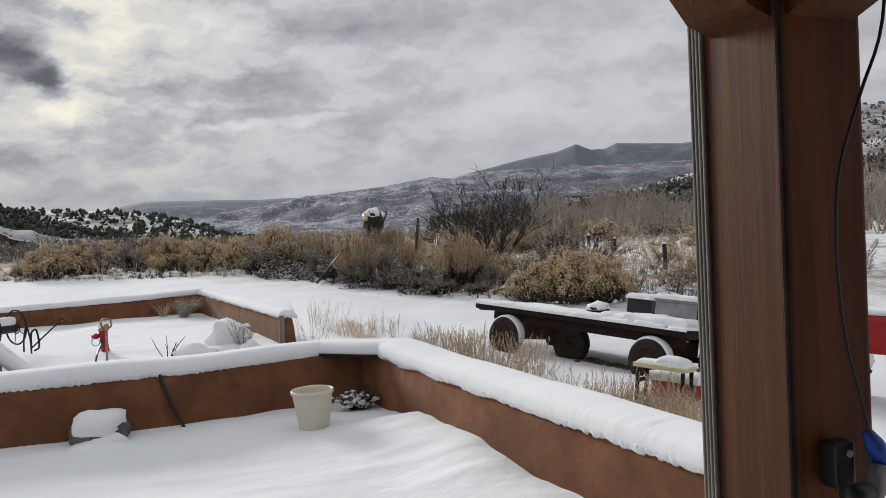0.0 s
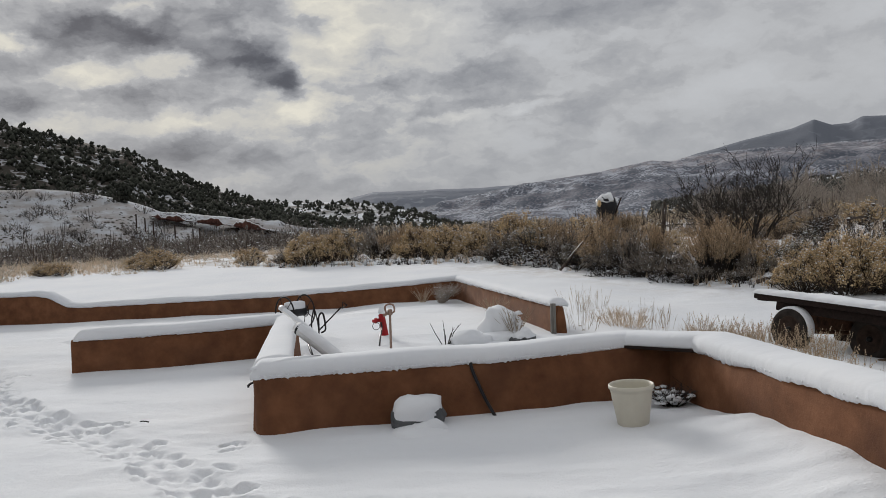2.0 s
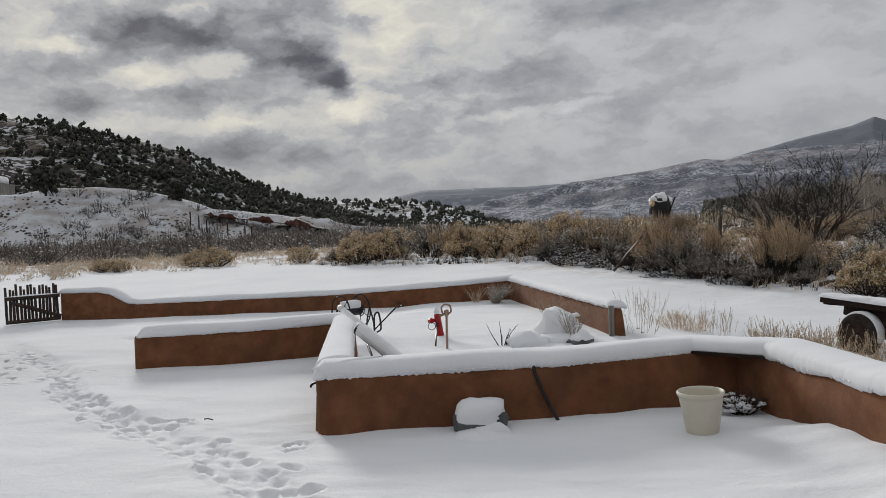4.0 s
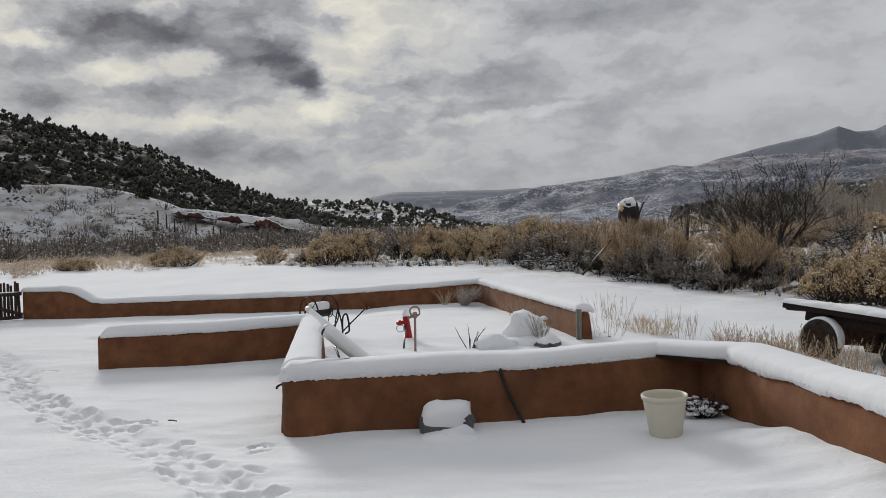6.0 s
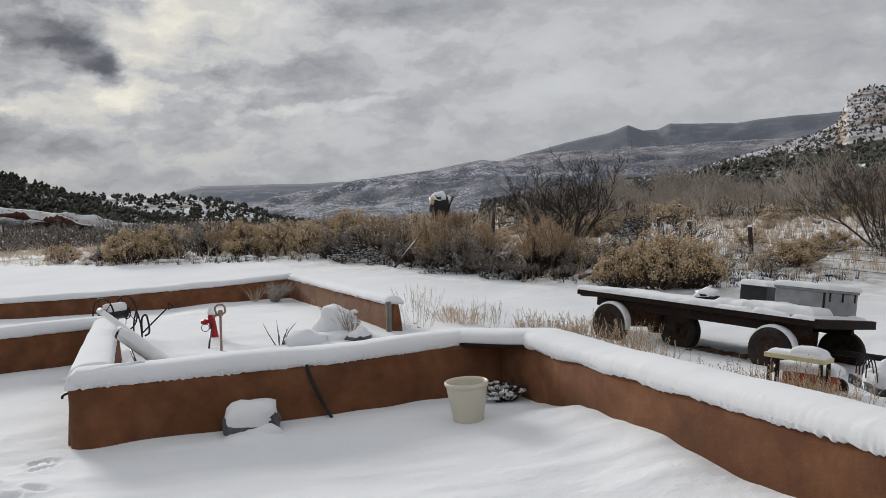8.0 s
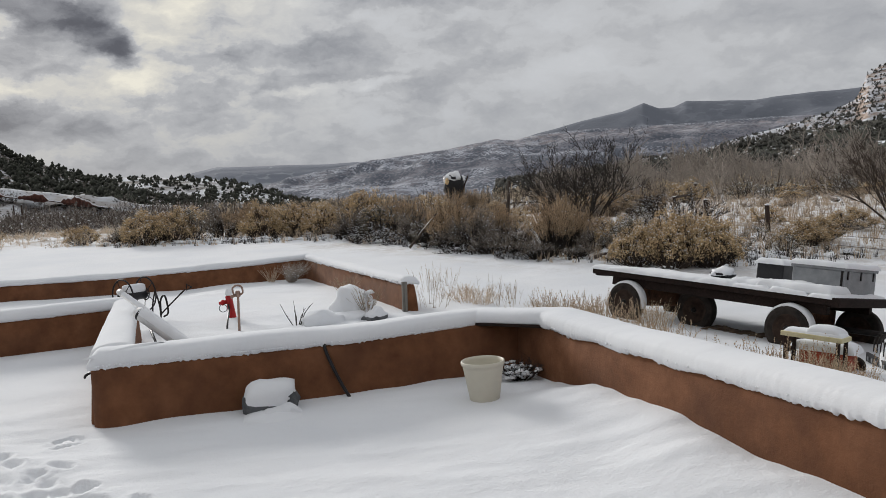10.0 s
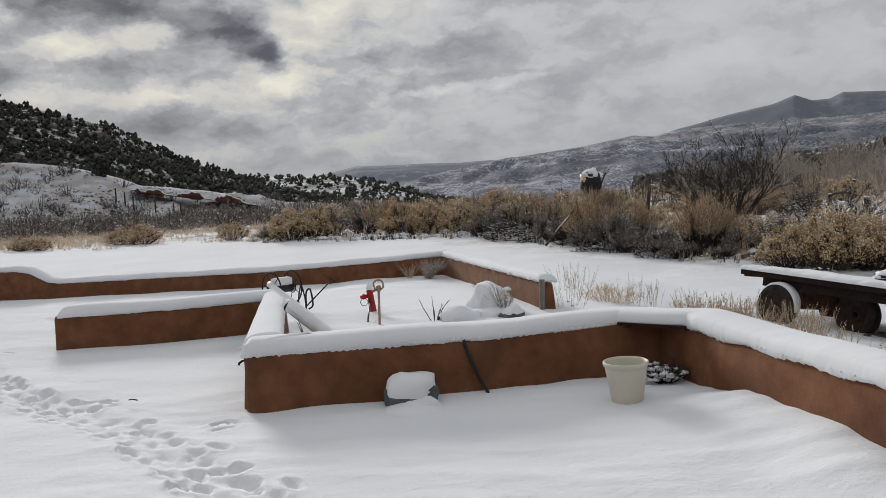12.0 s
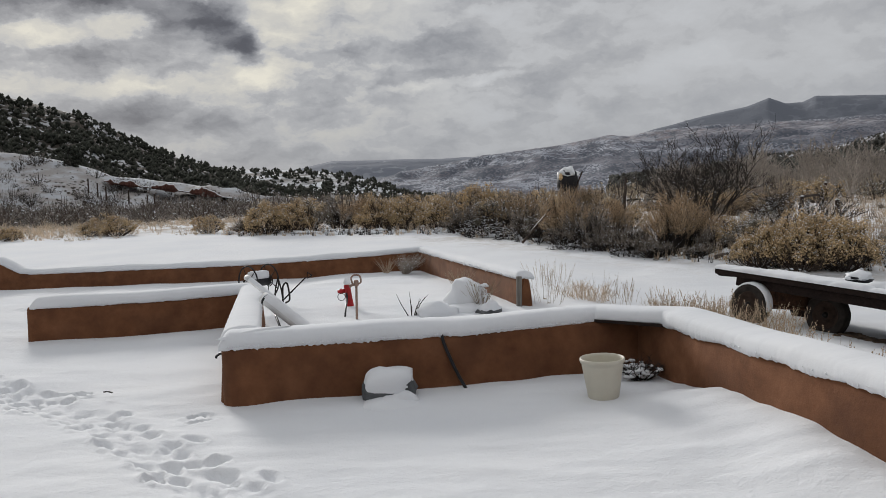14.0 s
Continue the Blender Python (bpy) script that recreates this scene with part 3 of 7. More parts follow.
def build_ground():
    xs = grid_lines([(-10.0, -9.0, 0.1), (-9.0, -7.0, 0.05), (-7.0, -1.0, 0.031), (-1.0, 0.5, 0.06), (0.5, 3.0, 0.06), (3.0, 9.0, 0.12)])
    xs = np.concatenate([[-v for v in growing(10.0, 4600, 0.12, 1.13)][::-1], xs, growing(9.0, 4600, 0.12, 1.13)])
    ys = grid_lines([(1.5, 3.5, 0.1), (3.5, 9.5, 0.031), (9.5, 12.5, 0.05), (12.5, 19.0, 0.13)])
    ys = np.concatenate([[1.5 - (v - 1.5) for v in growing(1.5, 400, 0.12, 1.2)][::-1], ys, growing(19.0, 4700, 0.12, 1.08)])
    z = np.array([[lie(x, y) for x in xs] for y in ys])
    gx, gy = np.meshgrid(xs, ys)
    # trodden tracks: each foot leaves a dent with a low rim
    rnd = random.Random(4)
    main = [(-9.95, 13.6), (-8.2, 11.8), (-6.67, 10.1), (-5.55, 8.5), (-4.8, 7.65), (-4.1, 7.05), (-3.54, 6.57), (-3.15, 6.25), (-2.74, 5.84), (-2.37, 5.43), (-2.05, 5.04), (-1.8, 4.7), (-1.5, 4.3), (-0.8, 3.4), (-0.5, 2.6)]
    trails = [main, [(x - 0.07, y - 0.09) for x, y in main], [(x + 0.06, y + 0.05) for x, y in main[3:]], [(-4.4, 7.55), (-3.93, 7.1), (-3.65, 7.05), (-3.15, 7.0)], [(-2.9, 6.5), (-2.7, 6.3)],
              [(-2.12, 6.3), (-2.3, 6.1), (-2.45, 5.9), (-2.15, 5.55), (-1.9, 5.2)], [(-1.75, 5.0), (-1.45, 4.65), (-1.3, 4.4)], [(-7.6, 13.7), (-7.3, 13.0)], [(-6.2, 10.15), (-6.0, 10.05)], [(-8.8, 11.9), (-8.3, 11.5), (-6.9, 9.35), (-6.6, 9.2)]]
    dent, rim = np.zeros_like(z), np.zeros_like(z)
    rug = np.sin(gx * 31 + 3 * np.sin(gy * 17)) * np.sin(gy * 27 + 2 * np.sin(gx * 13)) + 0.25 * np.sin(gx * 71 + gy * 23) * np.sin(gy * 59 - gx * 37)
    for number, trail in enumerate(trails):
        side = 1
        for (ax, ay), (bx, by) in zip(trail, trail[1:]):
            gap = math.hypot(bx - ax, by - ay)
            heading = math.atan2(by - ay, bx - ax)
            if number == 0:
                along = np.clip(((gx - ax) * (bx - ax) + (gy - ay) * (by - ay)) / gap ** 2, 0, 1)
                away = np.hypot(gx - ax - along * (bx - ax), gy - ay - along * (by - ay))
                dent = np.maximum(dent, 0.026 * np.exp(-(away / 0.20) ** 6) * (1 + 0.35 * rug))
            stride = 0.13 if number < 3 else 0.36
            for k in range(max(1, int(gap / stride))):
                u = (k + rnd.random() * 0.6) * stride / gap
                side = -side
                cx = ax + (bx - ax) * u - math.sin(heading) * (side * 0.06 + rnd.uniform(-0.10, 0.10))
                cy = ay + (by - ay) * u + math.cos(heading) * (side * 0.06 + rnd.uniform(-0.10, 0.10))
                h = heading + rnd.uniform(-0.4, 0.4)
                near = (np.abs(gx - cx) < 0.6) & (np.abs(gy - cy) < 0.6)
                dx, dy = gx[near] - cx, gy[near] - cy
                a = (dx * math.cos(h) + dy * math.sin(h)) / rnd.uniform(0.075, 0.12)
                b = (-dx * math.sin(h) + dy * math.cos(h)) / rnd.uniform(0.038, 0.058)
                r = np.sqrt(a * a + b * b) * (1 + 0.16 * rug[near])
                deep = rnd.uniform(0.03, 0.075)
                # the toe digs in deeper than the heel, and kicks up a rim
                dent[near] = np.maximum(dent[near], deep * np.exp(-(r ** 5.0)) * (1 + 0.35 * np.clip(a, -1, 1)))
                rim[near] = np.maximum(rim[near], deep * 0.38 * np.exp(-((r - 1.35) / 0.34) ** 2) * (1 + 0.35 * rug[near]))
    z += rim * np.exp(-dent / 0.02) - dent
    s = Shape()
    s.sweep(np.stack([gx, gy, z], axis=2), caps=False)
    s.f = [f[::-1] for f in s.f]
    ob = s.make("ground", GROUND, smooth=True)
    # normals must point up
    if ob.data.polygons[0].normal.z < 0:
        ob.data.flip_normals()
    return tagged(ob, "wide snow-covered ground with a trodden track", "ground", kind="structure")


build_ground()


# ---- hills and mountains ----
def profile_at(profile, az):
    for (a0, e0), (a1, e1) in zip(profile, profile[1:]):
        if a0 <= az <= a1:
            u = (az - a0) / (a1 - a0)
            return e0 + (e1 - e0) * u
    return profile[0][1] if az < profile[0][0] else profile[-1][1]


def make_slope(name, label, profile, near, far, material, bumps, rows=26, step=0.25, foot=-2.0, ledges=0.0, kind_word="hill", power=1.0):
    """A hillside that rises from its foot at the near distance to a skyline at the far one and falls away behind."""
    az0, az1 = profile[0][0], profile[-1][0]
    n = int((az1 - az0) / step) + 1
    grid = []
    for i in range(n):
        az = az0 + (az1 - az0) * i / (n - 1)
        crest = 1.6 + math.tan(radians(profile_at(profile, az))) * far
        col = []
        for j in range(rows + 5):
            u = j / rows
            d = near + (far - near) * u
            if u <= 1:
                h = foot + (crest - foot) * (u ** power)
                if ledges:
                    h = h * (1 - ledges) + ledges * (foot + (crest - foot) * (math.floor(u * 6) + smooth_step(0.55, 1.0, u * 6 % 1)) / 6)
            else:
                h = crest - (u - 1) * (crest - foot) * 1.6
            x, y = d * math.sin(radians(az)), d * math.cos(radians(az))
            rug = noise.fractal(Vector((x / bumps[0], y / bumps[0], 3.1)), 1.0, 2.1, 5)
            gully = abs(noise.noise(Vector((x / bumps[0] * 1.7, y / bumps[0] * 0.6, 9.0))))
            h += bumps[1] * (rug - 0.35 * gully) * (0.15 + 0.85 * min(u, 1.0)) * (0.12 + 0.88 * smooth_step(0.0, 0.22, abs(u - 1.0)))
            col.append((x, y, h))
        grid.append(col)
    s = Shape()
    s.sweep(grid, caps=False)
    ob = s.make(name, material, smooth=True)
    if sum(p.normal.z for p in ob.data.polygons) < 0:
        ob.data.flip_normals()
    tagged(ob, label, kind_word, kind="structure")
    return ob, np.array(grid)


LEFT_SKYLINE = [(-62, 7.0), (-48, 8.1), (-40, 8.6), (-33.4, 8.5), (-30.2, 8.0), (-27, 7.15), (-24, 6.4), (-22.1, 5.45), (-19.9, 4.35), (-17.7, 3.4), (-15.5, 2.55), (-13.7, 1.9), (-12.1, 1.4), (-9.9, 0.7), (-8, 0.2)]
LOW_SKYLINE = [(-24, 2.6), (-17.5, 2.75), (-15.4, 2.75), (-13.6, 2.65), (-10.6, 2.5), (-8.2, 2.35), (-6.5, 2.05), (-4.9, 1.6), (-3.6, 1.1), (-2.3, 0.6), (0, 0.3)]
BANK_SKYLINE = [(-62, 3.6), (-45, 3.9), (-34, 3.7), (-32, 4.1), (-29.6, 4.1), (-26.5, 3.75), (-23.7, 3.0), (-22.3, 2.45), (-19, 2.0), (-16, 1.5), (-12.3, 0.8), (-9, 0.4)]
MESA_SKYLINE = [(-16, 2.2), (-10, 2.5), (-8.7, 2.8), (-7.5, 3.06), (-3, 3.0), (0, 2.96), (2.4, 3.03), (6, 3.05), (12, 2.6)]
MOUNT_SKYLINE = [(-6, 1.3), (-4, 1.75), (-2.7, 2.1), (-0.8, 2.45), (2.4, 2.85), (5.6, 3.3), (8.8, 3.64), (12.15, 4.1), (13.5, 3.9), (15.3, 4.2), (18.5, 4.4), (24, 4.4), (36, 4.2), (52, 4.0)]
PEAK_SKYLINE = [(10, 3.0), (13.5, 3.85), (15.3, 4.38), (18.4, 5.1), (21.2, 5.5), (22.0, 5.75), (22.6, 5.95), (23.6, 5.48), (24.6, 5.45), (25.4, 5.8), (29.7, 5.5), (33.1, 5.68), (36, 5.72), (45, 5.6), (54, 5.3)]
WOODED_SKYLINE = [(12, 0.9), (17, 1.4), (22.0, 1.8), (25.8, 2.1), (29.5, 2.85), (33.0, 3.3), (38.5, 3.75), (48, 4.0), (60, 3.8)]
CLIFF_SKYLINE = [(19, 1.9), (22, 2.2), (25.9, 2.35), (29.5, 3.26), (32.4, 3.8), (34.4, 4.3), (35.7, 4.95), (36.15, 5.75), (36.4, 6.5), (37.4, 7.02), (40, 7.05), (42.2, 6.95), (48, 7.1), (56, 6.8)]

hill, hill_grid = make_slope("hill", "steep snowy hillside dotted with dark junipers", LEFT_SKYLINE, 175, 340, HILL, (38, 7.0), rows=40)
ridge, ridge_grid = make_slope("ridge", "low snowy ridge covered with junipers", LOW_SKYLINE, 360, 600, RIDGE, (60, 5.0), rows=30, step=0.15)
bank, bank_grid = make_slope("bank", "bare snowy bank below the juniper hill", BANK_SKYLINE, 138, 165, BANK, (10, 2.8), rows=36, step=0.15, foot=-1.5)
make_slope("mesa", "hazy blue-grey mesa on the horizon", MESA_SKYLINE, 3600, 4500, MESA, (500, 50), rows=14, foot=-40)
make_slope("peak", "mountain summit coloured haze grey above the snowy slopes", PEAK_SKYLINE, 2500, 3500, SUMMIT, (420, 60), rows=30, step=0.15, foot=-30)
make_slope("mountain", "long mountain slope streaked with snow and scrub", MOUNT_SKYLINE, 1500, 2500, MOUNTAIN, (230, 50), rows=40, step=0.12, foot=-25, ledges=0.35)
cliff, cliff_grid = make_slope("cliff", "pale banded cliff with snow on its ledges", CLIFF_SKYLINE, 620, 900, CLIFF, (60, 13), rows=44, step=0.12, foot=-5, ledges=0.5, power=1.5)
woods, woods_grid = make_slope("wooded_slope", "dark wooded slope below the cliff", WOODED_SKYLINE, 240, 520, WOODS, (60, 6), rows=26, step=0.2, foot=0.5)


def scatter_trees(name, label, grid, count, sizes, keep, seed, low=0.0, material=JUNIPER):
    """Dark rounded conifers over a slope, as one mass."""
    rnd = random.Random(seed)
    s = Shape()
    n, k = grid.shape[:2]
    made = tries = 0
    while made < count and tries < count * 12:
        tries += 1
        i, j = rnd.uniform(0, n - 1.01), rnd.uniform(low * k, k - 5.01)
        a, b = int(i), int(j)
        fi, fj = i - a, j - b
        p = (grid[a, b] * (1 - fi) + grid[a + 1, b] * fi) * (1 - fj) + (grid[a, b + 1] * (1 - fi) + grid[a + 1, b + 1] * fi) * fj
        if math.degrees(math.atan2(p[0], p[1])) < -46 or not keep(p, rnd):
            continue
        r = rnd.uniform(*sizes)
        for _ in range(7):
            lift = rnd.uniform(-0.15, 1.35)
            reach = 0.75 * (1.1 - 0.6 * max(lift, 0) / 1.35)
            off = (rnd.uniform(-reach, reach) * r, rnd.uniform(-reach, reach) * r, lift * r)
            s.blob(np.array(p) + off, r * rnd.uniform(0.3, 0.52), (1, 1, rnd.uniform(0.9, 1.4)), 0.25, 0, rnd.randrange(10 ** 6))
        made += 1
    return tagged(s.make(name, material, smooth=True), label, "woods", kind="stuff")


def hill_keep(p, rnd):
    return wave(p[0], p[1], 0.022, 2.0) + 0.5 * wave(p[0], p[1], 0.07, 4.0) > rnd.uniform(-0.95, 0.15) + 0.013 * (p[2] - 24)


scatter_trees("juniper_woods", "dark green junipers scattered over the snowy hill", hill_grid, 3800, (0.6, 1.8), hill_keep, 1)
scatter_trees("juniper_woods", "small dark junipers over the low ridge", ridge_grid, 760, (1.2, 2.4), lambda p, r: r.random() < 0.8, 2, 0.2)
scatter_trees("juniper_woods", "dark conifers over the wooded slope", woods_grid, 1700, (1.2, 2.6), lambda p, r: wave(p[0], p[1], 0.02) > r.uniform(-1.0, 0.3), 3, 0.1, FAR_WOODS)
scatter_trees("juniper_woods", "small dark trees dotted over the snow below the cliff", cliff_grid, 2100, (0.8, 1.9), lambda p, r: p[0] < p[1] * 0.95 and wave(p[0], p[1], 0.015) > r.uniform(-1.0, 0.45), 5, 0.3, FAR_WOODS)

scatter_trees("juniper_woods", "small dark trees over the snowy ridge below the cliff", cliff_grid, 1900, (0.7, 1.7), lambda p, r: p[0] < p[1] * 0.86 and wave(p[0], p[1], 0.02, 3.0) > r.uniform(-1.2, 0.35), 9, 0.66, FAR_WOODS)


def juniper(at, radius, height, seed):
    """A single old juniper: a short forked trunk and a crown of many small clumps."""
    rnd = random.Random(seed)
    t, c = Shape(), Shape()
    for k in range(3):
        a = 2.1 * k + rnd.random()
        t.tube([(at[0], at[1], at[2] - 0.4), (at[0] + 0.3 * math.cos(a), at[1] + 0.3 * math.sin(a), at[2] + height * 0.3), (at[0] + 0.6 * radius * math.cos(a), at[1] + 0.6 * radius * math.sin(a), at[2] + height * 0.7)], [0.22, 0.16, 0.05], 6)
    for _ in range(170):
        a, u = rnd.uniform(0, 6.28), rnd.uniform(0.08, 1.0)
        r = radius * math.sqrt(max(0.05, 1 - (1.5 * u - 0.55) ** 2)) * rnd.uniform(0.3, 1.0)
        c.blob((at[0] + r * math.cos(a), at[1] + r * math.sin(a), at[2] + u * height), radius * rnd.uniform(0.10, 0.22), (1, 1, 1.1), 0.5, 0, rnd.randrange(10 ** 6))
    thing = t.make("juniper", DEADWOOD, at=at)
    tagged(c.make("crown", JUNIPER, thing, smooth=True), kind="stuff")
    return tagged(thing, "dark green juniper standing on the crest of the bank", "tree", "junipers on the bank")


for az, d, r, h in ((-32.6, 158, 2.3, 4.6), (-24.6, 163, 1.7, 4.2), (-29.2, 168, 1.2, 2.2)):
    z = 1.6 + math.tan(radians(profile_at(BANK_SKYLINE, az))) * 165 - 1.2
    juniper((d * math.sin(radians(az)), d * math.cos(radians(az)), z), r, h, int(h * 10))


# ---- low adobe walls and their snow ----
def resample(points, step):
    pts = [Vector(p) for p in points]
    out = []
    for a, b in zip(pts, pts[1:]):
        n = max(1, round((b - a).length / step))
        out += [a.lerp(b, i / n) for i in range(n)]
    return out + [pts[-1]]


def across(a, b):
    """Unit vector to the right of the way from a to b."""
    d = (b - a)
    d.z = 0
    d.normalize()
    return Vector((d.y, -d.x, 0))


def adobe_wall(name, label, front, thick, low=-0.5, seed=0.0, batter=0.03, soft_end=0.05):
    """A hand-plastered wall. front: points (x, y, top) along the seen face, with the body to the LEFT of the way."""
    pts = resample(front, 0.09)
    for e in (0.065, 0.04, 0.018, 0.005):
        pts.insert(1, pts[0].lerp(pts[1], e / (pts[1] - pts[0]).length))
        pts.insert(-1, pts[-1].lerp(pts[-2], e / (pts[-1] - pts[-2]).length))
    run = [0.0]
    for a, b in zip(pts, pts[1:]):
        run.append(run[-1] + (b - a).length)
    rows = []
    for i, p in enumerate(pts):
        right = across(pts[max(i - 1, 0)], pts[min(i + 1, len(pts) - 1)])
        top = p.z
        sect = []
        r = 0.05
        # the ends are rounded by hand
        end = min(run[i], run[-1] - run[i])
        tuck = soft_end * (1 - math.sqrt(max(0.0, 1 - max(0.0, 1 - end / soft_end) ** 2)))
        front_line = [(0.0 - batter, low), (-batter * 0.8, 0.0), (-batter * 0.4, top * 0.5), (0.0, top - r), (0.012, top - 0.4 * r), (0.05, top)]
        prof = [(o + tuck, z) for o, z in front_line] + [(thick - o - tuck, z) for o, z in front_line[::-1]]
        for o, z in prof:
            q = Vector((p.x, p.y, z)) - right * o
            w1 = 0.014 * noise.noise(Vector((q.x * 2.2, q.y * 2.2, z * 3 + seed))) + 0.005 * noise.noise(Vector((q.x * 9, q.y * 9, z * 9 + seed)))
            q += right * w1
            sect.append(tuple(q))
        rows.append(sect)
    s = Shape()
    s.sweep(rows, closed=True)
    ob = s.make(name, STUCCO, smooth=True)
    tagged(ob, label, "wall", kind="structure")
    return ob


def snow_cap(label, front, back, thick, drop, fringe, seed, step=0.025, ragged=1.0, round_ends=True, name="snow_cap", flat=None):
    """Snow lying along a wall: front and back edges at wall-top height, how thick it lies and how far it hangs over the seen edge."""
    f = resample(front, step)
    total = [0.0]
    for a, b in zip(f, f[1:]):
        total.append(total[-1] + (b - a).length)
    bl = [Vector(p) for p in back]
    fl = [Vector(p) for p in front]
    seg = [0.0]
    for a, b in zip(fl, fl[1:]):
        seg.append(seg[-1] + (b - a).length)
    rows = []
    L = total[-1]
    for i, p in enumerate(f):
        d = total[i]
        k = 0
        while k < len(seg) - 2 and seg[k + 1] < d:
            k += 1
        u = (d - seg[k]) / (seg[k + 1] - seg[k])
        q = bl[k].lerp(bl[k + 1], u)
        span = p - q
        span.z = 0
        outward = span.normalized()
        width = span.length
        ends = min(smooth_step(0, 0.09, d), smooth_step(0, 0.09, L - d)) if round_ends else 1.0
        t = thick * (1 + 0.22 * noise.noise(Vector((d * 1.1, seed, 0))) + 0.02 * noise.noise(Vector((d * 2.7, seed, 2)))) * (0.25 + 0.75 * math.sqrt(ends))
        rag = noise.noise(Vector((d * 3.0, seed, 1))) * 0.35 + noise.noise(Vector((d * 11, seed, 4))) * 0.15 + noise.noise(Vector((d * 34, seed, 6))) * 0.3
        tooth = max(0.0, noise.noise(Vector((d * 55, seed, 11)))) * 0.3
        hang = drop + fringe * (max(-0.3, rag + 0.25) + tooth) * ragged
        if flat and flat[0] < d < flat[1]:
            hang = 0.004
        over = 0.024 + 0.008 * noise.noise(Vector((d * 2.3, seed, 8))) + 0.001 * rag
        pr = [(-0.004, -hang), (over * 0.7, -hang + 0.012), (over, -drop * 0.4 + 0.2 * t), (over * 0.85, 0.58 * t), (0.0 - 0.012, 0.84 * t), (-0.28 * width, 0.97 * t), (-0.55 * width, t), (-0.8 * width, 0.93 * t), (-width, 0.72 * t), (-width - over, 0.3 * t), (-width - over * 0.5, -0.03), (-width + 0.03, -0.012)]
        base = (p.z * 1.0)
        row = []
        for o, h in pr:
            qz = (p.z + (q.z - p.z) * min(max(-o / width, 0), 1))
            r = Vector((p.x, p.y, qz + h)) + outward * o
            wob = 0.003 * noise.noise(Vector((r.x * 9, r.y * 9, r.z * 9 + seed))) + 0.0025 * noise.noise(Vector((r.x * 28, r.y * 28, r.z * 28 + seed)))
            row.append((r.x + outward.x * wob, r.y + outward.y * wob, r.z + wob))
        rows.append(row)
    s = Shape()
    s.sweep(rows, closed=True)
    ob = s.make(name, SNOW, smooth=True)
    return tagged(ob, label, "snow", kind="structure")


# the near wall, and the one that runs on from its corner beside the porch
adobe_wall("wall_near", "low terracotta stucco courtyard wall", [(-2.15, 6.50, 0.455), (-0.2, 6.80, 0.455), (1.1, 7.15, 0.465), (1.75, 7.29, 0.47)], 0.36, seed=1, soft_end=0.15)
adobe_wall("wall_drive", "low terracotta stucco wall beside the drive", [(1.42, 7.42, 0.47), (1.58, 6.77, 0.475), (2.05, 4.6, 0.46), (2.45, 2.81, 0.455), (3.0, 0.4, 0.45)], 0.36, seed=5)
snow_cap("thick snow lying along the courtyard wall with a ragged fringe", [(-2.16, 6.52, 0.455), (-0.2, 6.81, 0.455), (1.07, 7.19, 0.465), (1.57, 6.79, 0.475), (2.05, 4.6, 0.46), (2.45, 2.81, 0.455), (3.0, 0.4, 0.45)],
         [(-2.22, 6.88, 0.455), (-0.28, 7.17, 0.455), (1.2, 7.55, 0.465), (1.95, 6.95, 0.475), (2.40, 4.68, 0.46), (2.80, 2.89, 0.455), (3.35, 0.5, 0.45)], 0.12, 0.012, 0.05, 2.0, step=0.012, flat=(3.32, 3.95), ragged=1.1)
# side wall back to the planter, planter wall
adobe_wall("wall_side", "low stucco wall running back from the courtyard", [(-2.98, 10.75, 0.45), (-2.16, 6.62, 0.45)], 0.23, seed=8)
adobe_wall("wall_planter", "low stucco planter wall beside the path", [(-5.56, 10.02, 0.43), (-4.2, 10.33, 0.43), (-3.0, 10.72, 0.45)], 0.36, seed=11)
snow_cap("rounded snow lying along the side wall", [(-1.93, 6.95, 0.452), (-2.75, 10.75, 0.46)], [(-2.2, 6.80, 0.452), (-3.0, 10.7, 0.46)], 0.12, 0.01, 0.03, 9.0)
snow_cap("smooth snow lying along the planter wall", [(-5.52, 10.04, 0.43), (-4.2, 10.33, 0.43), (-2.75, 10.80, 0.45)], [(-5.60, 10.4, 0.43), (-4.3, 10.71, 0.43), (-2.85, 11.15, 0.45)], 0.125, 0.012, 0.03, 12.0)
# far wall with its raised end, and the garden wall
adobe_wall("wall_far", "long low stucco wall with a raised end by the gate", [(-11.2, 17.45, 0.64), (-10.2, 17.32, 0.64), (-9.9, 17.3, 0.58), (-9.45, 17.25, 0.36), (-9.2, 17.25, 0.335), (-4.8, 17.4, 0.345), (-2.5, 17.55, 0.41), (-0.8, 17.7, 0.49), (-0.6, 17.72, 0.49)], 0.36, seed=15)
snow_cap("snow lying along the far wall", [(-11.22, 17.45, 0.64), (-10.2, 17.32, 0.64), (-9.9, 17.3, 0.58), (-9.45, 17.25, 0.36), (-9.2, 17.25, 0.335), (-4.8, 17.4, 0.345), (-2.5, 17.55, 0.41), (-0.72, 17.7, 0.49)],
         [(-11.25, 17.8, 0.64), (-10.2, 17.68, 0.64), (-9.9, 17.66, 0.58), (-9.45, 17.62, 0.36), (-9.2, 17.62, 0.335), (-4.8, 17.77, 0.345), (-2.5, 17.92, 0.41), (-0.6, 18.1, 0.49)], 0.105, 0.012, 0.03, 17.0, step=0.05)
adobe_wall("wall_garden", "stucco garden wall ending at a grey board", [(-0.84, 17.95, 0.49), (0.05, 14.6, 0.44), (0.80, 11.55, 0.42)], 0.19, seed=21)
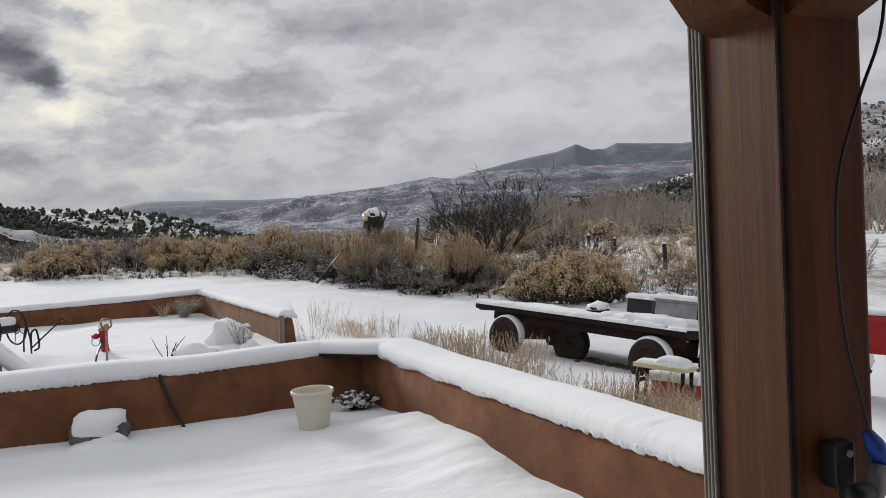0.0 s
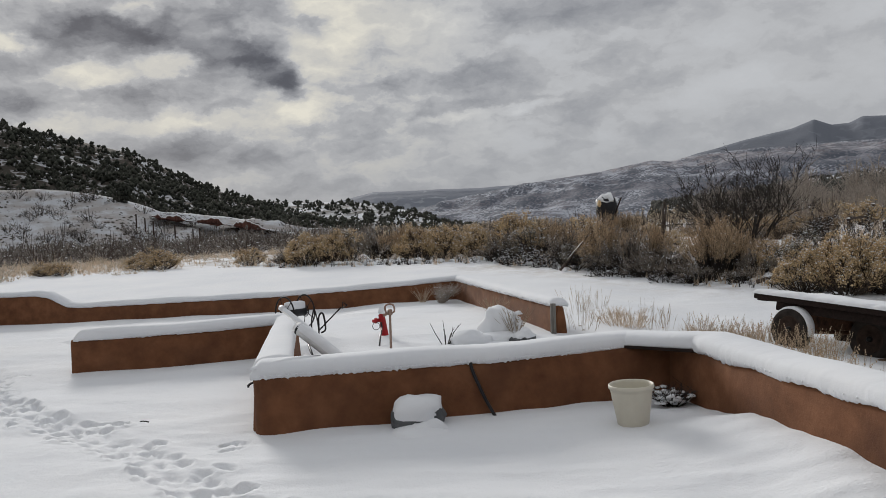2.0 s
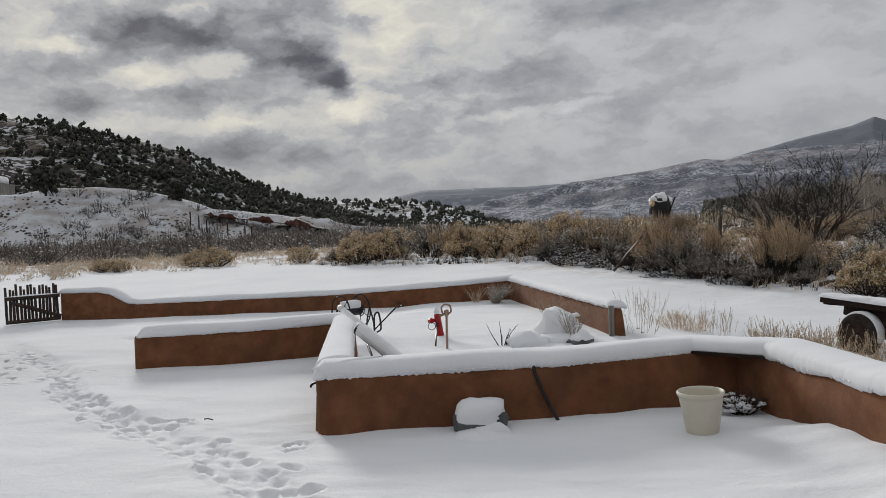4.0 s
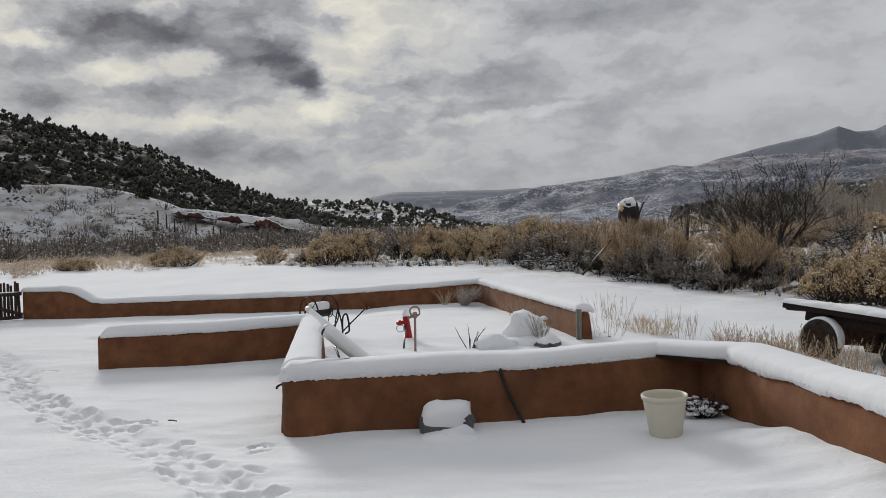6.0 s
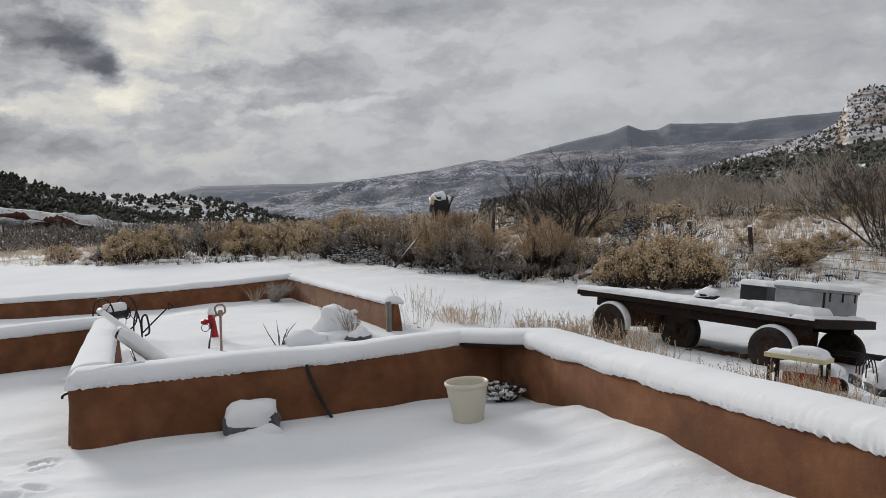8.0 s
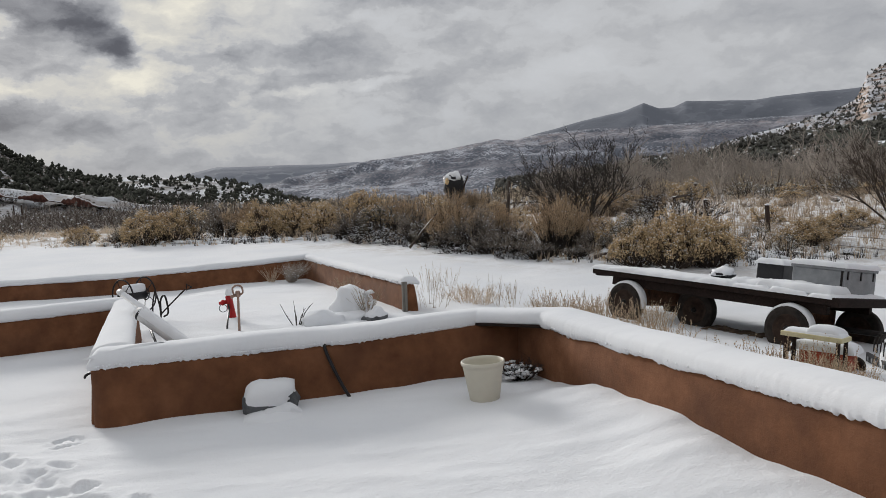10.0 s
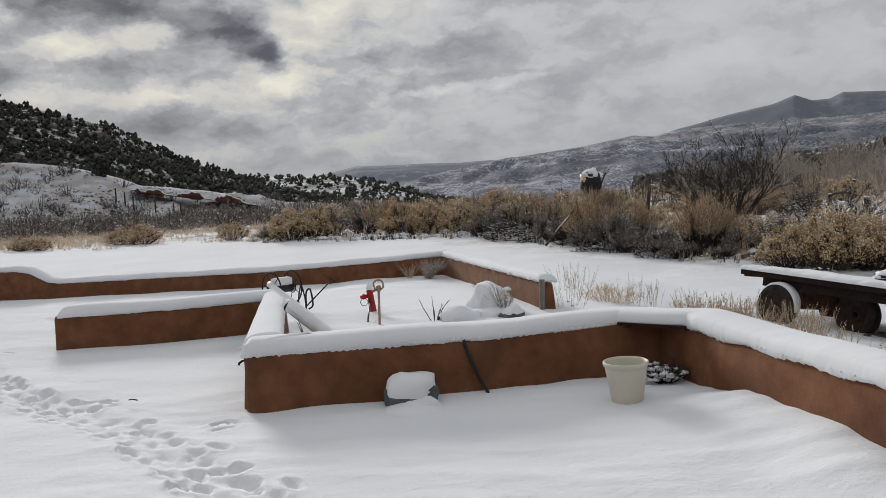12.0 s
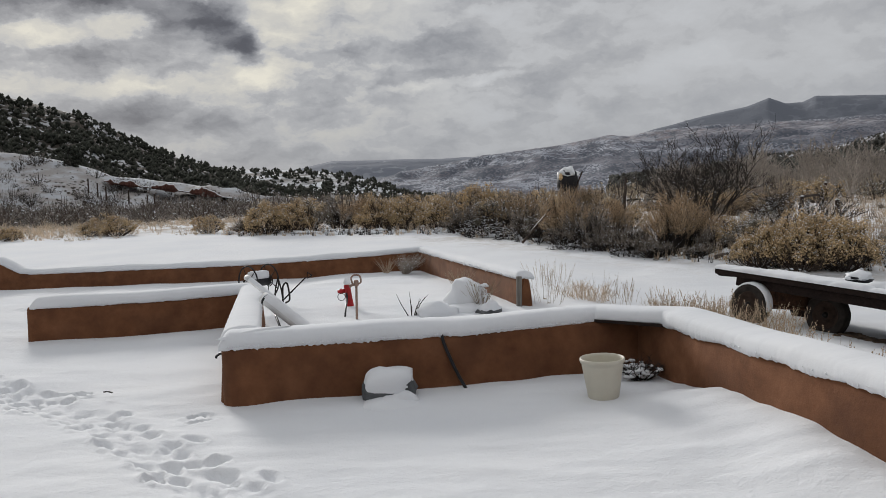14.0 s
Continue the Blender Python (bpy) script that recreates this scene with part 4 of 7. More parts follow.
snow_cap("snow lying along the garden wall", [(-0.79, 17.75, 0.49), (0.05, 14.6, 0.44), (0.81, 11.56, 0.42)], [(-0.55, 17.85, 0.49), (0.27, 14.65, 0.44), (1.02, 11.6, 0.42)], 0.105, 0.012, 0.03, 23.0, step=0.04)


def snow_fringe(label, line, reach, gap, seed, size=0.013):
    """Soft crumbs of snow hanging along the lower edge of a cap, thick in some stretches and lacking in others."""
    rnd = random.Random(seed)
    s2 = Shape()
    pts = resample(line, gap)
    for i, p in enumerate(pts[1:-1], 1):
        here = noise.noise(Vector((i * gap * 3.5, seed, 0)))
        if here < rnd.uniform(-0.8, 0.55):
            continue
        right = across(pts[i - 1], pts[i + 1])
        n = reach * rnd.random() ** 1.4 * (1 + 1.2 * here)
        for k in range(2):
            if k and rnd.random() < 0.5:
                continue
            r = size * rnd.uniform(0.4, 0.85)
            c = p + right * rnd.uniform(0.002, 0.018) + Vector((rnd.uniform(-0.006, 0.006), rnd.uniform(-0.006, 0.006), 0.014 - n * (0.3 + 0.5 * k)))
            s2.blob(tuple(c), r * (1 - 0.35 * k), (1, 1, rnd.uniform(0.9, 1.7)), 0.3, 1, rnd.randrange(10 ** 6))
    return tagged(s2.make("snow_fringe", SNOW, smooth=True), label, "snow", kind="stuff")


snow_fringe("crumbly edge along the snow on the drive wall", [(1.6, 6.65, 0.47), (2.05, 4.6, 0.46), (2.45, 2.81, 0.455), (3.0, 0.4, 0.45)], 0.026, 0.009, 3, 0.0115)
snow_fringe("crumbly edge along the snow on the courtyard wall", [(-2.1, 6.49, 0.452), (-0.2, 6.78, 0.452), (1.0, 7.10, 0.462)], 0.018, 0.012, 5, 0.010)
snow_fringe("crumbly edge along the snow on the garden wall", [(-0.80, 17.5, 0.488), (0.02, 14.6, 0.44), (0.78, 11.62, 0.42)], 0.03, 0.03, 7, 0.02)
# the fold where two caps meet at the wall's end
s = Shape()
rows = []
for i in range(13):
    u = i / 12
    a, b = Vector((-2.17, 6.50, 0.53)), Vector((-1.62, 6.78, 0.575))
    p = a.lerp(b, u) + Vector((0, 0.04 * math.sin(math.pi * u), 0))
    e = math.sin(math.pi * u) ** 0.6
    rows.append([tuple(p + Vector((0.02 * o, 0.085 * o * e, h * e))) for o, h in ((-1, -0.02), (-0.6, 0.012), (-0.2, 0.024), (0.15, 0.026), (0.5, 0.012), (1, -0.02))])
s.sweep(rows)
tagged(s.make("snow_fold", SNOW, smooth=True), "soft fold of snow at the corner of the caps", "snow", kind="structure")


# ---- the porch corner ----
def porch_post():
    turn = pose(1.17, 0.443, 0, 0, 0, 8.86)
    thing = empty("porch_post", (1.22, 0.51, -0.3))
    Shape().box(turn @ pose(0.065, 0.0625, 1.0), (0.13, 0.125, 2.6), 0.007).make("shaft", CEDAR, thing)
    for k in range(4):
        Shape().tube([turn @ Vector((-0.002, 0.1285 + 0.0068 * k, -0.3)), turn @ Vector((-0.002, 0.1285 + 0.0068 * k, 2.25))], 0.0034, 8).make("rib", GREY_BOARD, thing, smooth=True)
    s = Shape()
    s.box(turn @ pose(0.06, 0.139, 0.98), (0.116, 0.026, 2.55))
    s.make("backing_board", GREY_BOARD, thing, "grey ribbed board fixed behind the post", smooth=False)
    Shape().tube([turn @ Vector((0.0, 0.0, -0.3)), turn @ Vector((0.0, 0.0, 2.2))], 0.0045, 8).make("corner_bead", DECK_EDGE, thing, "dark strip along the corner")
    for where, axis in ((pose(0.0, 0.062, 0), 180), (pose(0.066, 0.0, 0), 270)):
        m = turn @ where @ pose(0, 0, 0, 0, 0, axis)
        w2 = 0.052
        prof = [(-0.004, 1.785), (0.035, 1.80), (0.085, 1.86), (0.125, 1.95), (0.15, 2.06), (0.15, 2.12), (-0.004, 2.12)]
        s = Shape()
        n = len(prof)
        verts = [tuple(m @ Vector((x, sgn * w2, z))) for sgn in (-1, 1) for x, z in prof]
        faces = [tuple(range(n))[::-1], tuple(range(n, 2 * n))] + [(i, (i + 1) % n, n + (i + 1) % n, n + i) for i in range(n)]
        s.add(verts, faces)
        s.make("bracket", CEDAR, thing, "dark curved timber bracket")
    tagged(thing, "reddish stained timber porch post with brackets", "post")
    beam = Shape().box(turn @ pose(-1.6, 0.06, 2.24), (3.9, 0.14, 0.22), 0.008).make("beam", CEDAR)
    tagged(beam, "dark timber beam carried by the porch post", "beam", kind="structure")
    beam = Shape().box(turn @ pose(0.06, -1.6, 2.235), (0.14, 3.0, 0.21), 0.008).make("beam", CEDAR)
    tagged(beam, "dark timber beam running back to the house", "beam", kind="structure")
    roof = Shape().box(turn @ pose(-1.6, -1.35, 2.42), (4.2, 3.3, 0.1), 0.01).make("porch_roof", CEDAR)
    tagged(roof, "timber porch roof", "roof", kind="structure")
    back = Shape().box(turn @ pose(-1.6, -3.1, 1.1), (9.0, 0.3, 3.2), 0.02).make("wall_house", STUCCO)
    tagged(back, "plain stucco house wall behind the porch", "wall", kind="structure")
    cord = [turn @ Vector(p) for p in ((0.155, -0.02, 1.93), (0.13, -0.03, 1.78), (0.085, -0.034, 1.69), (0.055, -0.03, 1.61), (0.045, -0.03, 1.54), (0.046, -0.03, 1.478), (0.050, -0.034, 1.411), (0.058, -0.04, 1.36), (0.071, -0.045, 1.300))]
    s = Shape().tube(smooth_line(cord, 5), 0.002, 8)
    tagged(s.make("power_cord", BLACK, smooth=True), "thin black cord hanging down the porch post", "cord")
    clip = empty("cord_clamp", tuple(turn @ Vector((0.05, -0.03, 1.23))))
    held = turn @ pose(0.021, 0, -0.021)
    Shape().box(held @ pose(0.03, -0.016, 1.285), (0.030, 0.026, 0.054), 0.004).make("plate", BLACK, clip, "dark plate")
    Shape().lathe(held @ pose(0.03, -0.032, 1.300, 90), [(0.0025, 0), (0.0042, 0.001), (0.0042, 0.003), (0.002, 0.004)], 12).make("screw", GALV, clip)
    Shape().tube([held @ Vector(p) for p in ((0.05, -0.04, 1.325), (0.058, -0.042, 1.31), (0.068, -0.044, 1.292), (0.072, -0.044, 1.28))], [0.006, 0.011, 0.012, 0.008], 10).make("grip", BLUE, clip, "bright blue plastic grip", smooth=True)
    Shape().tube([held @ Vector(p) for p in ((0.06, -0.045, 1.285), (0.05, -0.05, 1.262), (0.035, -0.056, 1.25))], [0.011, 0.012, 0.009], 10).make("jaw", GALV, clip, "grey metal jaw", smooth=True)
    Shape().tube([held @ Vector(p) for p in ((0.0, -0.055, 1.262), (0.03, -0.056, 1.262))], [0.012, 0.012], 12).make("roller", BLACK, clip, smooth=True)
    tagged(clip, "blue and grey clamp fixed to the porch post", "clamp")


def smooth_line(points, n=6):
    """A rounded line through the points."""
    pts = [Vector(p) for p in points]
    pts = [pts[0] * 2 - pts[1]] + pts + [pts[-1] * 2 - pts[-2]]
    out = []
    for a, b, c, d in zip(pts, pts[1:], pts[2:], pts[3:]):
        for k in range(n):
            t = k / n
            out.append(0.5 * ((2 * b) + (c - a) * t + (2 * a - 5 * b + 4 * c - d) * t * t + (3 * b - a - 3 * c + d) * t ** 3))
    return out + [pts[-2]]


porch_post()


# ---- inside the courtyard ----
def corner_shelf():
    s = Shape()
    plan = [(1.02, 7.19), (1.60, 6.73), (1.66, 7.1), (1.40, 7.32)]
    for z in (0.452, 0.478):
        s.add([(x, y, z) for x, y in plan], [])
    s.f += [(3, 2, 1, 0), (4, 5, 6, 7)] + [(i, (i + 1) % 4, 4 + (i + 1) % 4, 4 + i) for i in range(4)]
    tagged(s.make("corner_board", DECK_EDGE), "dark board laid across the corner of two walls", "board")


def bucket():
    thing = empty("bucket", (0.93, 6.21, -0.05))
    m = pose(0.93, 6.21, -0.045, 0.8, -1.0) @ Matrix.Diagonal((0.98, 0.98, 1.05, 1))
    outer = [(0.108, 0.0), (0.114, 0.004), (0.121, 0.05), (0.143, 0.18), (0.163, 0.30), (0.166, 0.322), (0.176, 0.326), (0.179, 0.334), (0.178, 0.352), (0.172, 0.356), (0.166, 0.354), (0.162, 0.33), (0.157, 0.30), (0.116, 0.05), (0.10, 0.03), (0.001, 0.03)]
    Shape().lathe(m, outer, 40).make("shell", PLASTIC, thing, smooth=True)
    Shape().lathe(m @ pose(0, 0, 0.045), [(0.114, -0.02), (0.112, 0.02), (0.08, 0.035), (0.001, 0.03)], 24, caps=False).make("snow", SNOW, thing, "a little snow in the bottom", smooth=True)
    tagged(thing, "cream plastic bucket standing in the snow", "bucket")


def snow_heap(s, centre, size, rough=0.1, level=3, seed=1):
    """A soft lump of snow: a blob with its underside flattened."""
    vs, fs = BLOBS[level]
    rnd = random.Random(seed)
    k = rnd.random() * 50
    out = []
    for v in vs:
        r = 1 + rough * noise.noise(Vector(v * 1.8) + Vector((k, 0, 0))) + 0.3 * rough * noise.noise(Vector(v * 6) + Vector((k, 0, 0)))
        p = v * r
        z = p[2] if p[2] > 0 else p[2] * 0.35
        out.append((centre[0] + p[0] * size[0], centre[1] + p[1] * size[1], centre[2] + z * size[2]))
    return s.add(out, fs)


def snowy_rock(name, label, at, size, lid, seed, material=None, category="rock", turn=0.0, bare=-0.15, ends=0.0, boxy=0.55, crag=0.22):
    """A rock with snow over its top. size: half widths and height; lid: how far down the snow comes."""
    rnd = random.Random(seed)
    k = rnd.random() * 50
    vs, fs = BLOBS[3]
    c, sn = math.cos(turn), math.sin(turn)

    def rock_point(v, grow):
        e = boxy
        q = np.sign(v) * np.abs(v) ** e
        r = 1 + crag * noise.noise(Vector(v * 1.6) + Vector((k, 0, 0))) + 0.08 * noise.noise(Vector(v * 5) + Vector((k, 3, 0)))
        x, y, z = q * r
        x, y = x * (size[0] + grow), y * (size[1] + grow)
        return (at[0] + x * c - y * sn, at[1] + x * sn + y * c, at[2] + z * (size[2] + grow))

    thing = empty(name, (at[0], at[1], at[2] - size[2] * 0.5))
    Shape().add([rock_point(v, 0.0) for v in vs], fs).make("stone", material or STONE, thing, smooth=True)
    top = Shape()
    pts = []
    for v in vs:
        g = lid * smooth_step(bare, bare + 0.5, v[2] + 0.25 * noise.noise(Vector(v * 3.1) + Vector((k, 9, 0))) - ends * smooth_step(0.55, 0.85, abs(v[0]))) - 0.012
        p = rock_point(v, g)
        pts.append((p[0], p[1], p[2] + max(0.0, v[2]) * lid * 0.7))
    top.add(pts, fs).make("snow", SNOW, thing, "thick rounded snow", smooth=True)
    return tagged(thing, label, category)


def snow_pad(s, m, lx, ly, h, seed, soft_edge=0.07, rough=0.35):
    """Snow lying on something flat: a pad with rounded, wandering edges and an uneven top. m: the pose of the middle of its underside."""
    n, k = max(10, int(lx / 0.03)), max(8, int(ly / 0.03))
    rows = []
    for i in range(n + 1):
        row = []
        for j in range(k + 1):
            u, v = 0.5 - 0.5 * math.cos(math.pi * i / n), 0.5 - 0.5 * math.cos(math.pi * j / k)
            x, y = (u - 0.5) * lx, (v - 0.5) * ly
            e = min(u * lx, (1 - u) * lx, v * ly, (1 - v) * ly) / soft_edge
            e = math.sqrt(max(0.0, 1 - max(0.0, 1 - e) ** 2))
            wob = 0.02 * noise.noise(Vector((x * 5, y * 5, seed)))
            top = h * (1 + rough * noise.noise(Vector((x * 3.2, y * 3.2, seed + 5))) + 0.4 * rough * noise.noise(Vector((x * 11, y * 11, seed + 9))))
            row.append(tuple(m @ Vector((x + wob, y + wob, e * top - 0.012))))
        rows.append(row)
    return s.sweep(rows, caps=False)


def hose():
    pts = [(-0.37, 7.02, 0.49), (-0.345, 6.87, 0.50), (-0.33, 6.79, 0.47), (-0.308, 6.765, 0.38), (-0.262, 6.75, 0.26), (-0.205, 6.735, 0.13), (-0.152, 6.71, 0.03), (-0.105, 6.68, -0.05)]
    s = Shape().tube(smooth_line(pts, 6), 0.0145, 10)
    tagged(s.make("garden_hose", BLACK, smooth=True), "black hose hanging over the courtyard wall", "hose")


def twiggy(name, label, at, height, spread, stems, material, snow, seed, category="weed", lean=(0, 0), thick=0.004, fork=2, clump=1.0):
    """A dry weed: thin forked stalks, with snow caught in it where snow is above zero."""
    rnd = random.Random(seed)
    s, w2 = Shape(), Shape()
    for _ in range(stems):
        a = rnd.uniform(0, 2 * math.pi)
        r = spread * math.sqrt(rnd.random())
        h = height * rnd.uniform(0.55, 1.0)
        p0 = Vector((at[0] + 0.2 * r * math.cos(a), at[1] + 0.2 * r * math.sin(a), at[2] - 0.03))
        p2 = p0 + Vector((0.8 * r * math.cos(a) + lean[0], 0.8 * r * math.sin(a) + lean[1], h))
        p1 = p0.lerp(p2, 0.5) + Vector((rnd.uniform(-0.1, 0.1) * spread, rnd.uniform(-0.1, 0.1) * spread, 0.08 * h))
        s.tube([p0, p1, p2], [thick, thick * 0.75, thick * 0.3], 3, caps=False)
        for _ in range(fork):
            b = p0.lerp(p2, rnd.uniform(0.35, 0.85))
            e = b + Vector((rnd.uniform(-0.3, 0.3) * spread, rnd.uniform(-0.3, 0.3) * spread, rnd.uniform(0.1, 0.3) * height))
            s.tube([b, e], [thick * 0.6, thick * 0.25], 3, caps=False)
        if rnd.random() < snow:
            c = p0.lerp(p2, rnd.uniform(0.3, 0.9))
            w2.blob(tuple(c), spread * clump * rnd.uniform(0.08, 0.2), (1.3, 1.3, 0.6), 0.4, 1, rnd.randrange(10 ** 6))
    if snow:
        thing = empty(name, (at[0], at[1], at[2]))
        tagged(s.make("branch_mass", material, thing), kind="stuff")
        if w2.count:
            tagged(w2.make("snow", SNOW, thing, "snow caught among the stalks", smooth=True), kind="stuff")
    else:
        thing = s.make(name, material, at=at)
    return tagged(thing, label, category)


corner_shelf()
bucket()
hose()
snowy_rock("boulder", "grey boulder under a thick pad of snow by the wall", (-0.775, 6.53, 0.06), (0.23, 0.16, 0.14), 0.034, 3, bare=-0.16, ends=0.42, boxy=0.74)
s = Shape()
snow_heap(s, (-0.70, 6.42, -0.08), (0.22, 0.16, 0.16), 0.35, 3, 5)
snow_heap(s, (-0.76, 6.33, -0.08), (0.36, 0.24, 0.11), 0.25, 3, 6)
tagged(s.make("snow_drift", SNOW, smooth=True), "soft snow banked against the boulder", "snow", kind="structure")
s = Shape()
snow_heap(s, (0.93, 6.19, -0.075), (0.24, 0.22, 0.075), 0.15, 3, 9)
tagged(s.make("snow_drift", SNOW, smooth=True), "low snow banked round the bucket", "snow", kind="structure")
twiggy("low_shrub", "small leafless shrub loaded with snow beside the bucket", (1.36, 6.78, 0.02), 0.2, 0.26, 90, DEADWOOD, 0.75, 8, "shrub", clump=0.62)
twiggy("weed", "dark bare stalks poking out of the snow", (-0.74, 10.98, 0.03), 0.38, 0.26, 7, DEADWOOD, 0.0, 12, "weed", thick=0.008, fork=0)
snowy_rock("boulder", "large boulder hidden under snow in the garden", (0.03, 11.62, 0.15), (0.25, 0.21, 0.23), 0.04, 21, turn=0.5, bare=-0.55, boxy=0.8, crag=0.4)
s = Shape()
snow_heap(s, (-0.40, 11.1, 0.0), (0.31, 0.30, 0.18), 0.3, 3, 22)
snow_heap(s, (0.0, 11.35, -0.02), (0.4, 0.3, 0.14), 0.2, 3, 24)
tagged(s.make("snow_drift", SNOW, smooth=True), "smooth snow heaped over buried stones", "snow", kind="structure")
snowy_rock("boulder", "small tilted rock dusted with snow", (0.32, 11.05, 0.03), (0.16, 0.13, 0.12), 0.02, 23, turn=0.9, bare=-0.1, boxy=0.8, crag=0.6)
twiggy("weed", "dry tan weed growing by the snowy boulder", (0.24, 11.35, 0.08), 0.42, 0.34, 26, PALE_TWIG, 0.15, 14, thick=0.004)
twiggy("weed", "dry tan weed against the garden wall", (0.02, 13.2, 0.08), 0.42, 0.35, 30, PALE_TWIG, 0.0, 15, thick=0.004)
twiggy("low_shrub", "frosted shrub in the corner of the garden walls", (-1.08, 16.9, 0.1), 0.42, 0.40, 150, GREY_BARK, 0.55, 16, "shrub", clump=0.2, lean=(0.12, 0))
twiggy("weed", "tan grass beside the frosted shrub", (-1.5, 17.2, 0.1), 0.36, 0.3, 34, STRAW, 0.0, 17, thick=0.004, fork=0)
tagged(Shape().box(pose(0.80, 11.50, 0.15, 0, 1.2, 15), (0.075, 0.05, 0.62), 0.006).make("board", GREY_BOARD), "grey weathered board set against the wall end", "board")


def leaning_pipe(label, a, b, radius, seed, collar):
    a, b = Vector(a), Vector(b)
    thing = empty("pipe", tuple(b))
    d = (b - a).normalized()
    Shape().tube([a, b], radius, 20).make("tube", PIPE, thing, smooth=True)
    if collar:
        Shape().tube([a - d * 0.02, a + d * 0.07], radius * 1.15, 18).make("collar", PIPE, thing, "thicker collar at the end", smooth=True)
    else:
        Shape().tube([a + d * 0.035, a + d * 0.06], radius * 1.04, 18).make("strap", BLACK, thing, "black strap round the pipe")
    rows = []
    side = Vector((d.y, -d.x, 0)).normalized()
    up2 = side.cross(d)
    up2 = up2 if up2.z > 0 else -up2
    n = 40
    for i in range(n + 1):
        p = a.lerp(b, 0.02 + 0.96 * i / n)
        t = radius * (0.3 + 0.2 * noise.noise(Vector((i * 0.3, seed, 0)))) * min(1.0, i * 0.25, (n - i) * 0.25)
        row = []
        for k in range(9):
            ang = radians(18 + 144 * k / 8)
            e = math.sin(radians(180 * k / 8))
            row.append(tuple(p + side * math.cos(ang) * (radius + 0.002) + up2 * (math.sin(ang) * radius + e * t)))
        rows.append(row)
    Shape().sweep(rows, caps=False).make("snow", SNOW, thing, "snow along the top", smooth=True)
    tagged(thing, label, "pipe")


s = Shape().tube(smooth_line([(-2.10, 8.50, 0.44), (-2.0, 8.22, 0.36), (-1.9, 8.02, 0.22), (-1.80, 7.88, 0.12), (-1.68, 7.74, 0.05), (-1.6, 7.6, 0.0)], 5), 0.013, 8)
tagged(s.make("garden_hose", BLACK, smooth=True), "black hose trailing under the white pipes", "hose")
s = Shape().tube(smooth_line([(-2.02, 8.3, 0.30), (-1.93, 8.16, 0.20), (-1.86, 8.1, 0.12), (-1.90, 8.04, 0.05)], 5), 0.016, 8)
tagged(s.make("pipe_stake", RUST, smooth=True), "rusty stake leaning against the side wall", "stake")
leaning_pipe("slim white pipe leaning over the snowy side wall", (-2.6, 9.4, 0.77), (-1.33, 8.02, 0.09), 0.031, 1.0, True)
leaning_pipe("thick white pipe leaning over the snowy side wall", (-2.22, 8.505, 0.635), (-1.36, 8.06, 0.04), 0.064, 2.0, False)


def ring(s, m, radius, thick, sides=8, n=32, arc=(0, 360)):
    pts = []
    for k in range(n + 1):
        a = radians(arc[0] + (arc[1] - arc[0]) * k / n)
        pts.append(m @ Vector((radius * math.cos(a), radius * math.sin(a), 0)))
    return s.tube(pts, thick, sides)


def hose_reel():
    thing = empty("hose_reel", (-3.10, 12.3, 0.05))
    m = pose(-3.10, 12.3, 0.48, 0, 0, 32)
    m2 = m
    m = pose(-3.14, 12.3, 0.45, 0, 0, 48)
    for x in (-0.19, 0.19):
        w2 = Shape()
        hub = m @ pose(x, 0, 0, 0, 90, 0)
        ring(w2, hub, 0.25, 0.012, 8, 40)
        ring(w2, hub, 0.09, 0.008, 6, 20)
        for k in range(5):
            a = radians(72 * k + 10)
            w2.tube([hub @ Vector((0, 0, 0)), hub @ Vector((0.25 * math.cos(a), 0.25 * math.sin(a), 0))], 0.006, 6)
        w2.make("wheel", IRON, thing, "black wire wheel")
    Shape().tube([m @ Vector((-0.26, 0, 0)), m @ Vector((0.26, 0, 0))], 0.014, 10).make("axle", IRON, thing)
    Shape().tube([m @ Vector((-0.18, 0, 0.0)), m @ Vector((0.18, 0, 0.0))], 0.075, 20).make("drum", BLACK, thing, "dark drum of wound hose", smooth=True)
    s2 = Shape()
    s2.box(m @ pose(0, 0, 0.10), (0.33, 0.15, 0.13), 0.045)
    s2.make("snow", SNOW, thing, "pad of snow on the drum", smooth=True)
    m = m2
    for y in (-0.17, 0.17):
        for x in (-0.27, 0.27):
            Shape().tube(smooth_line([m @ Vector((x, 0, 0.0)), m @ Vector((x, y * 0.8, -0.2)), m @ Vector((x, y, -0.42))], 4), 0.012, 8).make("leg", IRON, thing)
    Shape().tube(smooth_line([m @ Vector(p) for p in ((0.27, -0.17, -0.36), (0.27, -0.2, -0.12), (0.34, -0.2, -0.08), (0.37, -0.2, -0.32), (0.30, -0.19, -0.38))], 5), 0.014, 8).make("guard", IRON, thing, "bent black tube")
    grip = smooth_line([m @ Vector(p) for p in ((0.28, -0.15, -0.34), (0.42, -0.2, -0.2), (0.62, -0.28, 0.0))], 5)
    h = Shape().tube(grip, 0.011, 8)
    ring(h, Matrix.Translation(grip[-1] + Vector((0.05, -0.01, 0.03))) @ pose(0, 0, 0, 80, 0, -20), 0.055, 0.010, 8, 3)
    h.make("handle", IRON, thing, "black pull handle with a looped grip")
    tagged(thing, "black wire hose reel cart topped with snow", "hose reel")


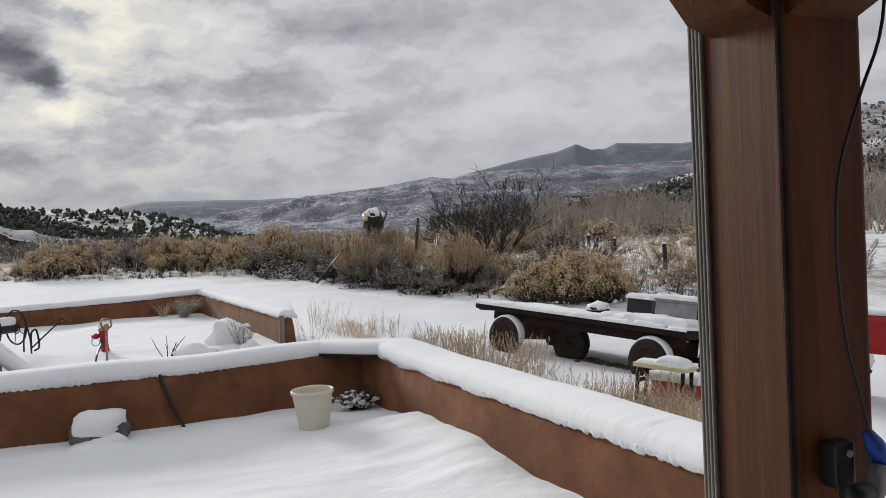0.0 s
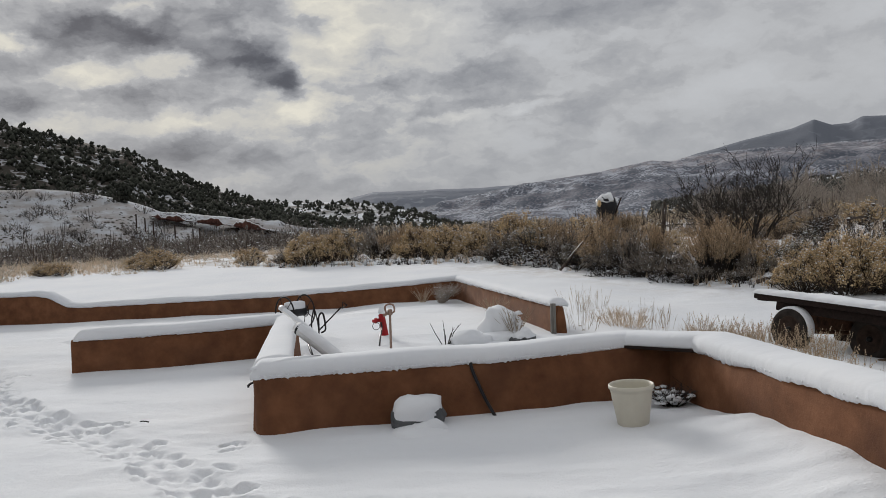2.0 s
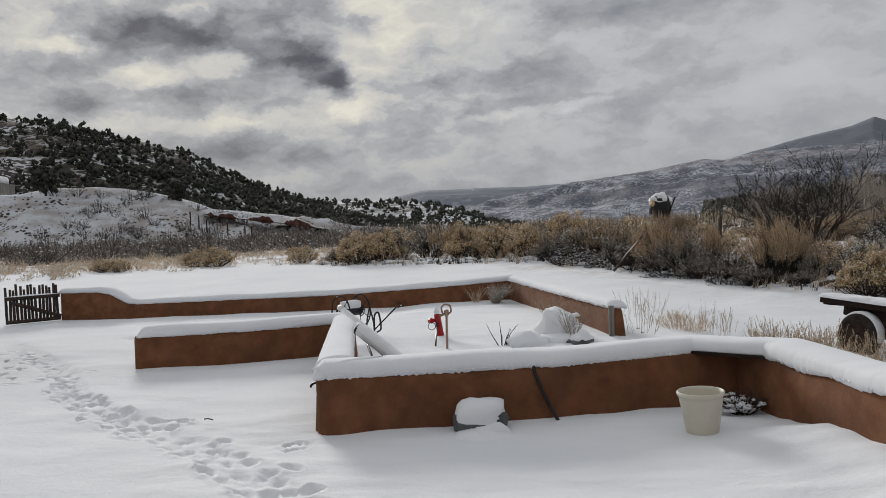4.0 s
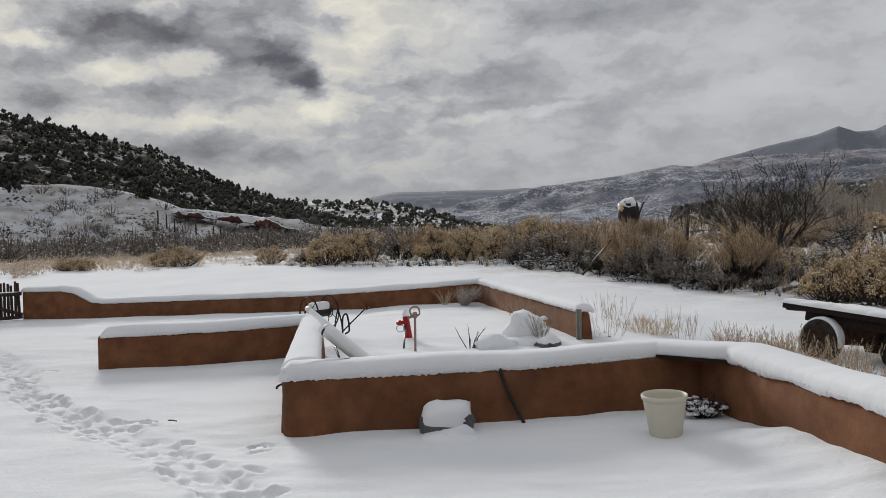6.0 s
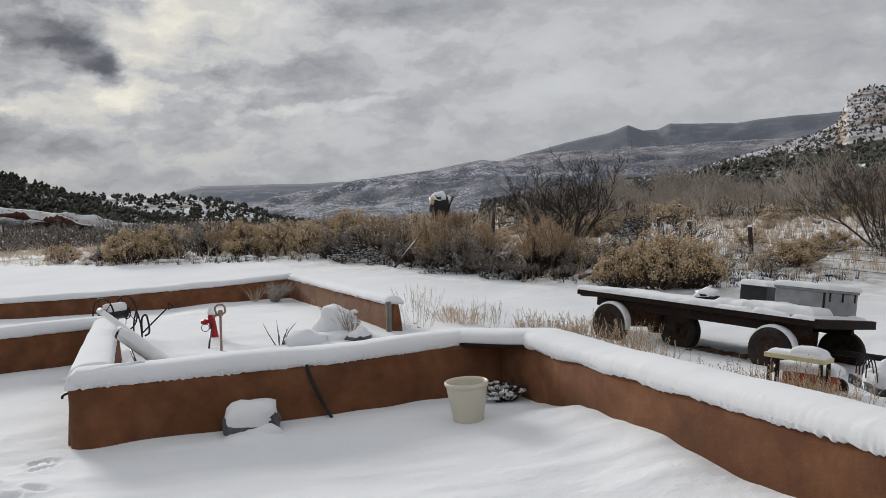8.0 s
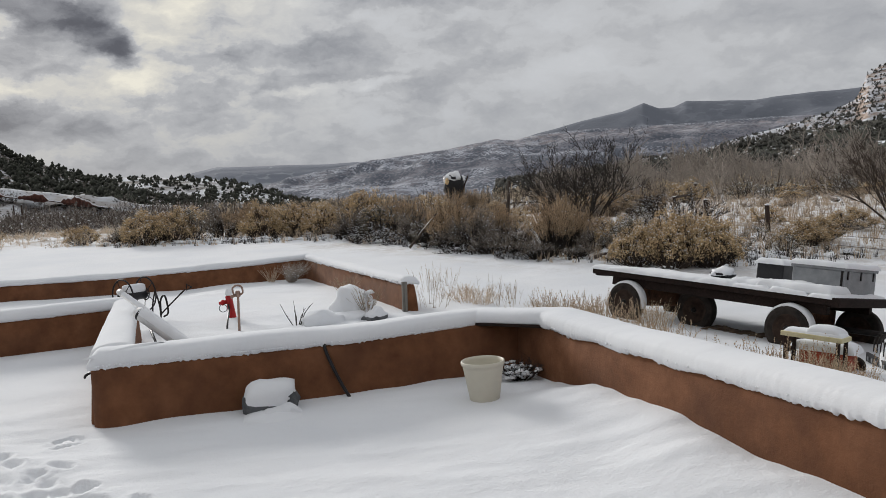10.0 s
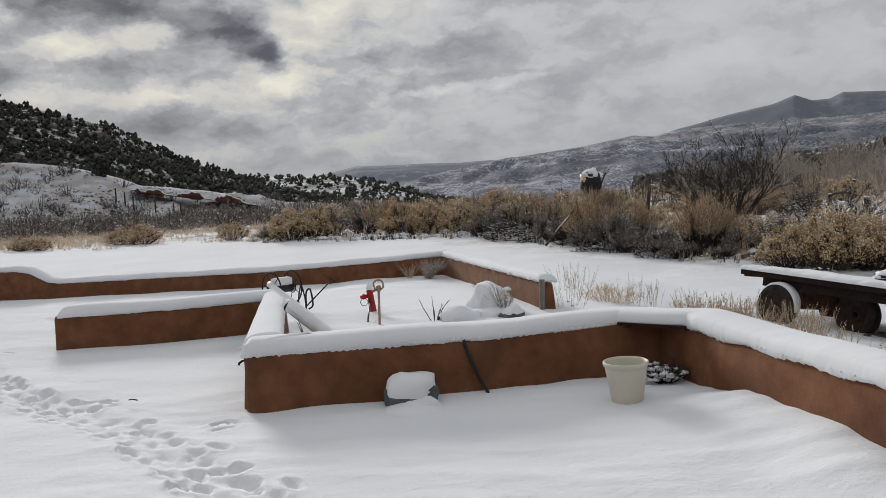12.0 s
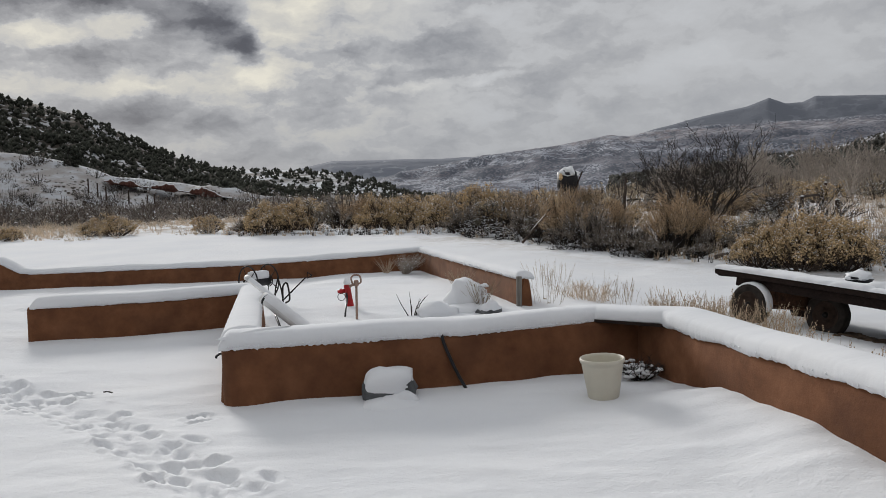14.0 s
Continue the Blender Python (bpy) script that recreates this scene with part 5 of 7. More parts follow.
def red_hydrant():
    thing = empty("water_hydrant", (-1.72, 11.95, 0.03))
    m = pose(-1.70, 11.95, 0.03, 0, -6)
    Shape().lathe(m, [(0.062, -0.05), (0.060, 0.0), (0.056, 0.06), (0.05, 0.2), (0.046, 0.30), (0.052, 0.31), (0.052, 0.35), (0.03, 0.37), (0.001, 0.37)], 16).make("body", RED, thing, smooth=True)
    Shape().lathe(m @ pose(-0.03, 0, 0.27, 0, -90), [(0.03, 0.0), (0.03, 0.05), (0.042, 0.055), (0.042, 0.085), (0.026, 0.095), (0.026, 0.125), (0.001, 0.125)], 14).make("spout", RED, thing, smooth=True)
    c = Shape()
    ring(c, m @ pose(-0.105, -0.03, 0.19, 90), 0.055, 0.005, 6, 20)
    c.make("chain", IRON, thing, "thin loop of chain")
    s2 = Shape()
    snow_heap(s2, (-1.735, 11.95, 0.41), (0.055, 0.055, 0.09), 0.15, 2, 6)
    s2.make("snow", SNOW, thing, "cap of snow", smooth=True)
    Shape().tube(smooth_line([m @ Vector((-0.02, -0.05, 0.24)), m @ Vector((-0.015, -0.12, 0.15)), (-1.69, 11.3, 0.12), (-1.68, 11.05, -0.02)], 6), 0.014, 8).make("outlet_hose", BLACK, thing, "short black hose", smooth=True)
    tagged(thing, "red metal hydrant with a spout and snow cap", "hydrant")


def stand_pipe():
    thing = empty("standpipe", (-1.49, 10.87, 0.0))
    Shape().tube([(-1.495, 10.87, -0.1), (-1.48, 10.87, 0.5)], 0.017, 12).make("pipe", BRONZE, thing, smooth=True)
    Shape().lathe(pose(-1.48, 10.87, 0.47), [(0.021, 0), (0.034, 0.01), (0.034, 0.07), (0.022, 0.085), (0.001, 0.085)], 12).make("head", BRONZE, thing, smooth=True)
    Shape().tube(smooth_line([(-1.53, 10.87, 0.50), (-1.545, 10.86, 0.585), (-1.50, 10.86, 0.625), (-1.43, 10.86, 0.61), (-1.415, 10.86, 0.53), (-1.45, 10.86, 0.50)], 5), 0.013, 8).make("handle", BRONZE, thing, "looped lift handle", smooth=True)
    Shape().lathe(pose(-1.50, 10.87, 0.5, 0, -110), [(0.018, 0), (0.018, 0.06), (0.024, 0.065), (0.024, 0.08), (0.001, 0.08)], 10).make("nozzle", BRONZE, thing, smooth=True)
    tagged(thing, "bronze standpipe with a looped handle", "standpipe")


s = Shape().tube(smooth_line([(-2.12, 6.70, 0.39), (-2.185, 6.66, 0.385), (-2.215, 6.65, 0.368), (-2.22, 6.65, 0.35)], 5), 0.010, 8)
tagged(s.make("hose_end", BLACK, smooth=True), "black hose end sticking out beside the wall", "hose")
s = Shape().tube(smooth_line([(-3.30, 6.93, 0.035), (-3.26, 6.91, 0.042), (-3.21, 6.90, 0.035)], 4), 0.006, 6)
tagged(s.make("stick", DEADWOOD), "short dark stick lying on the snow", "stick")
hose_reel()
red_hydrant()
stand_pipe()


def gate():
    a, b = Vector((-12.0, 16.6, 0.0)), Vector((-11.2, 17.40, 0.0))
    d = (b - a).normalized()
    out = Vector((d.y, -d.x, 0))
    thing = empty("picket_gate", tuple(a))
    rnd = random.Random(9)
    for k in range(15):
        p = a.lerp(b, (k + 0.5) / 15)
        top = 0.86 + rnd.uniform(-0.08, 0.07)
        lean2 = rnd.uniform(-0.02, 0.02)
        Shape().tube([p + Vector((0, 0, 0.03)), p + d * lean2 * 0.5 + Vector((0, 0, 0.4)), p + d * lean2 + Vector((0, 0, top))], [0.031, 0.032, 0.026], 7).make("picket", WEATHERED, thing)
    for z, r in ((0.07, 0.042), (0.60, 0.045)):
        Shape().tube([a + out * 0.07 + Vector((0, 0, z)), b + out * 0.07 + Vector((0, 0, z))], r, 8).make("rail", WEATHERED, thing)
    Shape().tube([a.lerp(b, 0.12) + out * 0.08 + Vector((0, 0, 0.5)), b + out * 0.08 + Vector((0, 0, 0.12))], 0.042, 8).make("brace", WEATHERED, thing)
    s2 = Shape()
    rows = []
    for i in range(13):
        p = a.lerp(b, i / 12) + out * 0.075 + Vector((0, 0, 0.635))
        e = 0.3 + 0.7 * math.sin(math.pi * i / 12)
        rows.append([tuple(p + out * (0.035 * math.cos(t)) * e + Vector((0, 0, 0.03 * math.sin(t) * e))) for t in (0, 0.6, 1.2, 1.9, 2.5, 3.14)])
    s2.sweep(rows).make("snow", SNOW, thing, "snow lying on the upper rail", smooth=True)
    tagged(thing, "rough coyote-stick gate of dark pickets standing ajar", "gate")


gate()


def outbuilding():
    """The corner of a shelter beside the path: a stucco pier and a snowy eave."""
    thing = empty("shelter", (-7.3, 9.35, -0.1))
    Shape().box(pose(-7.75, 9.4, 1.25, 0, 0, 8), (0.36, 0.36, 2.7), 0.05).make("pier", STUCCO, thing, smooth=False)
    Shape().box(pose(-7.75, 9.38, 0.03, 0, 0, 8), (0.44, 0.44, 0.2), 0.02).make("footing", STONE, thing, "dark stone footing")
    Shape().box(pose(-10.1, 9.6, 2.66, 0, 0, 8), (3.6, 5.0, 0.16), 0.01).make("roof", GREY_BOARD, thing, "flat roof with a grey fascia")
    s2 = Shape().box(pose(-10.1, 9.6, 2.80, 0, 0, 8), (3.5, 4.9, 0.14), 0.06)
    s2.make("snow", SNOW, thing, "thick snow on the roof", smooth=True)
    tagged(thing, "corner of a stucco shelter with a snowy flat roof", "shelter")


# ---- the wagon and what lies on it ----
def axes(origin, u, v):
    u = Vector(u).normalized()
    w2 = u.cross(Vector(v)).normalized()
    v = w2.cross(u)
    m = Matrix((u, v, w2)).transposed().to_4x4()
    m.translation = origin
    return m


WAGON = axes((4.139, 12.904, 0.353), (2.08, -3.39, -0.28), (1.482, 0.91, -0.235))


def wheel(parent_thing, m, radius, width, material_rim, snow, label="", seed=0, lugs=0):
    """A wheel standing in the local xz plane, its hub along y, with rubber, rim, hub and a crescent of snow."""
    t = Shape()
    rr = radius
    prof = [(rr * 0.62, -width * 0.38), (rr * 0.80, -width * 0.5), (rr * 0.93, -width * 0.46), (rr * 0.985, -width * 0.3), (rr, 0), (rr * 0.985, width * 0.3), (rr * 0.93, width * 0.46), (rr * 0.80, width * 0.5), (rr * 0.62, width * 0.38)]
    base = m @ pose(0, 0, 0, -90)
    t.lathe(base, prof, 40, caps=False)
    n = lugs
    for k in range(n):
        a = 360 * k / n
        for sgn in (-1, 1):
            t.box(base @ pose(0, 0, 0, 0, 0, a + sgn * 180 / n * 0.5) @ pose(rr * 0.985, 0, sgn * width * 0.24, sgn * 25), (rr * 0.06, rr * 0.07, width * 0.42))
    tyre = t.make("wheel", RUBBER, parent_thing, label, smooth=False)
    r2 = Shape()
    r2.lathe(base, [(rr * 0.64, -width * 0.36), (rr * 0.60, -width * 0.40), (rr * 0.56, -width * 0.22), (rr * 0.30, -width * 0.10), (rr * 0.27, -width * 0.34), (rr * 0.12, -width * 0.36), (0.001, -width * 0.36)], 28, caps=False)
    r2.lathe(base, [(rr * 0.64, width * 0.36), (rr * 0.58, width * 0.2), (0.001, width * 0.1)], 28, caps=False)
    r2.make("rim", material_rim, tyre, "rusty rim", smooth=True)
    Shape().lathe(base @ pose(0, 0, -width * 0.34, 180), [(rr * 0.14, 0), (rr * 0.12, rr * 0.1), (rr * 0.05, rr * 0.16), (0.001, rr * 0.16)], 16).make("hub", IRON, tyre, smooth=True)
    if snow:
        rows = []
        for i in range(31):
            a = radians(-12 + 174 * i / 30)
            e = math.sin(math.pi * i / 30) ** 0.5
            th = radius * 0.07 * e * (0.45 + 0.55 * max(0.0, math.sin(a + 0.25))) * (1 + 0.3 * noise.noise(Vector((i * 0.4, seed, 0)))) + 0.004
            row = []
            for y, h in ((-0.56, -0.5), (-0.58, 0.1), (-0.42, 0.75), (0.0, 1.0), (0.42, 0.75), (0.58, 0.1), (0.5, -0.3)):
                rad = rr + th * h - (0.02 if h < 0 else 0)
                row.append(tuple(m @ Vector((rad * math.cos(a), (0.06 + y * 0.86) * width * (0.6 + 0.4 * e), rad * math.sin(a)))))
            rows.append(row)
        Shape().sweep(rows, closed=True).make("snow", SNOW, tyre, "crescent of snow on the tread", smooth=True)
    return tyre


def wagon():
    M = WAGON
    thing = empty("farm_wagon", tuple(M @ Vector((2.0, 0.87, -0.8))))
    L, W = 3.98, 1.72
    for y, nm in ((0.04, ""), (W - 0.04, "")):
        Shape().box(M @ pose(L / 2, y, -0.053), (L, 0.08, 0.10), 0.008).make("side_beam", DECK_EDGE, thing)
    for x in (0.05, L - 0.05):
        Shape().box(M @ pose(x, W / 2, -0.075), (0.1, W - 0.17, 0.11), 0.008).make("end_beam", DECK_EDGE, thing)
    Shape().box(M @ pose(L + 0.055, W / 2 + 0.02, -0.055), (0.1, W + 0.1, 0.12), 0.01).make("headboard", DECK_EDGE, thing, "dark plank across the front")
    for k in range(9):
        y = 0.09 + (W - 0.18) * (k + 0.5) / 9
        Shape().box(M @ pose(L / 2, y, -0.015), (L - 0.02, (W - 0.18) / 9 - 0.008, 0.035)).make("deck_plank", DECK_EDGE, thing)
    for y in (0.16, W - 0.2):
        Shape().box(M @ pose(L / 2 + 0.12, y, -0.175), (L - 0.45, 0.1, 0.135), 0.008).make("runner", DECK_EDGE, thing)
    for x in (0.68, 3.35):
        Shape().box(M @ pose(x, W / 2, -0.36), (0.14, W - 0.5, 0.24), 0.01).make("bolster", RUST, thing)
        Shape().tube([M @ Vector((x, 0.1, -0.52)), M @ Vector((x, W - 0.1, -0.52))], 0.035, 10).make("axle", RUST, thing)
        for y, sn in ((0.1, True), (W - 0.14, False)):
            wheel(thing, M @ pose(x + (0.37 if x > 3 and y > 1 else 0.08 if x > 3 else 0.04), y - (0.06 if y < 1 else 0), -0.495, 0, 0, 0), 0.33, 0.18, WHEEL_IRON, sn, seed=x)
    Shape().tube([M @ Vector((1.70, 0.56, -0.48)), M @ Vector((1.70, 0.86, -0.48))], 0.035, 10).make("axle", RUST, thing)
    wheel(thing, M @ pose(1.70, 0.52, -0.48), 0.33, 0.18, WHEEL_IRON, False)
    # snow over the deck: level, softly edged
    rows = []
    n, k = 80, 24
    for i in range(n + 1):
        x = -0.028 + (L + 0.056) * (i / n)
        row = []
        for j in range(k + 1):
            y = -0.028 + (W + 0.056) * (0.5 - 0.5 * math.cos(math.pi * j / k))
            e = min(y + 0.028, W + 0.028 - y, x + 0.028, L + 0.028 - x) / 0.065
            e = math.sqrt(max(0.0, 1 - max(0.0, 1 - e) ** 2))
            seam = (0.022 + 0.03 * (y < 0.08)) * math.exp(-(((x % 0.56) - 0.3) / 0.025) ** 2)
            h = -0.022 + e * (0.072 + 0.026 * wave(x * 2, y * 2, 1.0, 4.0) + 0.012 * wave(x * 7, y * 7, 1.0, 2.0) - seam)
            row.append(tuple(M @ Vector((x, y + 0.016 * wave(x * 5, 0, 1.0), h))))
        rows.append(row)
    Shape().sweep(rows, caps=False).make("snow", SNOW, thing, "snow lying over the deck", smooth=True)
    t = M @ Vector((L, W / 2, -0.42))
    s2 = Shape().tube([t - Vector((0.3, -0.45, 0)), t + Vector((0.30, -0.55, -0.05)), t + Vector((0.52, -1.1, -0.12))], [0.045, 0.04, 0.04], 8)
    s2.make("tongue", IRON, thing, "iron drawbar towards the tractor")
    tagged(thing, "long flat farm wagon with rusty wheels and a snowy deck", "wagon")
    # load
    B = M @ pose(3.53, 1.02, 0.0)
    box = empty("metal_box", tuple(B.translation))
    Shape().box(B @ pose(0, 0, 0.19), (0.72, 1.05, 0.34), 0.012).make("case", GALV, box)
    Shape().box(B @ pose(0, 0, 0.385), (0.76, 1.09, 0.05), 0.012).make("lid", GALV, box)
    for y in (-0.42, 0.0, 0.42):
        Shape().box(B @ pose(0.365, y, 0.31), (0.014, 0.035, 0.14), 0.003).make("latch", IRON, box, "dark latch strap")
    Shape().box(B @ pose(0.33, -0.53, 0.19), (0.03, 0.012, 0.34), 0.003).make("corner_strap", IRON, box, "dark corner strap")
    snow_pad(Shape(), B @ pose(0, 0, 0.41), 0.80, 1.13, 0.075, 3.0, 0.05, 0.2).make("snow", SNOW, box, "snow on the lid", smooth=True)
    tagged(box, "grey galvanised metal box with a snow-topped lid", "box")
    B = M @ pose(2.58, 1.3, 0.0)
    box = empty("plastic_crate", tuple(B.translation))
    Shape().box(B @ pose(0, 0, 0.19), (0.42, 0.62, 0.35), 0.02).make("body", BLACK, box)
    Shape().tube(smooth_line([B @ Vector(p) for p in ((-0.22, -0.1, 0.30), (-0.26, -0.14, 0.24), (-0.25, -0.2, 0.19), (-0.23, -0.14, 0.25), (-0.22, -0.05, 0.28))], 5), 0.012, 6).make("cord", PIPE, box, "white rope loop")
    snow_pad(Shape(), B @ pose(0, 0, 0.36), 0.46, 0.66, 0.085, 7.0, 0.06, 0.3).make("snow", SNOW, box, "thick snow on top", smooth=True)
    tagged(box, "black plastic crate topped with snow", "crate")
    B = M @ pose(1.75, 1.1, 0.04)
    tub = empty("rubber_tub", tuple(B.translation))
    Shape().lathe(B, [(0.15, 0.0), (0.18, 0.02), (0.20, 0.07), (0.21, 0.08), (0.19, 0.085), (0.14, 0.05), (0.001, 0.04)], 24).make("tub", BLACK, tub, smooth=True)
    s2 = Shape()
    c = B @ Vector((0, 0, 0.075))
    snow_heap(s2, tuple(c), (0.20, 0.20, 0.105), 0.5, 3, 8)
    s2.make("snow", SNOW, tub, "domed snow", smooth=True)
    tagged(tub, "round black rubber tub heaped with snow", "tub")
    s2 = Shape()
    snow_pad(s2, M @ pose(3.42, 0.35, 0.03), 1.06, 0.64, 0.125, 11.0, 0.09, 0.3)
    snow_pad(s2, M @ pose(2.70, 0.52, 0.03), 0.66, 0.66, 0.085, 13.0, 0.09, 0.6)
    tagged(s2.make("snow_block", SNOW, smooth=True), "snow-covered bundle lying on the wagon", "bundle")


wagon()


def bare_earth():
    """A strip of earth and litter that the snow has not covered under the wagon."""
    rnd = random.Random(14)
    s2 = Shape()
    for _ in range(260):
        u, v = rnd.random(), rnd.gauss(0, 0.09)
        p = WAGON @ Vector((1.9 + 1.7 * u, 0.42 + v, 0))
        z = lie(p.x, p.y)
        s2.blob((p.x, p.y, z), rnd.uniform(0.02, 0.06), (1.4, 1.4, rnd.uniform(0.3, 0.6)), 0.5, 1, rnd.randrange(10 ** 6))
    return tagged(s2.make("bare_earth", SOIL, smooth=True), "clods of brown earth under the wagon", "soil", kind="stuff")


bare_earth()


def tractor():
    c = Vector((7.25, 8.62, -0.33))
    m = axes(c, (0.523, -0.852, -0.03), (0.852, 0.523, -0.05))
    thing = empty("tractor", tuple(m @ Vector((0.6, 0.6, -0.5))))
    wheel(thing, m @ pose(0, 0, 0), 0.52, 0.28, RUST, True, "large tractor wheel with deep lugs", 3, 22)
    wheel(thing, m @ pose(0, 1.15, 0), 0.52, 0.28, RUST, True, "large tractor wheel with deep lugs", 5, 22)
    for y in (0.15, 1.0):
        wheel(thing, m @ pose(1.75, y, -0.22), 0.29, 0.14, RED, True, "", 7, 18)
    Shape().tube([m @ Vector((0, 0.1, 0)), m @ Vector((0, 1.05, 0))], 0.1, 12).make("axle", IRON, thing)
    Shape().box(m @ pose(0.15, 0.575, 0.22), (0.7, 0.42, 0.60), 0.05).make("gearbox", RED, thing)
    Shape().box(m @ pose(1.2, 0.575, 0.42), (1.35, 0.40, 0.50), 0.08).make("hood", RED, thing, "red hood")
    Shape().box(m @ pose(1.89, 0.575, 0.40), (0.06, 0.36, 0.46), 0.02).make("grille", IRON, thing)
    Shape().box(m @ pose(1.2, 0.575, 0.70), (1.25, 0.38, 0.08), 0.035).make("snow", SNOW, thing, "snow on the hood", smooth=True)
    Shape().box(m @ pose(-0.05, 0.575, 0.66), (0.4, 0.42, 0.07), 0.03).make("seat", BLACK, thing)
    Shape().tube([m @ Vector((0.55, 0.575, 0.55)), m @ Vector((0.4, 0.575, 0.92))], 0.018, 8).make("steering_column", IRON, thing)
    s2 = Shape()
    ring(s2, m @ pose(0.4, 0.575, 0.93, 0, -25), 0.19, 0.014)
    s2.make("steering_wheel", IRON, thing)
    for y in (1.15,):
        rows = []
        for i in range(15):
            a = radians(35 + 110 * i / 14)
            rows.append([tuple(m @ Vector((0.6 * math.cos(a), y + o, 0.6 * math.sin(a) - 0.0 + h))) for o, h in ((-0.02, 0), (0.32, 0), (0.32, 0.02), (-0.02, 0.02))] if y < 1 else [tuple(m @ Vector((0.6 * math.cos(a), y + o, 0.6 * math.sin(a) + h))) for o, h in ((-0.32, 0), (0.02, 0), (0.02, 0.02), (-0.32, 0.02))])
        Shape().sweep(rows, closed=True).make("fender", RED, thing)
    tagged(thing, "old red tractor with snow on its tyres and hood", "tractor")


tractor()


def yard_clutter():
    # bench-like slab with a helmet of snow
    m = axes((5.01, 8.77, -0.17), (0.56, -0.79, -0.06), (0.79, 0.56, -0.05))
    thing = empty("workbench", tuple(m @ Vector((0.4, 0.15, -0.4))))
    Shape().box(m @ pose(0.36, 0.15, 0.0), (0.70, 0.30, 0.055), 0.008).make("top", YELLOW, thing, "pale yellow slab")
    for x in (0.07, 0.66):
        for y in (0.03, 0.27):
            Shape().box(m @ pose(x, y, -0.25), (0.04, 0.04, 0.48), 0.005).make("leg", DECK_EDGE, thing)
    Shape().box(m @ pose(0.07, 0.15, -0.2), (0.03, 0.24, 0.05), 0.004).make("stretcher", DECK_EDGE, thing)
    s2 = snow_pad(Shape(), m @ pose(0.36, 0.16, 0.025), 0.67, 0.27, 0.05, 21.0, 0.04, 0.3)
    snow_pad(s2, m @ pose(0.48, 0.16, 0.05), 0.36, 0.24, 0.11, 24.0, 0.13, 0.4)
    s2.make("snow", SNOW, thing, "snow heaped on the slab", smooth=True)
    tagged(thing, "low workbench with a yellow top under snow", "bench")
    # red implement
    m = axes((5.27, 8.95, -0.44), (0.60, -0.77, -0.04), (0.79, 0.56, -0.05))
    thing = empty("garden_tiller", tuple(m @ Vector((0.35, 0.1, -0.2))))
    Shape().box(m @ pose(0.38, 0.12, -0.06), (0.58, 0.3, 0.24), 0.035).make("housing", ORANGE, thing, "faded red housing")
    for x in (0.12, 0.64):
        wheel(thing, m @ pose(x, 0.28, -0.14), 0.12, 0.06, RUST, False)
    s2 = snow_pad(Shape(), m @ pose(0.22, 0.12, 0.05), 0.46, 0.36, 0.11, 31.0, 0.1, 0.3)
    snow_pad(s2, m @ pose(0.55, 0.12, 0.05), 0.36, 0.36, 0.12, 35.0, 0.1, 0.3)
    s2.make("snow", SNOW, thing, "rounded snow on the housing", smooth=True)
    tagged(thing, "faded red garden machine under rounded snow", "machine")
    # black perforated blade with bent tines in a heap of snow
    m = axes((6.36, 9.05, -0.625), (-0.22, -0.88, -0.03), (0.88, -0.22, -0.05))
    thing = empty("harrow", tuple(m @ Vector((0.4, 0.2, -0.08))))
    Shape().box(m @ pose(0.38, 0.0, 0.0), (0.80, 0.035, 0.11), 0.006).make("rail", BLACK, thing, "black toothed rail")
    Shape().box(m @ pose(0.78, 0.2, 0.0), (0.035, 0.40, 0.11), 0.006).make("rail", BLACK, thing, "black toothed rail")
    for k in range(7):
        Shape().box(m @ pose(0.06 + 0.11 * k, -0.02, -0.01), (0.03, 0.02, 0.05), 0.004).make("tooth", GALV, thing)
    for k in range(4):
        x = 0.25 + 0.09 * k
        Shape().tube(smooth_line([m @ Vector(q) for q in ((x, 0.1, 0.05), (x - 0.03, 0.08, 0.26), (x - 0.07, 0.06, 0.34), (x - 0.12, 0.02, 0.24), (x - 0.1, 0.0, 0.1))], 5), 0.008, 6).make("tine", IRON, thing)
    s2 = Shape()
    p = m @ Vector((0.38, 0.22, -0.07))
    snow_heap(s2, tuple(p), (0.22, 0.22, 0.36), 0.3, 3, 17)
    s2.make("snow", SNOW, thing, "heap of snow", smooth=True)
    tagged(thing, "black iron harrow with bent tines in snow", "harrow")


yard_clutter()
outbuilding()


# ---- fence and far odds and ends ----
def fence_post(at, height, radius, label):
    s2 = Shape().tube([(at[0], at[1], at[2] - 0.3), (at[0] + 0.01, at[1], at[2] + height * 0.5), (at[0], at[1] + 0.01, at[2] + height)], [radius, radius * 0.97, radius * 0.9], 9)
    thing = empty("fence_post", at)
    s2.make("post", WEATHERED, thing)
    c = Shape()
    snow_heap(c, (at[0], at[1], at[2] + height), (radius * 1.0, radius * 1.0, 0.05), 0.1, 2, 3)
    c.make("snow", SNOW, thing, smooth=True)
    return tagged(thing, label, "post", "fence posts")


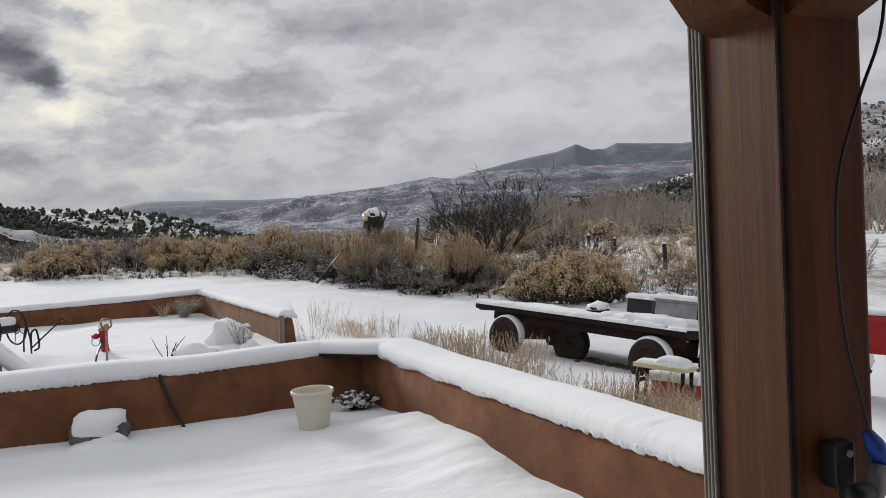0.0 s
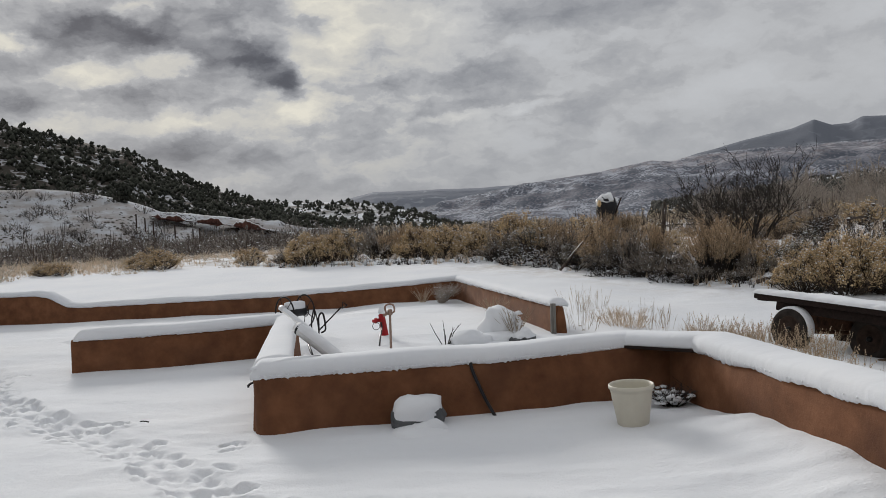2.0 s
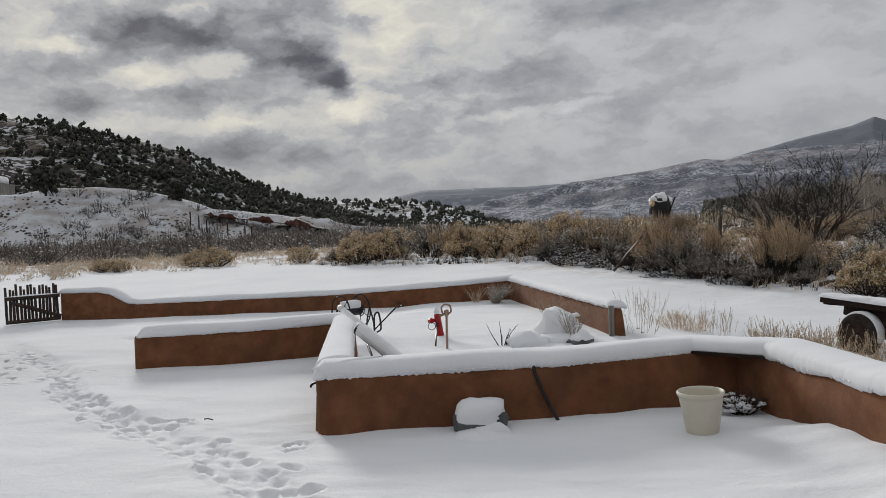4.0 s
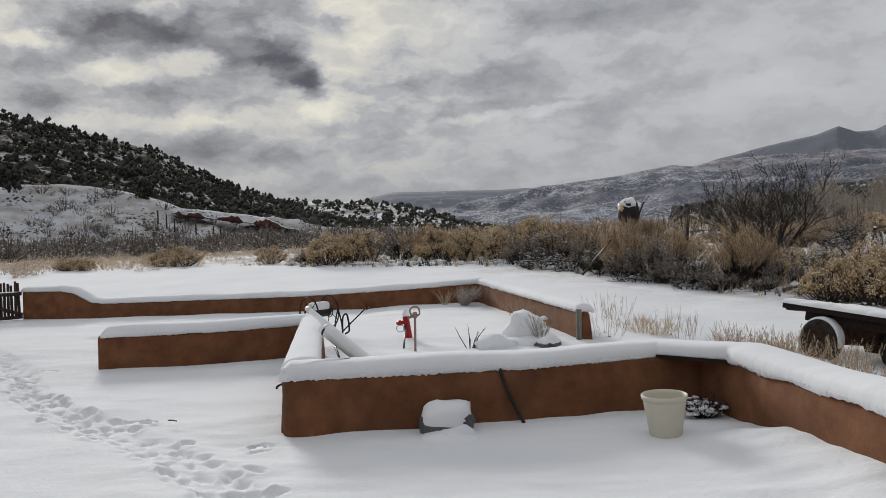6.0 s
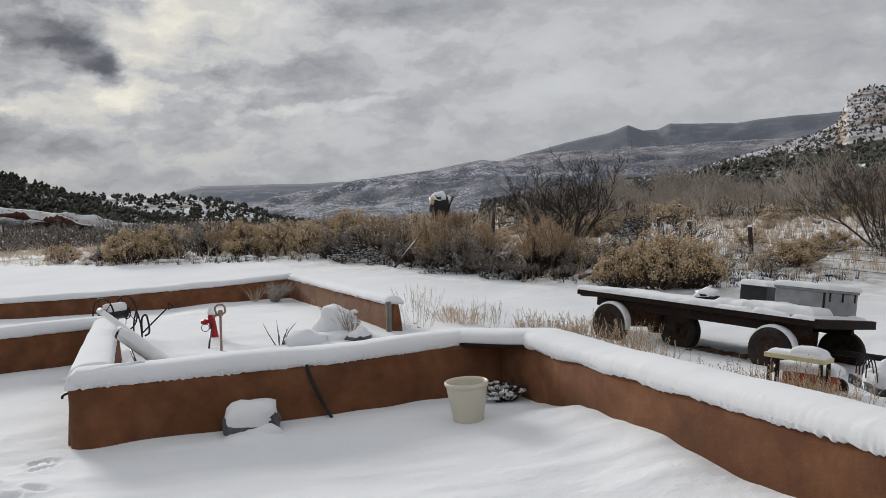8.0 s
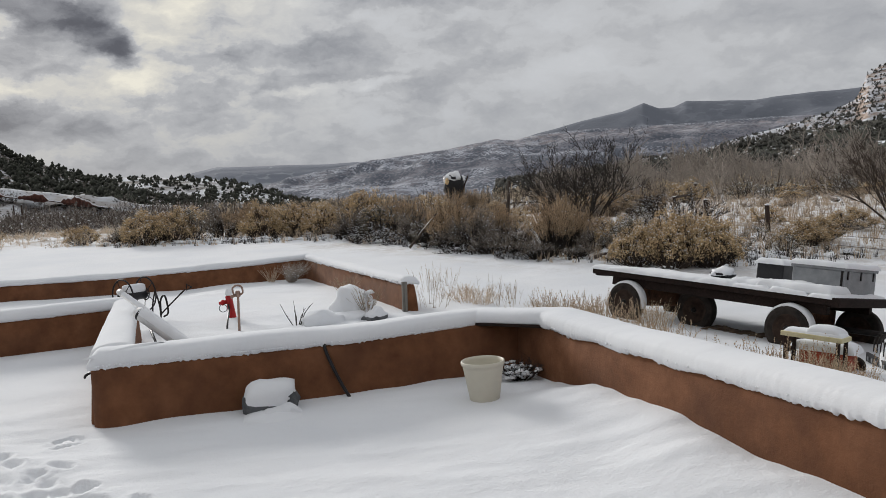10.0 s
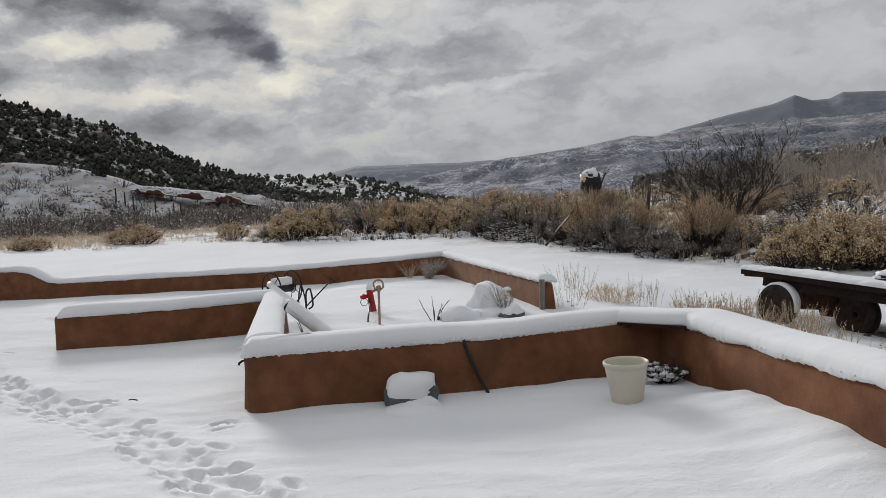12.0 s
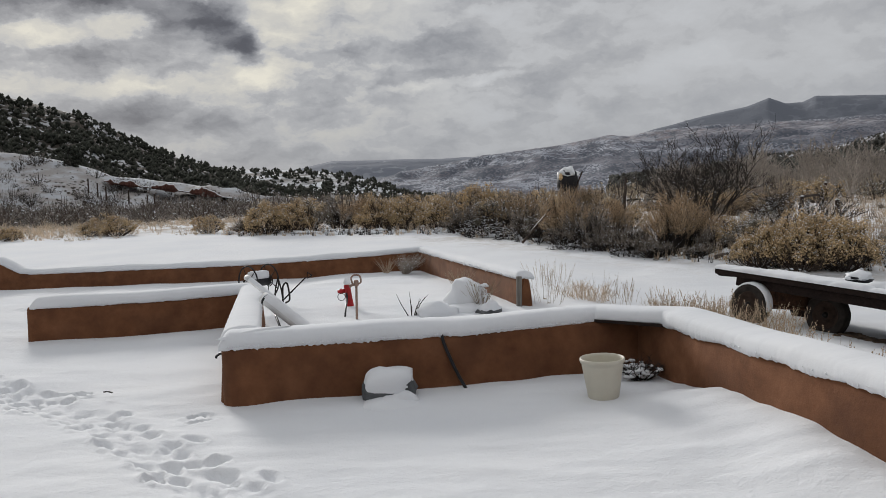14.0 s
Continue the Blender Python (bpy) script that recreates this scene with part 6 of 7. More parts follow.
POSTS = [(12.84, 22.33, -0.25, 1.2), (17.2, 38.4, 0.15, 1.0), (20.95, 43.75, 0.2, 1.6), (12.55, 15.5, -0.35, 1.15), (15.2, 31.0, -0.1, 1.15)]
for x, y, z, h in POSTS:
    fence_post((x, y, z), h, 0.075 if y < 30 else 0.09, "weathered wooden fence post with a dab of snow")
s = Shape().tube([(17.2, 38.4, 1.12), (20.9, 43.7, 1.2)], 0.06, 8)
tagged(s.make("fence_rail", WEATHERED), "weathered rail between two fence posts", "rail")
for k, z in enumerate((0.25, 0.5, 0.75)):
    s = Shape()
    for (ax, ay, az, _), (bx, by, bz, _) in ((POSTS[3], POSTS[0]), (POSTS[0], POSTS[4]), (POSTS[4], POSTS[1])):
        s.tube([(ax, ay, az + z), ((ax + bx) / 2, (ay + by) / 2, (az + bz) / 2 + z - 0.03), (bx, by, bz + z)], 0.006, 4)
    tagged(s.make("fence_wire", IRON), "sagging fence wire strung between the posts", "wire")


def covered_machine():
    """The dark rounded hulk with a cap of snow standing out of the brush."""
    c = (6.05, 39.2, 2.42)
    thing = empty("covered_machine", (6.05, 39.2, 0.8))
    vs, fs = BLOBS[3]
    vs = np.sign(vs) * np.abs(vs) ** 0.7
    s2 = Shape().add([(c[0] + v[0] * 0.50 * (1 + 0.3 * noise.noise(Vector(v * 2))), c[1] + v[1] * 0.5, c[2] + (v[2] if v[2] > 0 else v[2] * 1.9) * 0.46 * (1 + 0.35 * noise.noise(Vector(v * 2.3)))) for v in vs], fs)
    s2.make("tarpaulin", BLACK, thing, "dark tarpaulin", smooth=True)
    Shape().box(pose(6.05, 39.2, 1.3), (0.5, 0.5, 1.4), 0.03).make("stand", RUST, thing)
    s2 = Shape()
    snow_heap(s2, (6.08, 39.1, 2.60), (0.47, 0.44, 0.36), 0.6, 3, 31)
    s2.make("snow", SNOW, thing, "cap of snow", smooth=True)
    s2 = Shape()
    snow_heap(s2, (5.66, 38.85, 2.45), (0.10, 0.12, 0.26), 0.7, 2, 33)
    s2.make("flap", HEADS, thing, "yellowish flap")
    Shape().tube([(6.35, 38.9, 1.9), (6.72, 38.9, 2.75)], 0.035, 6).make("pole", WEATHERED, thing)
    tagged(thing, "tarpaulin-covered machine capped with snow among the brush", "machine")


covered_machine()


# ---- brush, weeds and trees ----
def spike(s, foot, tip, r):
    """A fine twig: a slim three-sided point."""
    d = (tip - foot)
    side = d.orthogonal().normalized() * r
    other = d.cross(side).normalized() * r
    s.add([tuple(foot + side), tuple(foot - side * 0.5 + other * 0.87), tuple(foot - side * 0.5 - other * 0.87), tuple(tip)], [(0, 1, 3), (1, 2, 3), (2, 0, 3)])


def foot_snow(c, rnd, n, inner=0.3, outer=0.98):
    """Lumps of snow lodged round the foot of a bush."""
    for _ in range(n):
        az, r = rnd.uniform(0, 2 * math.pi), rnd.uniform(inner, outer)
        c.blob((math.cos(az) * r, math.sin(az) * r, rnd.uniform(-0.02, 0.05)), rnd.uniform(0.015, 0.075) * rnd.random() ** 0.5, (1.6, 1.3, 0.5), 0.65, 1, rnd.randrange(10 ** 6))


def mound_shapes(seed, clumps, heads, head, snow, lump=0.3, fuzz=6, foot=10):
    """A rounded dry bush: dark stems that carry domed clumps, each clump a crust of small pale heads with fine twigs standing out of it."""
    rnd = random.Random(seed)
    a, b, c = Shape(), Shape(), Shape()
    k = rnd.random() * 40
    for _ in range(clumps):
        az, up2 = rnd.uniform(0, 2 * math.pi), rnd.uniform(0.12, 1.0)
        flat = math.sqrt(1 - up2 * up2)
        d = Vector((math.cos(az) * flat, math.sin(az) * flat, up2))
        far = rnd.uniform(0.60, 0.92) * (1 + 0.45 * noise.noise(d * 1.9 + Vector((k, 0, 0))))
        mid = Vector((d.x * far, d.y * far, 0.10 + d.z * far * 0.85))
        foot_at = Vector((d.x * 0.22 * rnd.random(), d.y * 0.22 * rnd.random(), -0.06))
        bend = foot_at.lerp(mid, 0.55) + Vector((d.x * 0.06, d.y * 0.06, -0.03))
        a.tube([foot_at, bend, mid], [0.014, 0.010, 0.005], 3, caps=False)
        size = lump * rnd.uniform(0.55, 1.25)
        for _ in range(heads):
            e = Vector((rnd.gauss(0, 1), rnd.gauss(0, 1), rnd.gauss(0, 1))).normalized() + d * 0.55 + Vector((0, 0, 0.4))
            e.normalize()
            q = mid + Vector((e.x, e.y, e.z * 0.75)) * size * rnd.uniform(0.62, 1.0)
            if q.z < 0.05:
                continue
            b.blob(tuple(q), head * rnd.uniform(0.45, 1.2), (1.2, 1.2, 0.8), 0.5, 0, rnd.randrange(10 ** 6))
            if rnd.random() < 0.45:
                spike(a, bend.lerp(mid, rnd.uniform(0.5, 1.0)), q, 0.005)
            if e.z > 0.35 and rnd.random() < snow:
                c.blob(tuple(q + Vector((0, 0, head * 0.9))), head * rnd.uniform(0.6, 1.1), (1.4, 1.4, 0.5), 0.4, 0, rnd.randrange(10 ** 6))
        for _ in range(fuzz):
            e = (Vector((rnd.gauss(0, 0.6), rnd.gauss(0, 0.6), rnd.gauss(0.35, 0.4))) + d * 0.8).normalized()
            spike(b, mid, mid + e * size * rnd.uniform(0.9, 1.5), 0.006)
        # bare dark twigs in the shade underneath
        for _ in range(3):
            e = Vector((rnd.gauss(0, 0.2), rnd.gauss(0, 0.2), rnd.uniform(-0.05, 0.25)))
            spike(a, bend, bend + e, 0.006)
    foot_snow(c, rnd, foot)
    return a, b, c


def feather_shapes(seed, stems, twigs, snow, ragged=0.5, lean2=0.9, tips=0.55, foot=16):
    """A broom of fine bare twigs: stems fan out into plumes of different heights, dark below and paler towards the tips, with snow lodged low down."""
    rnd = random.Random(seed)
    a, b, c = Shape(), Shape(), Shape()
    plumes = [(rnd.uniform(0, 2 * math.pi), lean2 * math.sqrt(rnd.random()), rnd.uniform(1 - ragged, 1.0)) for _ in range(13)]
    for _ in range(stems):
        az, out, tall = plumes[rnd.randrange(len(plumes))]
        az += rnd.gauss(0, 0.28)
        out = min(1.05, abs(out + rnd.gauss(0, 0.13)))
        top = tall * (1 - 0.45 * out * out) * rnd.uniform(0.6, 1.05)
        p0 = Vector((math.cos(az) * 0.25 * out, math.sin(az) * 0.25 * out, -0.06))
        p2 = Vector((math.cos(az) * out, math.sin(az) * out, top * 0.88))
        p1 = p0.lerp(p2, 0.5) + Vector((rnd.uniform(-0.05, 0.05), rnd.uniform(-0.05, 0.05), 0.07))
        th = rnd.uniform(0.004, 0.009)
        a.tube([p0, p1, p2], [th, th * 0.7, th * 0.3], 3, caps=False)
        for _ in range(twigs):
            u = rnd.random()
            s0 = p0.lerp(p1, 0.4 + 0.6 * u * 2) if u < 0.3 else p1.lerp(p2, (u - 0.3) / 0.7)
            e = s0 + Vector((rnd.gauss(0, 0.055) + 0.05 * math.cos(az), rnd.gauss(0, 0.055) + 0.05 * math.sin(az), rnd.uniform(0.0, 0.15)))
            spike(b if u > 1 - tips else a, s0, e, th * 0.5)
            if rnd.random() < snow * 0.10:
                c.blob(tuple(s0.lerp(e, 0.6)), rnd.uniform(0.007, 0.016), (1.4, 1.4, 0.6), 0.4, 0, rnd.randrange(10 ** 6))
    foot_snow(c, rnd, foot)
    return a, b, c


def brush_thing(name, label, group, mats, shapes, category="bush"):
    a, b, c = shapes
    ob = a.make(name, mats[0])
    if b.count:
        tagged(b.make("crown", mats[1], ob), kind="stuff")
    if c.count:
        tagged(c.make("snow", SNOW, ob, "snow caught among the twigs", smooth=True), kind="stuff")
    return tagged(ob, label, category, group)


GOLD = [brush_thing("rabbitbrush", "dry golden rabbitbrush with rounded seed heads", "rabbitbrush", (TWIG, HEADS), mound_shapes(40 + k, 62, 40, 0.0205, 0.22, 0.26, 9)) for k in range(4)]
# near-black stem colour deepens the shade low in these bushes
BROWN = [brush_thing("brown_bush", "rusty brown feathery bush with bare twigs", "brown bushes", (DEADWOOD, RUSSET), feather_shapes(50 + k, 330, 26, 0.15, 0.35, 0.85, 0.7)) for k in range(2)]
DUSKY = [brush_thing("sagebrush", "dark grey leafless sagebrush with snow at its foot", "sagebrush", (DEADWOOD, GREY_TWIG), feather_shapes(60 + k, 260, 18, 0.7, 0.6)) for k in range(3)]
WHITE = [brush_thing("snowy_bush", "low dark bush heaped with clumps of snow", "snowy bushes", (DEADWOOD, SAGE), mound_shapes(70 + k, 26, 12, 0.022, 0.8, 0.32, 5, 34)) for k in range(2)]
FAR_GOLD = [brush_thing("rabbitbrush", "dry tan rabbitbrush in the thicket", "rabbitbrush", (TWIG, HEADS), mound_shapes(45 + k, 34, 24, 0.032, 0.28, 0.30, 7, 6)) for k in range(3)]
FAR_BROWN = [brush_thing("brown_bush", "rusty brown feathery bush in the thicket", "brown bushes", (TWIG, RUSSET), feather_shapes(55, 150, 16, 0.2, 0.4, 0.85, 0.7, 6))]
FAR_DUSKY = [brush_thing("sagebrush", "grey leafless sagebrush in the thicket", "sagebrush", (TWIG, GREY_TWIG), feather_shapes(65 + k, 140, 12, 0.5, 0.6, 0.9, 0.55, 8)) for k in range(2)]

used = {}
place = random.Random(77)


def plant(kinds, x, y, radius, height, sink=0.0):
    ob = kinds[place.randrange(len(kinds))]
    wide = radius * place.uniform(0.92, 1.08)
    m = pose(x, y, lie(x, y) - sink, place.uniform(-4, 4), place.uniform(-4, 4), place.uniform(0, 360))
    if ob.name in used:
        twin = copy_thing(ob, m)
        twin.scale = (wide, wide, height)
        return twin
    used[ob.name] = True
    ob.matrix_basis = m @ Matrix.Diagonal((wide, wide, height, 1))
    return ob


# the front row, bush by bush
for x, y, r, h, kinds in [
        (6.75, 17.7, 0.7, 1.0, GOLD), (7.5, 17.2, 0.8, 1.15, GOLD), (8.35, 17.1, 0.75, 1.25, GOLD), (7.9, 18.2, 0.85, 1.3, GOLD), (8.9, 17.9, 0.6, 1.1, GOLD), (9.7, 18.4, 0.55, 0.6, WHITE), (9.3, 18.9, 0.5, 0.8, DUSKY), (10.9, 18.2, 0.5, 0.6, WHITE), (12.2, 19.5, 0.75, 0.8, GOLD), (13.0, 20.1, 0.7, 0.75, GOLD), (15.2, 22.0, 0.75, 0.7, GOLD), (16.8, 21.4, 0.8, 0.7, WHITE), (17.7, 21.6, 0.8, 0.9, DUSKY), (16.0, 20.8, 0.6, 0.5, WHITE), (11.6, 20.6, 0.5, 0.45, WHITE),
        (5.5, 20.0, 0.95, 1.9, BROWN), (6.2, 21.0, 0.9, 1.8, BROWN), (4.7, 20.7, 0.9, 1.4, DUSKY), (5.0, 19.7, 0.55, 0.8, DUSKY), (5.9, 19.4, 0.5, 0.6, DUSKY), (4.2, 21.3, 0.7, 1.0, DUSKY), (3.2, 22.6, 0.7, 1.0, DUSKY), (2.6, 23.8, 0.6, 0.8, WHITE), (6.7, 20.2, 0.7, 1.1, DUSKY), (7.4, 20.0, 0.75, 0.9, WHITE), (8.0, 20.6, 0.6, 1.0, WHITE), (7.9, 19.2, 0.5, 0.5, WHITE),
        (3.8, 22.2, 1.0, 1.6, DUSKY), (3.2, 23.6, 1.0, 1.9, BROWN), (2.5, 24.9, 1.0, 1.75, DUSKY), (3.6, 24.6, 1.0, 1.9, DUSKY), (4.6, 23.2, 0.8, 1.6, BROWN),
        (1.5, 27.6, 1.1, 1.2, WHITE), (0.5, 28.2, 1.0, 1.55, DUSKY), (1.2, 29.6, 1.2, 1.75, GOLD), (2.4, 28.4, 1.2, 1.75, BROWN), (-0.3, 30.4, 1.1, 1.3, GOLD), (0.4, 31.8, 1.2, 1.8, DUSKY),
        (-1.6, 31.2, 1.1, 1.35, GOLD), (-2.7, 31.6, 1.0, 1.3, GOLD), (-3.2, 33.4, 1.2, 1.7, BROWN), (-4.5, 33.4, 1.1, 1.9, DUSKY), (-5.5, 32.2, 0.9, 1.2, WHITE), (-6.2, 31.6, 0.9, 1.35, GOLD), (-7.1, 31.3, 1.1, 1.4, GOLD), (-8.2, 32.4, 0.8, 0.9, DUSKY), (-2.0, 33.6, 1.3, 1.7, DUSKY),
        (-10.2, 34.0, 0.8, 0.8, GOLD), (-14.2, 34.2, 1.0, 0.95, GOLD), (-15.4, 35.0, 0.9, 0.85, GOLD), (5.7, 37.6, 1.1, 1.75, BROWN), (6.8, 37.8, 1.0, 1.7, BROWN), (4.6, 38.2, 1.0, 1.5, DUSKY), (5.0, 37.2, 0.9, 1.3, GOLD), (6.2, 36.4, 1.0, 1.2, DUSKY), (-19.0, 33.2, 0.6, 0.6, GOLD), (-18.0, 32.8, 0.6, 0.6, GOLD)]:
    plant(kinds, x, y, r, h)


def front(x):
    """How far out the brush begins, across the view."""
    for (x0, y0), (x1, y1) in zip(((-60, 40), (-9, 32.5), (0, 29), (5, 20.6), (8, 18.5), (14, 19), (60, 30)), ((-9, 32.5), (0, 29), (5, 20.6), (8, 18.5), (14, 19), (60, 30), (200, 60))):
        if x0 <= x <= x1:
            return y0 + (y1 - y0) * (x - x0) / (x1 - x0)
    return 45.0


# the thicket behind it; to the right the ground lies open round the fence
count = 0
while count < 175:
    y = 20 + 44 * place.random() ** 1.2
    x = y * math.tan(radians(place.uniform(-13, 40)))
    az = math.degrees(math.atan2(x, y))
    if y < front(x) + 1.2 or (abs(x - 8.5) < 2.0 and abs(y - 26.8) < 1.6):
        continue
    open_field = az > 23.5
    if open_field and y < 31 and place.random() < 0.7:
        continue
    u = place.random()
    if open_field:
        kinds = FAR_GOLD if u < 0.22 else FAR_BROWN if u < 0.42 else WHITE if u < 0.62 else FAR_DUSKY
        big = place.uniform(0.3, 0.65) if y < 34 else place.uniform(0.6, 1.2)
    else:
        kinds = FAR_GOLD if u < 0.27 else FAR_DUSKY if u < 0.66 else FAR_BROWN if u < 0.92 else WHITE
        big = place.uniform(0.5, 1.15)
    plant(kinds, x, y, big, big * place.uniform(0.9, 1.3))
    count += 1


def replicate(templates, spots, name, label, material, part_of=0):
    """Many small copies of templates joined in one mass."""
    s2 = Shape()
    for k, (x, y, z, r, h, spin) in enumerate(spots):
        shape = templates[k % len(templates)]
        v = np.concatenate(shape.v)
        c, n2 = math.cos(spin), math.sin(spin)
        w2 = np.stack([(v[:, 0] * c - v[:, 1] * n2) * r + x, (v[:, 0] * n2 + v[:, 1] * c) * r + y, v[:, 2] * h + z], axis=1)
        s2.add(w2, shape.f)
    ob = s2.make(name, material, smooth=True)
    return tagged(ob, label, "brush", kind="stuff")


def far_spots(n, az0, az1, d0, d1, size, seed, keep=None):
    rnd = random.Random(seed)
    out = []
    while len(out) < n:
        d = d0 + (d1 - d0) * rnd.random() ** 0.8
        az = radians(rnd.uniform(az0, az1))
        x, y = d * math.sin(az), d * math.cos(az)
        if keep and not keep(x, y, rnd):
            continue
        r = rnd.uniform(*size)
        out.append((x, y, lie(x, y) - 0.05, r, r * rnd.uniform(0.9, 1.5), rnd.uniform(0, 6.28)))
    return out


def far_bush(seed):
    """A bush for the distance: a few stems, some thirty heads, some snow."""
    rnd = random.Random(seed)
    a, b, c = Shape(), Shape(), Shape()
    for _ in range(14):
        az, out = rnd.uniform(0, 2 * math.pi), math.sqrt(rnd.random())
        a.tube([(0.2 * math.cos(az), 0.2 * math.sin(az), -0.05), (out * math.cos(az), out * math.sin(az), (1.1 - 0.6 * out * out) * rnd.uniform(0.7, 1.15))], [0.022, 0.008], 3, caps=False)
    for k in range(46):
        az, out = rnd.uniform(0, 2 * math.pi), math.sqrt(rnd.random())
        at = Vector((out * math.cos(az), out * math.sin(az), rnd.uniform(0.05, 1.0) * math.sqrt(1.02 - out * out)))
        way2 = (at + Vector((rnd.gauss(0, 0.3), rnd.gauss(0, 0.3), 0.4))).normalized()
        spike(b, at * 0.8, at + way2 * rnd.uniform(0.06, 0.18), 0.016)
        if k % 7 == 0:
            c.blob(tuple(at), rnd.uniform(0.02, 0.05), (1.1, 1.1, 0.7), 0.6, 0, rnd.randrange(10 ** 6))
        elif k % 3:
            b.blob(tuple(at), rnd.uniform(0.03, 0.075), (1, 1, 1.1), 0.6, 0, rnd.randrange(10 ** 6))
    return a, b, c


low = [far_bush(80 + k) for k in range(5)]
spots = far_spots(520, -13, 42, 58, 190, (0.9, 1.6), 5)
replicate([t[0] for t in low], spots, "far_brush", "distant brush, bare tan stems", TWIG)
replicate([t[1] for t in low], spots, "far_brush", "distant brush, dry tan heads", DULL)
spots = far_spots(560, -40, -7, 60, 139, (0.6, 1.9), 6, lambda x, y, r: wave(x, y, 0.05, 1.0) > r.uniform(-0.7, 0.6))
spots = [(x, y, z, r * 1.1, h * (0.7 + 0.3 * (y > 80)), t) for x, y, z, r, h, t in spots]
replicate([t[0] for t in low], spots, "dark_thicket", "dark leafless thicket at the foot of the bank", TWIG)
replicate([t[1] for t in low], spots, "dark_thicket", "dull grey-brown thicket at the foot of the bank", THICKET)
replicate([t[2] for t in low], spots, "thicket_snow", "snow caught in the thicket", SNOW)
spots = far_spots(300, -40, -10, 34, 75, (0.25, 0.55), 7, lambda x, y, r: wave(x, y, 0.09, 6.0) > r.uniform(-0.5, 0.4))
replicate([t[0] for t in low], spots, "field_brush", "low straw-coloured brush in the snowy field", STRAW)
replicate([t[1] for t in low], spots, "field_brush", "low tan seed heads in the snowy field", FIELD)

# shrubs dotted over the snowy bank
rnd = random.Random(31)
spots = []
while len(spots) < 560:
    i, j = rnd.randrange(bank_grid.shape[0]), rnd.randrange(2, bank_grid.shape[1] - 6)
    p = bank_grid[i, j]
    if wave(p[0], p[1], 0.06, 2.0) < rnd.uniform(-0.6, 0.5) + 0.9 * (j / bank_grid.shape[1] - 0.5):
        continue
    r = rnd.uniform(0.3, 0.9) if rnd.random() < 0.6 else rnd.uniform(1.2, 2.3)
    spots.append((p[0] + rnd.uniform(-0.6, 0.6), p[1], p[2] - 0.1, r, r * 1.1, rnd.uniform(0, 6)))
replicate([t[0] for t in low], spots, "bank_brush", "dark shrubs dotted over the snowy bank", DEADWOOD)
replicate([t[1] for t in low], spots, "bank_brush", "grey leaves of the shrubs on the bank", THICKET)


def red_ledge():
    """A broken outcrop along the crest of the bank."""
    rows = []
    for i in range(260):
        az = -22.8 + 8.4 * i / 259
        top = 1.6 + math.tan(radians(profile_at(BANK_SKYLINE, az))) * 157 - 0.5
        h = max(0.0, 0.35 + 1.2 * noise.noise(Vector((i * 0.037, 2.3, 0.4))) + 0.4 * noise.noise(Vector((i * 0.131, 5.4, 0.7))) + 0.15 * noise.noise(Vector((i * 0.39, 7.6, 0.2))))
        h *= smooth_step(0, 14, i) * smooth_step(259, 230, i)
        row = []
        for d, z in ((153.5, -0.4), (152.6 + 0.5 * noise.noise(Vector((i * 0.4, 1.0, 0))), 0.1), (152.8 + 0.5 * noise.noise(Vector((i * 0.4, 3.0, 0))), 0.8), (153.2, 1.0), (158.0, 0.9)):
            row.append((d * math.sin(radians(az)), d * math.cos(radians(az)), top - 1.2 + z * h * 1.2))
        rows.append(row)
    ob = Shape().sweep(rows, caps=False).make("red_ledge", RED_ROCK)
    tagged(ob, "broken ledge of dark red rock along the bank", "ledge", kind="structure")
    crust = [[(x, y, z + 0.12 * k) for k, (x, y, z) in ((0, r[3]), (1.6, r[3]), (2.0, r[4]))] for r in rows]
    ob = Shape().sweep(crust, caps=False).make("ledge_snow", SNOW, smooth=True)
    tagged(ob, "snow lying on top of the red ledge", "snow", kind="structure")


red_ledge()


# straw and litter between the bushes
def tufts(name, label, n, region, height, blades, material, seed, thick=0.004):
    rnd = random.Random(seed)
    s2 = Shape()
    made = 0
    while made < n:
        x, y = region(rnd)
        z = lie(x, y) - 0.03
        for _ in range(blades):
            a, t = rnd.uniform(0, 6.28), rnd.uniform(0.05, 0.45)
            h = height * rnd.uniform(0.4, 1.1)
            p = Vector((x + rnd.uniform(-0.06, 0.06), y + rnd.uniform(-0.06, 0.06), z))
            s2.tube([p, p + Vector((math.cos(a) * t * h, math.sin(a) * t * h, h))], [thick, thick * 0.3], 3, caps=False)
        made += 1
    return tagged(s2.make(name, material), label, "grass", kind="stuff")


def brush_floor(rnd):
    while True:
        y = 18 + 40 * rnd.random() ** 1.4
        x = y * math.tan(radians(rnd.uniform(-14, 40)))
        if y > front(x) - 0.6 + rnd.uniform(-0.5, 0.8):
            return x, y


def left_field(rnd):
    while True:
        y = rnd.uniform(31, 62)
        x = y * math.tan(radians(rnd.uniform(-38, -10)))
        if y > 32 + 1.5 * wave(x, 0, 0.3) and wave(x, y, 0.12, 2.0) > rnd.uniform(-0.5, 0.5):
            return x, y


tufts("brush_litter", "dry grass and litter under the brush", 3000, brush_floor, 0.4, 7, STRAW, 21, 0.006)
def brush_edge(rnd):
    while True:
        x = rnd.uniform(-9, 13)
        y = front(x) + rnd.uniform(-1.6, 1.2)
        if not (0 < x < 9 and y < 17.0):
            return x, y


